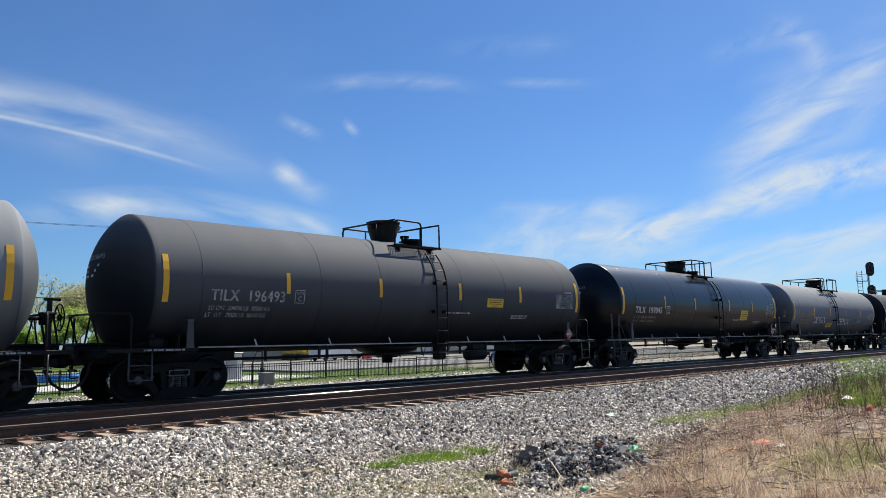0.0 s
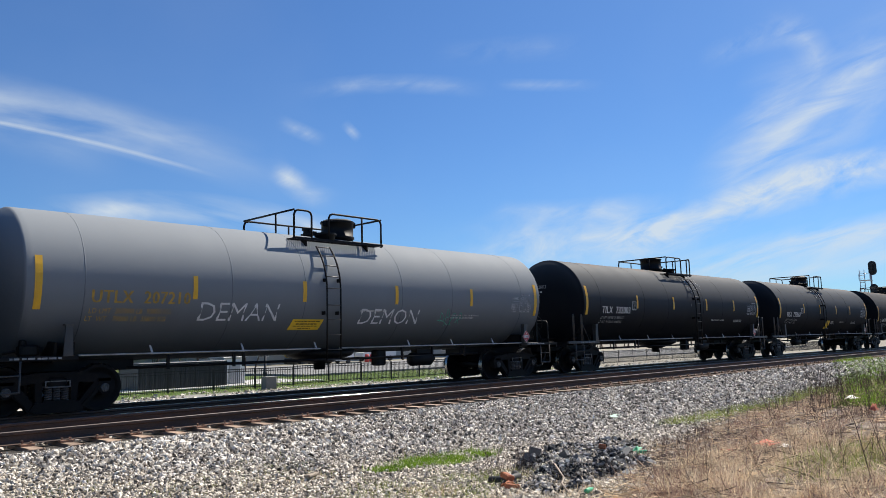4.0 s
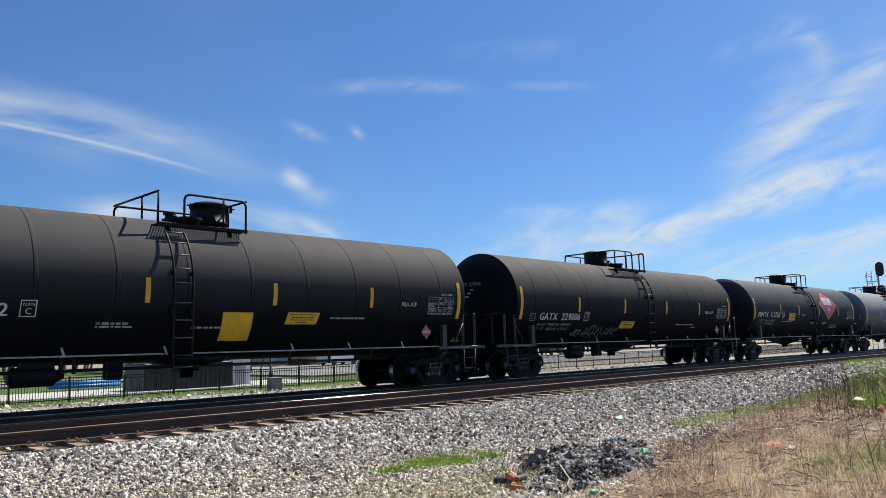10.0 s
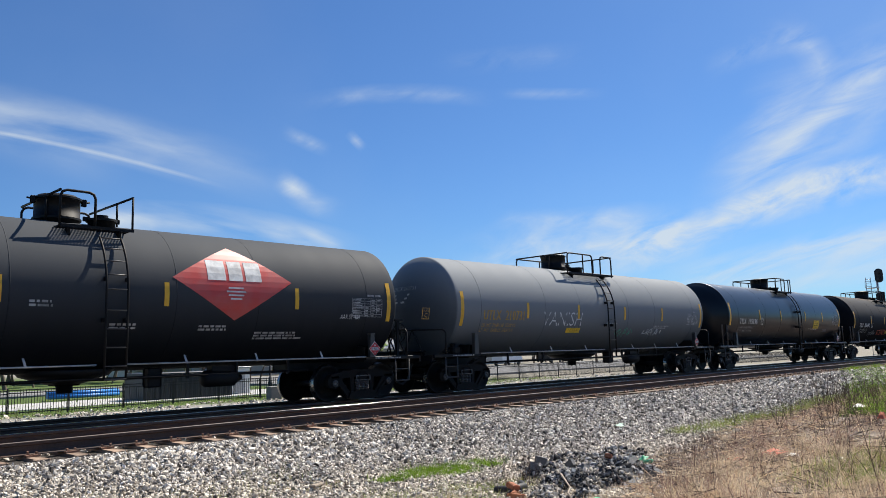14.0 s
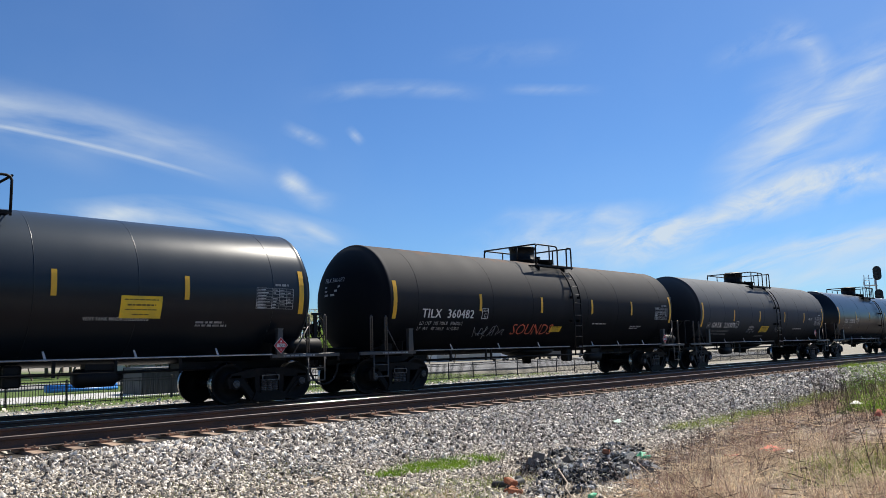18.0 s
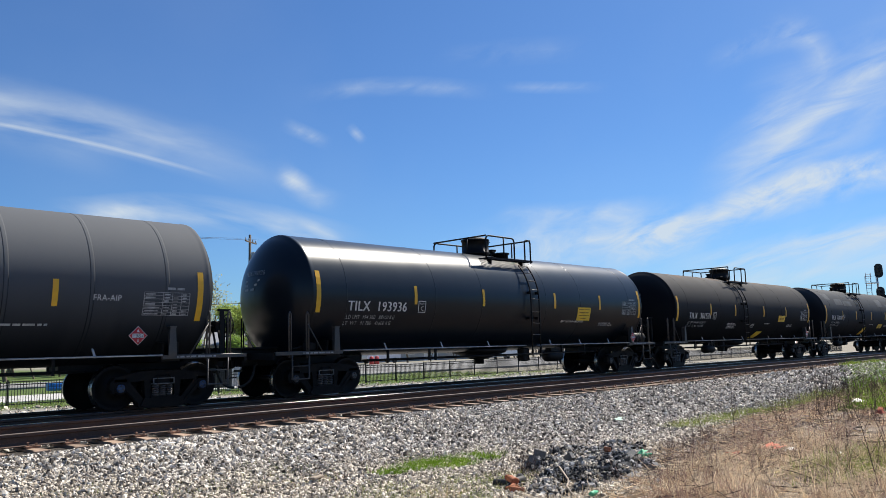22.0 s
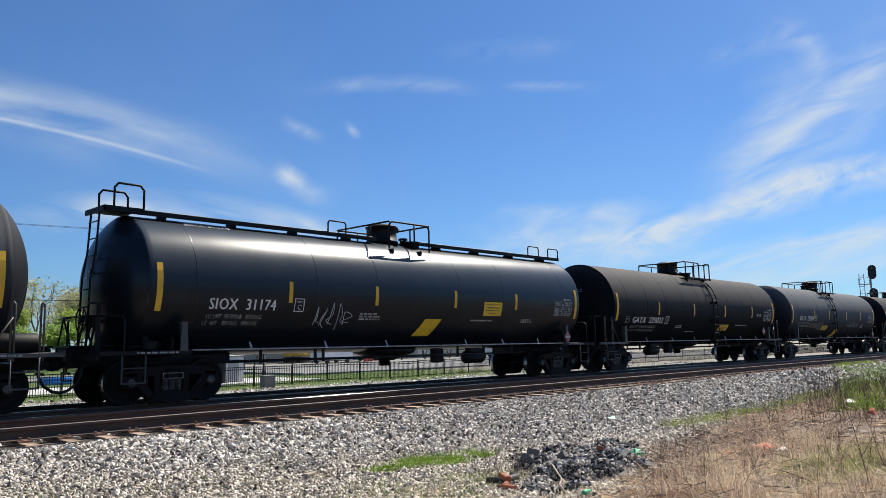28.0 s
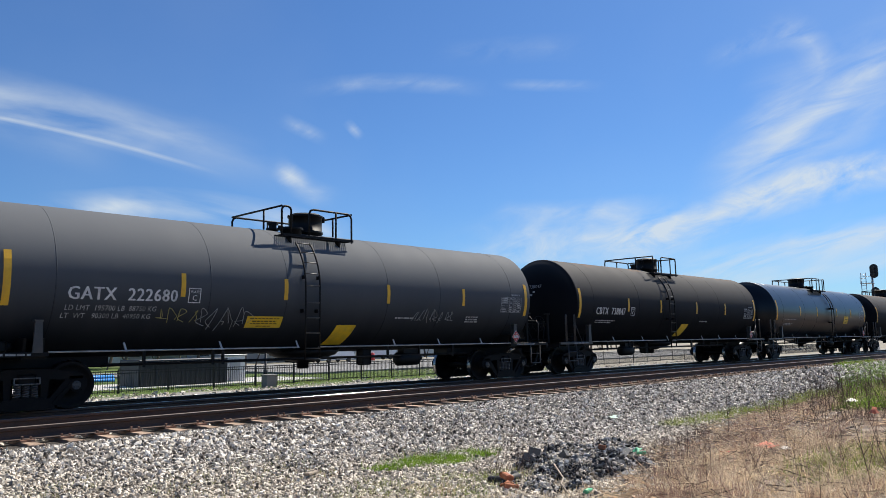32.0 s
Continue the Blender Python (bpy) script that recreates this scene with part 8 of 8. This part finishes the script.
def litter():
    def drop(name, mesh, mat, x, y, label, category, dz=0.0, rx=0, ry=0, rz=0):
        return tagged(part(name, mesh, mat, None, "", pose(x, y, lay(x, y) + heap(x, y) * 0.9 + dz, rx, ry, rz)), label, category)
    drop("plastic_mesh", kept("sheet_a", lambda s: crumpled(s, 0.46, 0.28, 0.06, 1)), ORANGE, 11.6, 4.62, "crumpled faded orange plastic netting among dry weeds", "plastic sheet", 0.05)
    drop("plastic_mesh", kept("sheet_b", lambda s: crumpled(s, 0.18, 0.22, 0.05, 2)), ORANGE, 10.69, 4.77, "torn orange plastic netting tangled in dead weeds", "plastic sheet", 0.04, 0, 20)
    drop("plastic_bag", kept("bag", lambda s: crumpled(s, 0.16, 0.15, 0.05, 3)), BAG_WHITE, 11.31, 4.24, "crumpled white plastic bag in the weeds", "plastic bag", 0.04)
    drop("plastic_bag", kept("bag_b", lambda s: crumpled(s, 0.26, 0.2, 0.06, 4)), BAG_WHITE, 17.6, 5.15, "white plastic bag caught in the green grass", "plastic bag", 0.12)
    drop("plastic_bag", kept("bag", lambda s: s), BAG_WHITE, 11.3, 3.6, "white plastic scrap among dry grass", "plastic bag", 0.02, 0, 0, 60)
    drop("bottle", kept("bottle", bottle), GLASS_GREEN, 9.66, 5.79, "green plastic bottle on the rubble heap", "bottle", 0.05, 0, -8, 20)
    drop("bottle", kept("bottle", bottle), GLASS_GREEN, 10.3, 5.95, "pale green plastic bottle on the rubble heap", "bottle", 0.06, 0, 10, 100)
    drop("bottle", kept("bottle", bottle), GLASS_GREEN, 7.14, 4.77, "green plastic bottle in the dry grass", "bottle", 0.05, 0, 0, 10)
    drop("plastic_sheet", kept("sheet_c", lambda s: crumpled(s, 0.15, 0.10, 0.04, 6)), GLASS_GREEN, 10.45, 6.09, "scrap of green plastic on the heap", "plastic sheet", 0.06, 0, -15)
    drop("plastic_sheet", kept("sheet_d", lambda s: crumpled(s, 0.55, 0.2, 0.04, 7)), leafy("pale_green_plastic", (0.45, 0.62, 0.50), (0.55, 0.66, 0.58), 0.2), 14.41, 8.91, "pale green plastic strip on the ballast", "plastic sheet", 0.03, 0, 0, 20)
    drop("traffic_cone_scrap", kept("sheet_e", lambda s: crumpled(s, 0.14, 0.14, 0.14, 8)), ORANGE, 15.3, 4.12, "scrap of bright orange plastic in the weeds", "plastic scrap", 0.10)
    drop("brick", kept("brick_a", lambda s: s.box(0, 0, 0, 0.21, 0.10, 0.065, bevel=0.008)), BRICK, 9.54, 6.11, "broken orange brick on the rubble", "brick", 0.05, 10, 14, 30)
    for x, y, a in ((7.08, 5.85, 10), (7.2, 5.95, 70), (7.02, 5.74, 140)):
        drop("brick", kept("brick_b", lambda s: s.box(0, 0, 0, 0.17, 0.11, 0.07, bevel=0.014)), BRICK, x, y, "broken orange brick lump in the dry grass", "brick", 0.04, 12, -9, a)
    drop("tyre_strip", kept("tyre_strip", lambda s: s.tube([(-0.2, 0.12, 0.03), (-0.17, -0.02, 0.04), (-0.05, -0.10, 0.05), (0.1, -0.08, 0.05), (0.2, 0.04, 0.06)], 0.05, 8)), RUBBER, 7.51, 6.2, "curved strip of black tyre rubber on the ground", "tyre strip")
    drop("log", kept("log", lambda s: s.tube([(-0.5, 0, 0.03), (-0.1, 0.04, 0.06), (0.3, -0.02, 0.05), (0.75, 0.05, 0.14)], 0.011, 7)), DEADWOOD, 7.3, 5.2, "bleached dead branch lying in the grass", "branch", 0.01, 0, 0, 40)
    drop("log", kept("log_b", lambda s: s.tube([(-0.35, 0, 0.03), (0.0, 0.03, 0.05), (0.4, -0.02, 0.04)], 0.009, 7)), DEADWOOD, 9.2, 5.1, "bleached dead stick beside the rubble", "branch", 0.01, 0, 0, -20)
    drop("plank", kept("plank", lambda s: s.box(0, 0, 0, 0.5, 0.09, 0.03, bevel=0.006)), DEADWOOD, 6.2, 8.42, "short weathered wooden plank on the gravel", "plank", 0.03, 0, 4, 35)
    drop("plank", kept("plank", lambda s: s), DEADWOOD, 10.92, 5.65, "weathered wooden plank by the rubble", "plank", 0.03, 0, 3, 80)


ballast()
rubble()
weeds()
lying_stalks()
litter()


# ---- movement ----
def motions():
    """The train rolls past at an even speed, and its wheels turn."""
    for car, x in TRAIN:
        walk(car, [(t, pose(x - SPEED * t, TRACK_Y, 0)) for t in (0, 8, 16, 24, 32)])
    turn = math.degrees(SPEED / 0.457)
    first = {}
    for car, x in TRAIN:
        for bogie in car.children:
            for w in bogie.children:
                if not w.name.startswith("wheelset"):
                    continue
                k = round(w.location.x, 2)
                if k in first:
                    w.rotation_mode = "QUATERNION"
                    w.animation_data_create()
                    w.animation_data.action = first[k].animation_data.action
                    w.animation_data.action_slot = first[k].animation_data.action_slot
                else:
                    first[k] = w
                    at = w.location.copy()
                    walk(w, [(t / 15, pose(at.x, at.y, at.z, 0, -turn * t / 15, 0)) for t in range(481)])


motions()
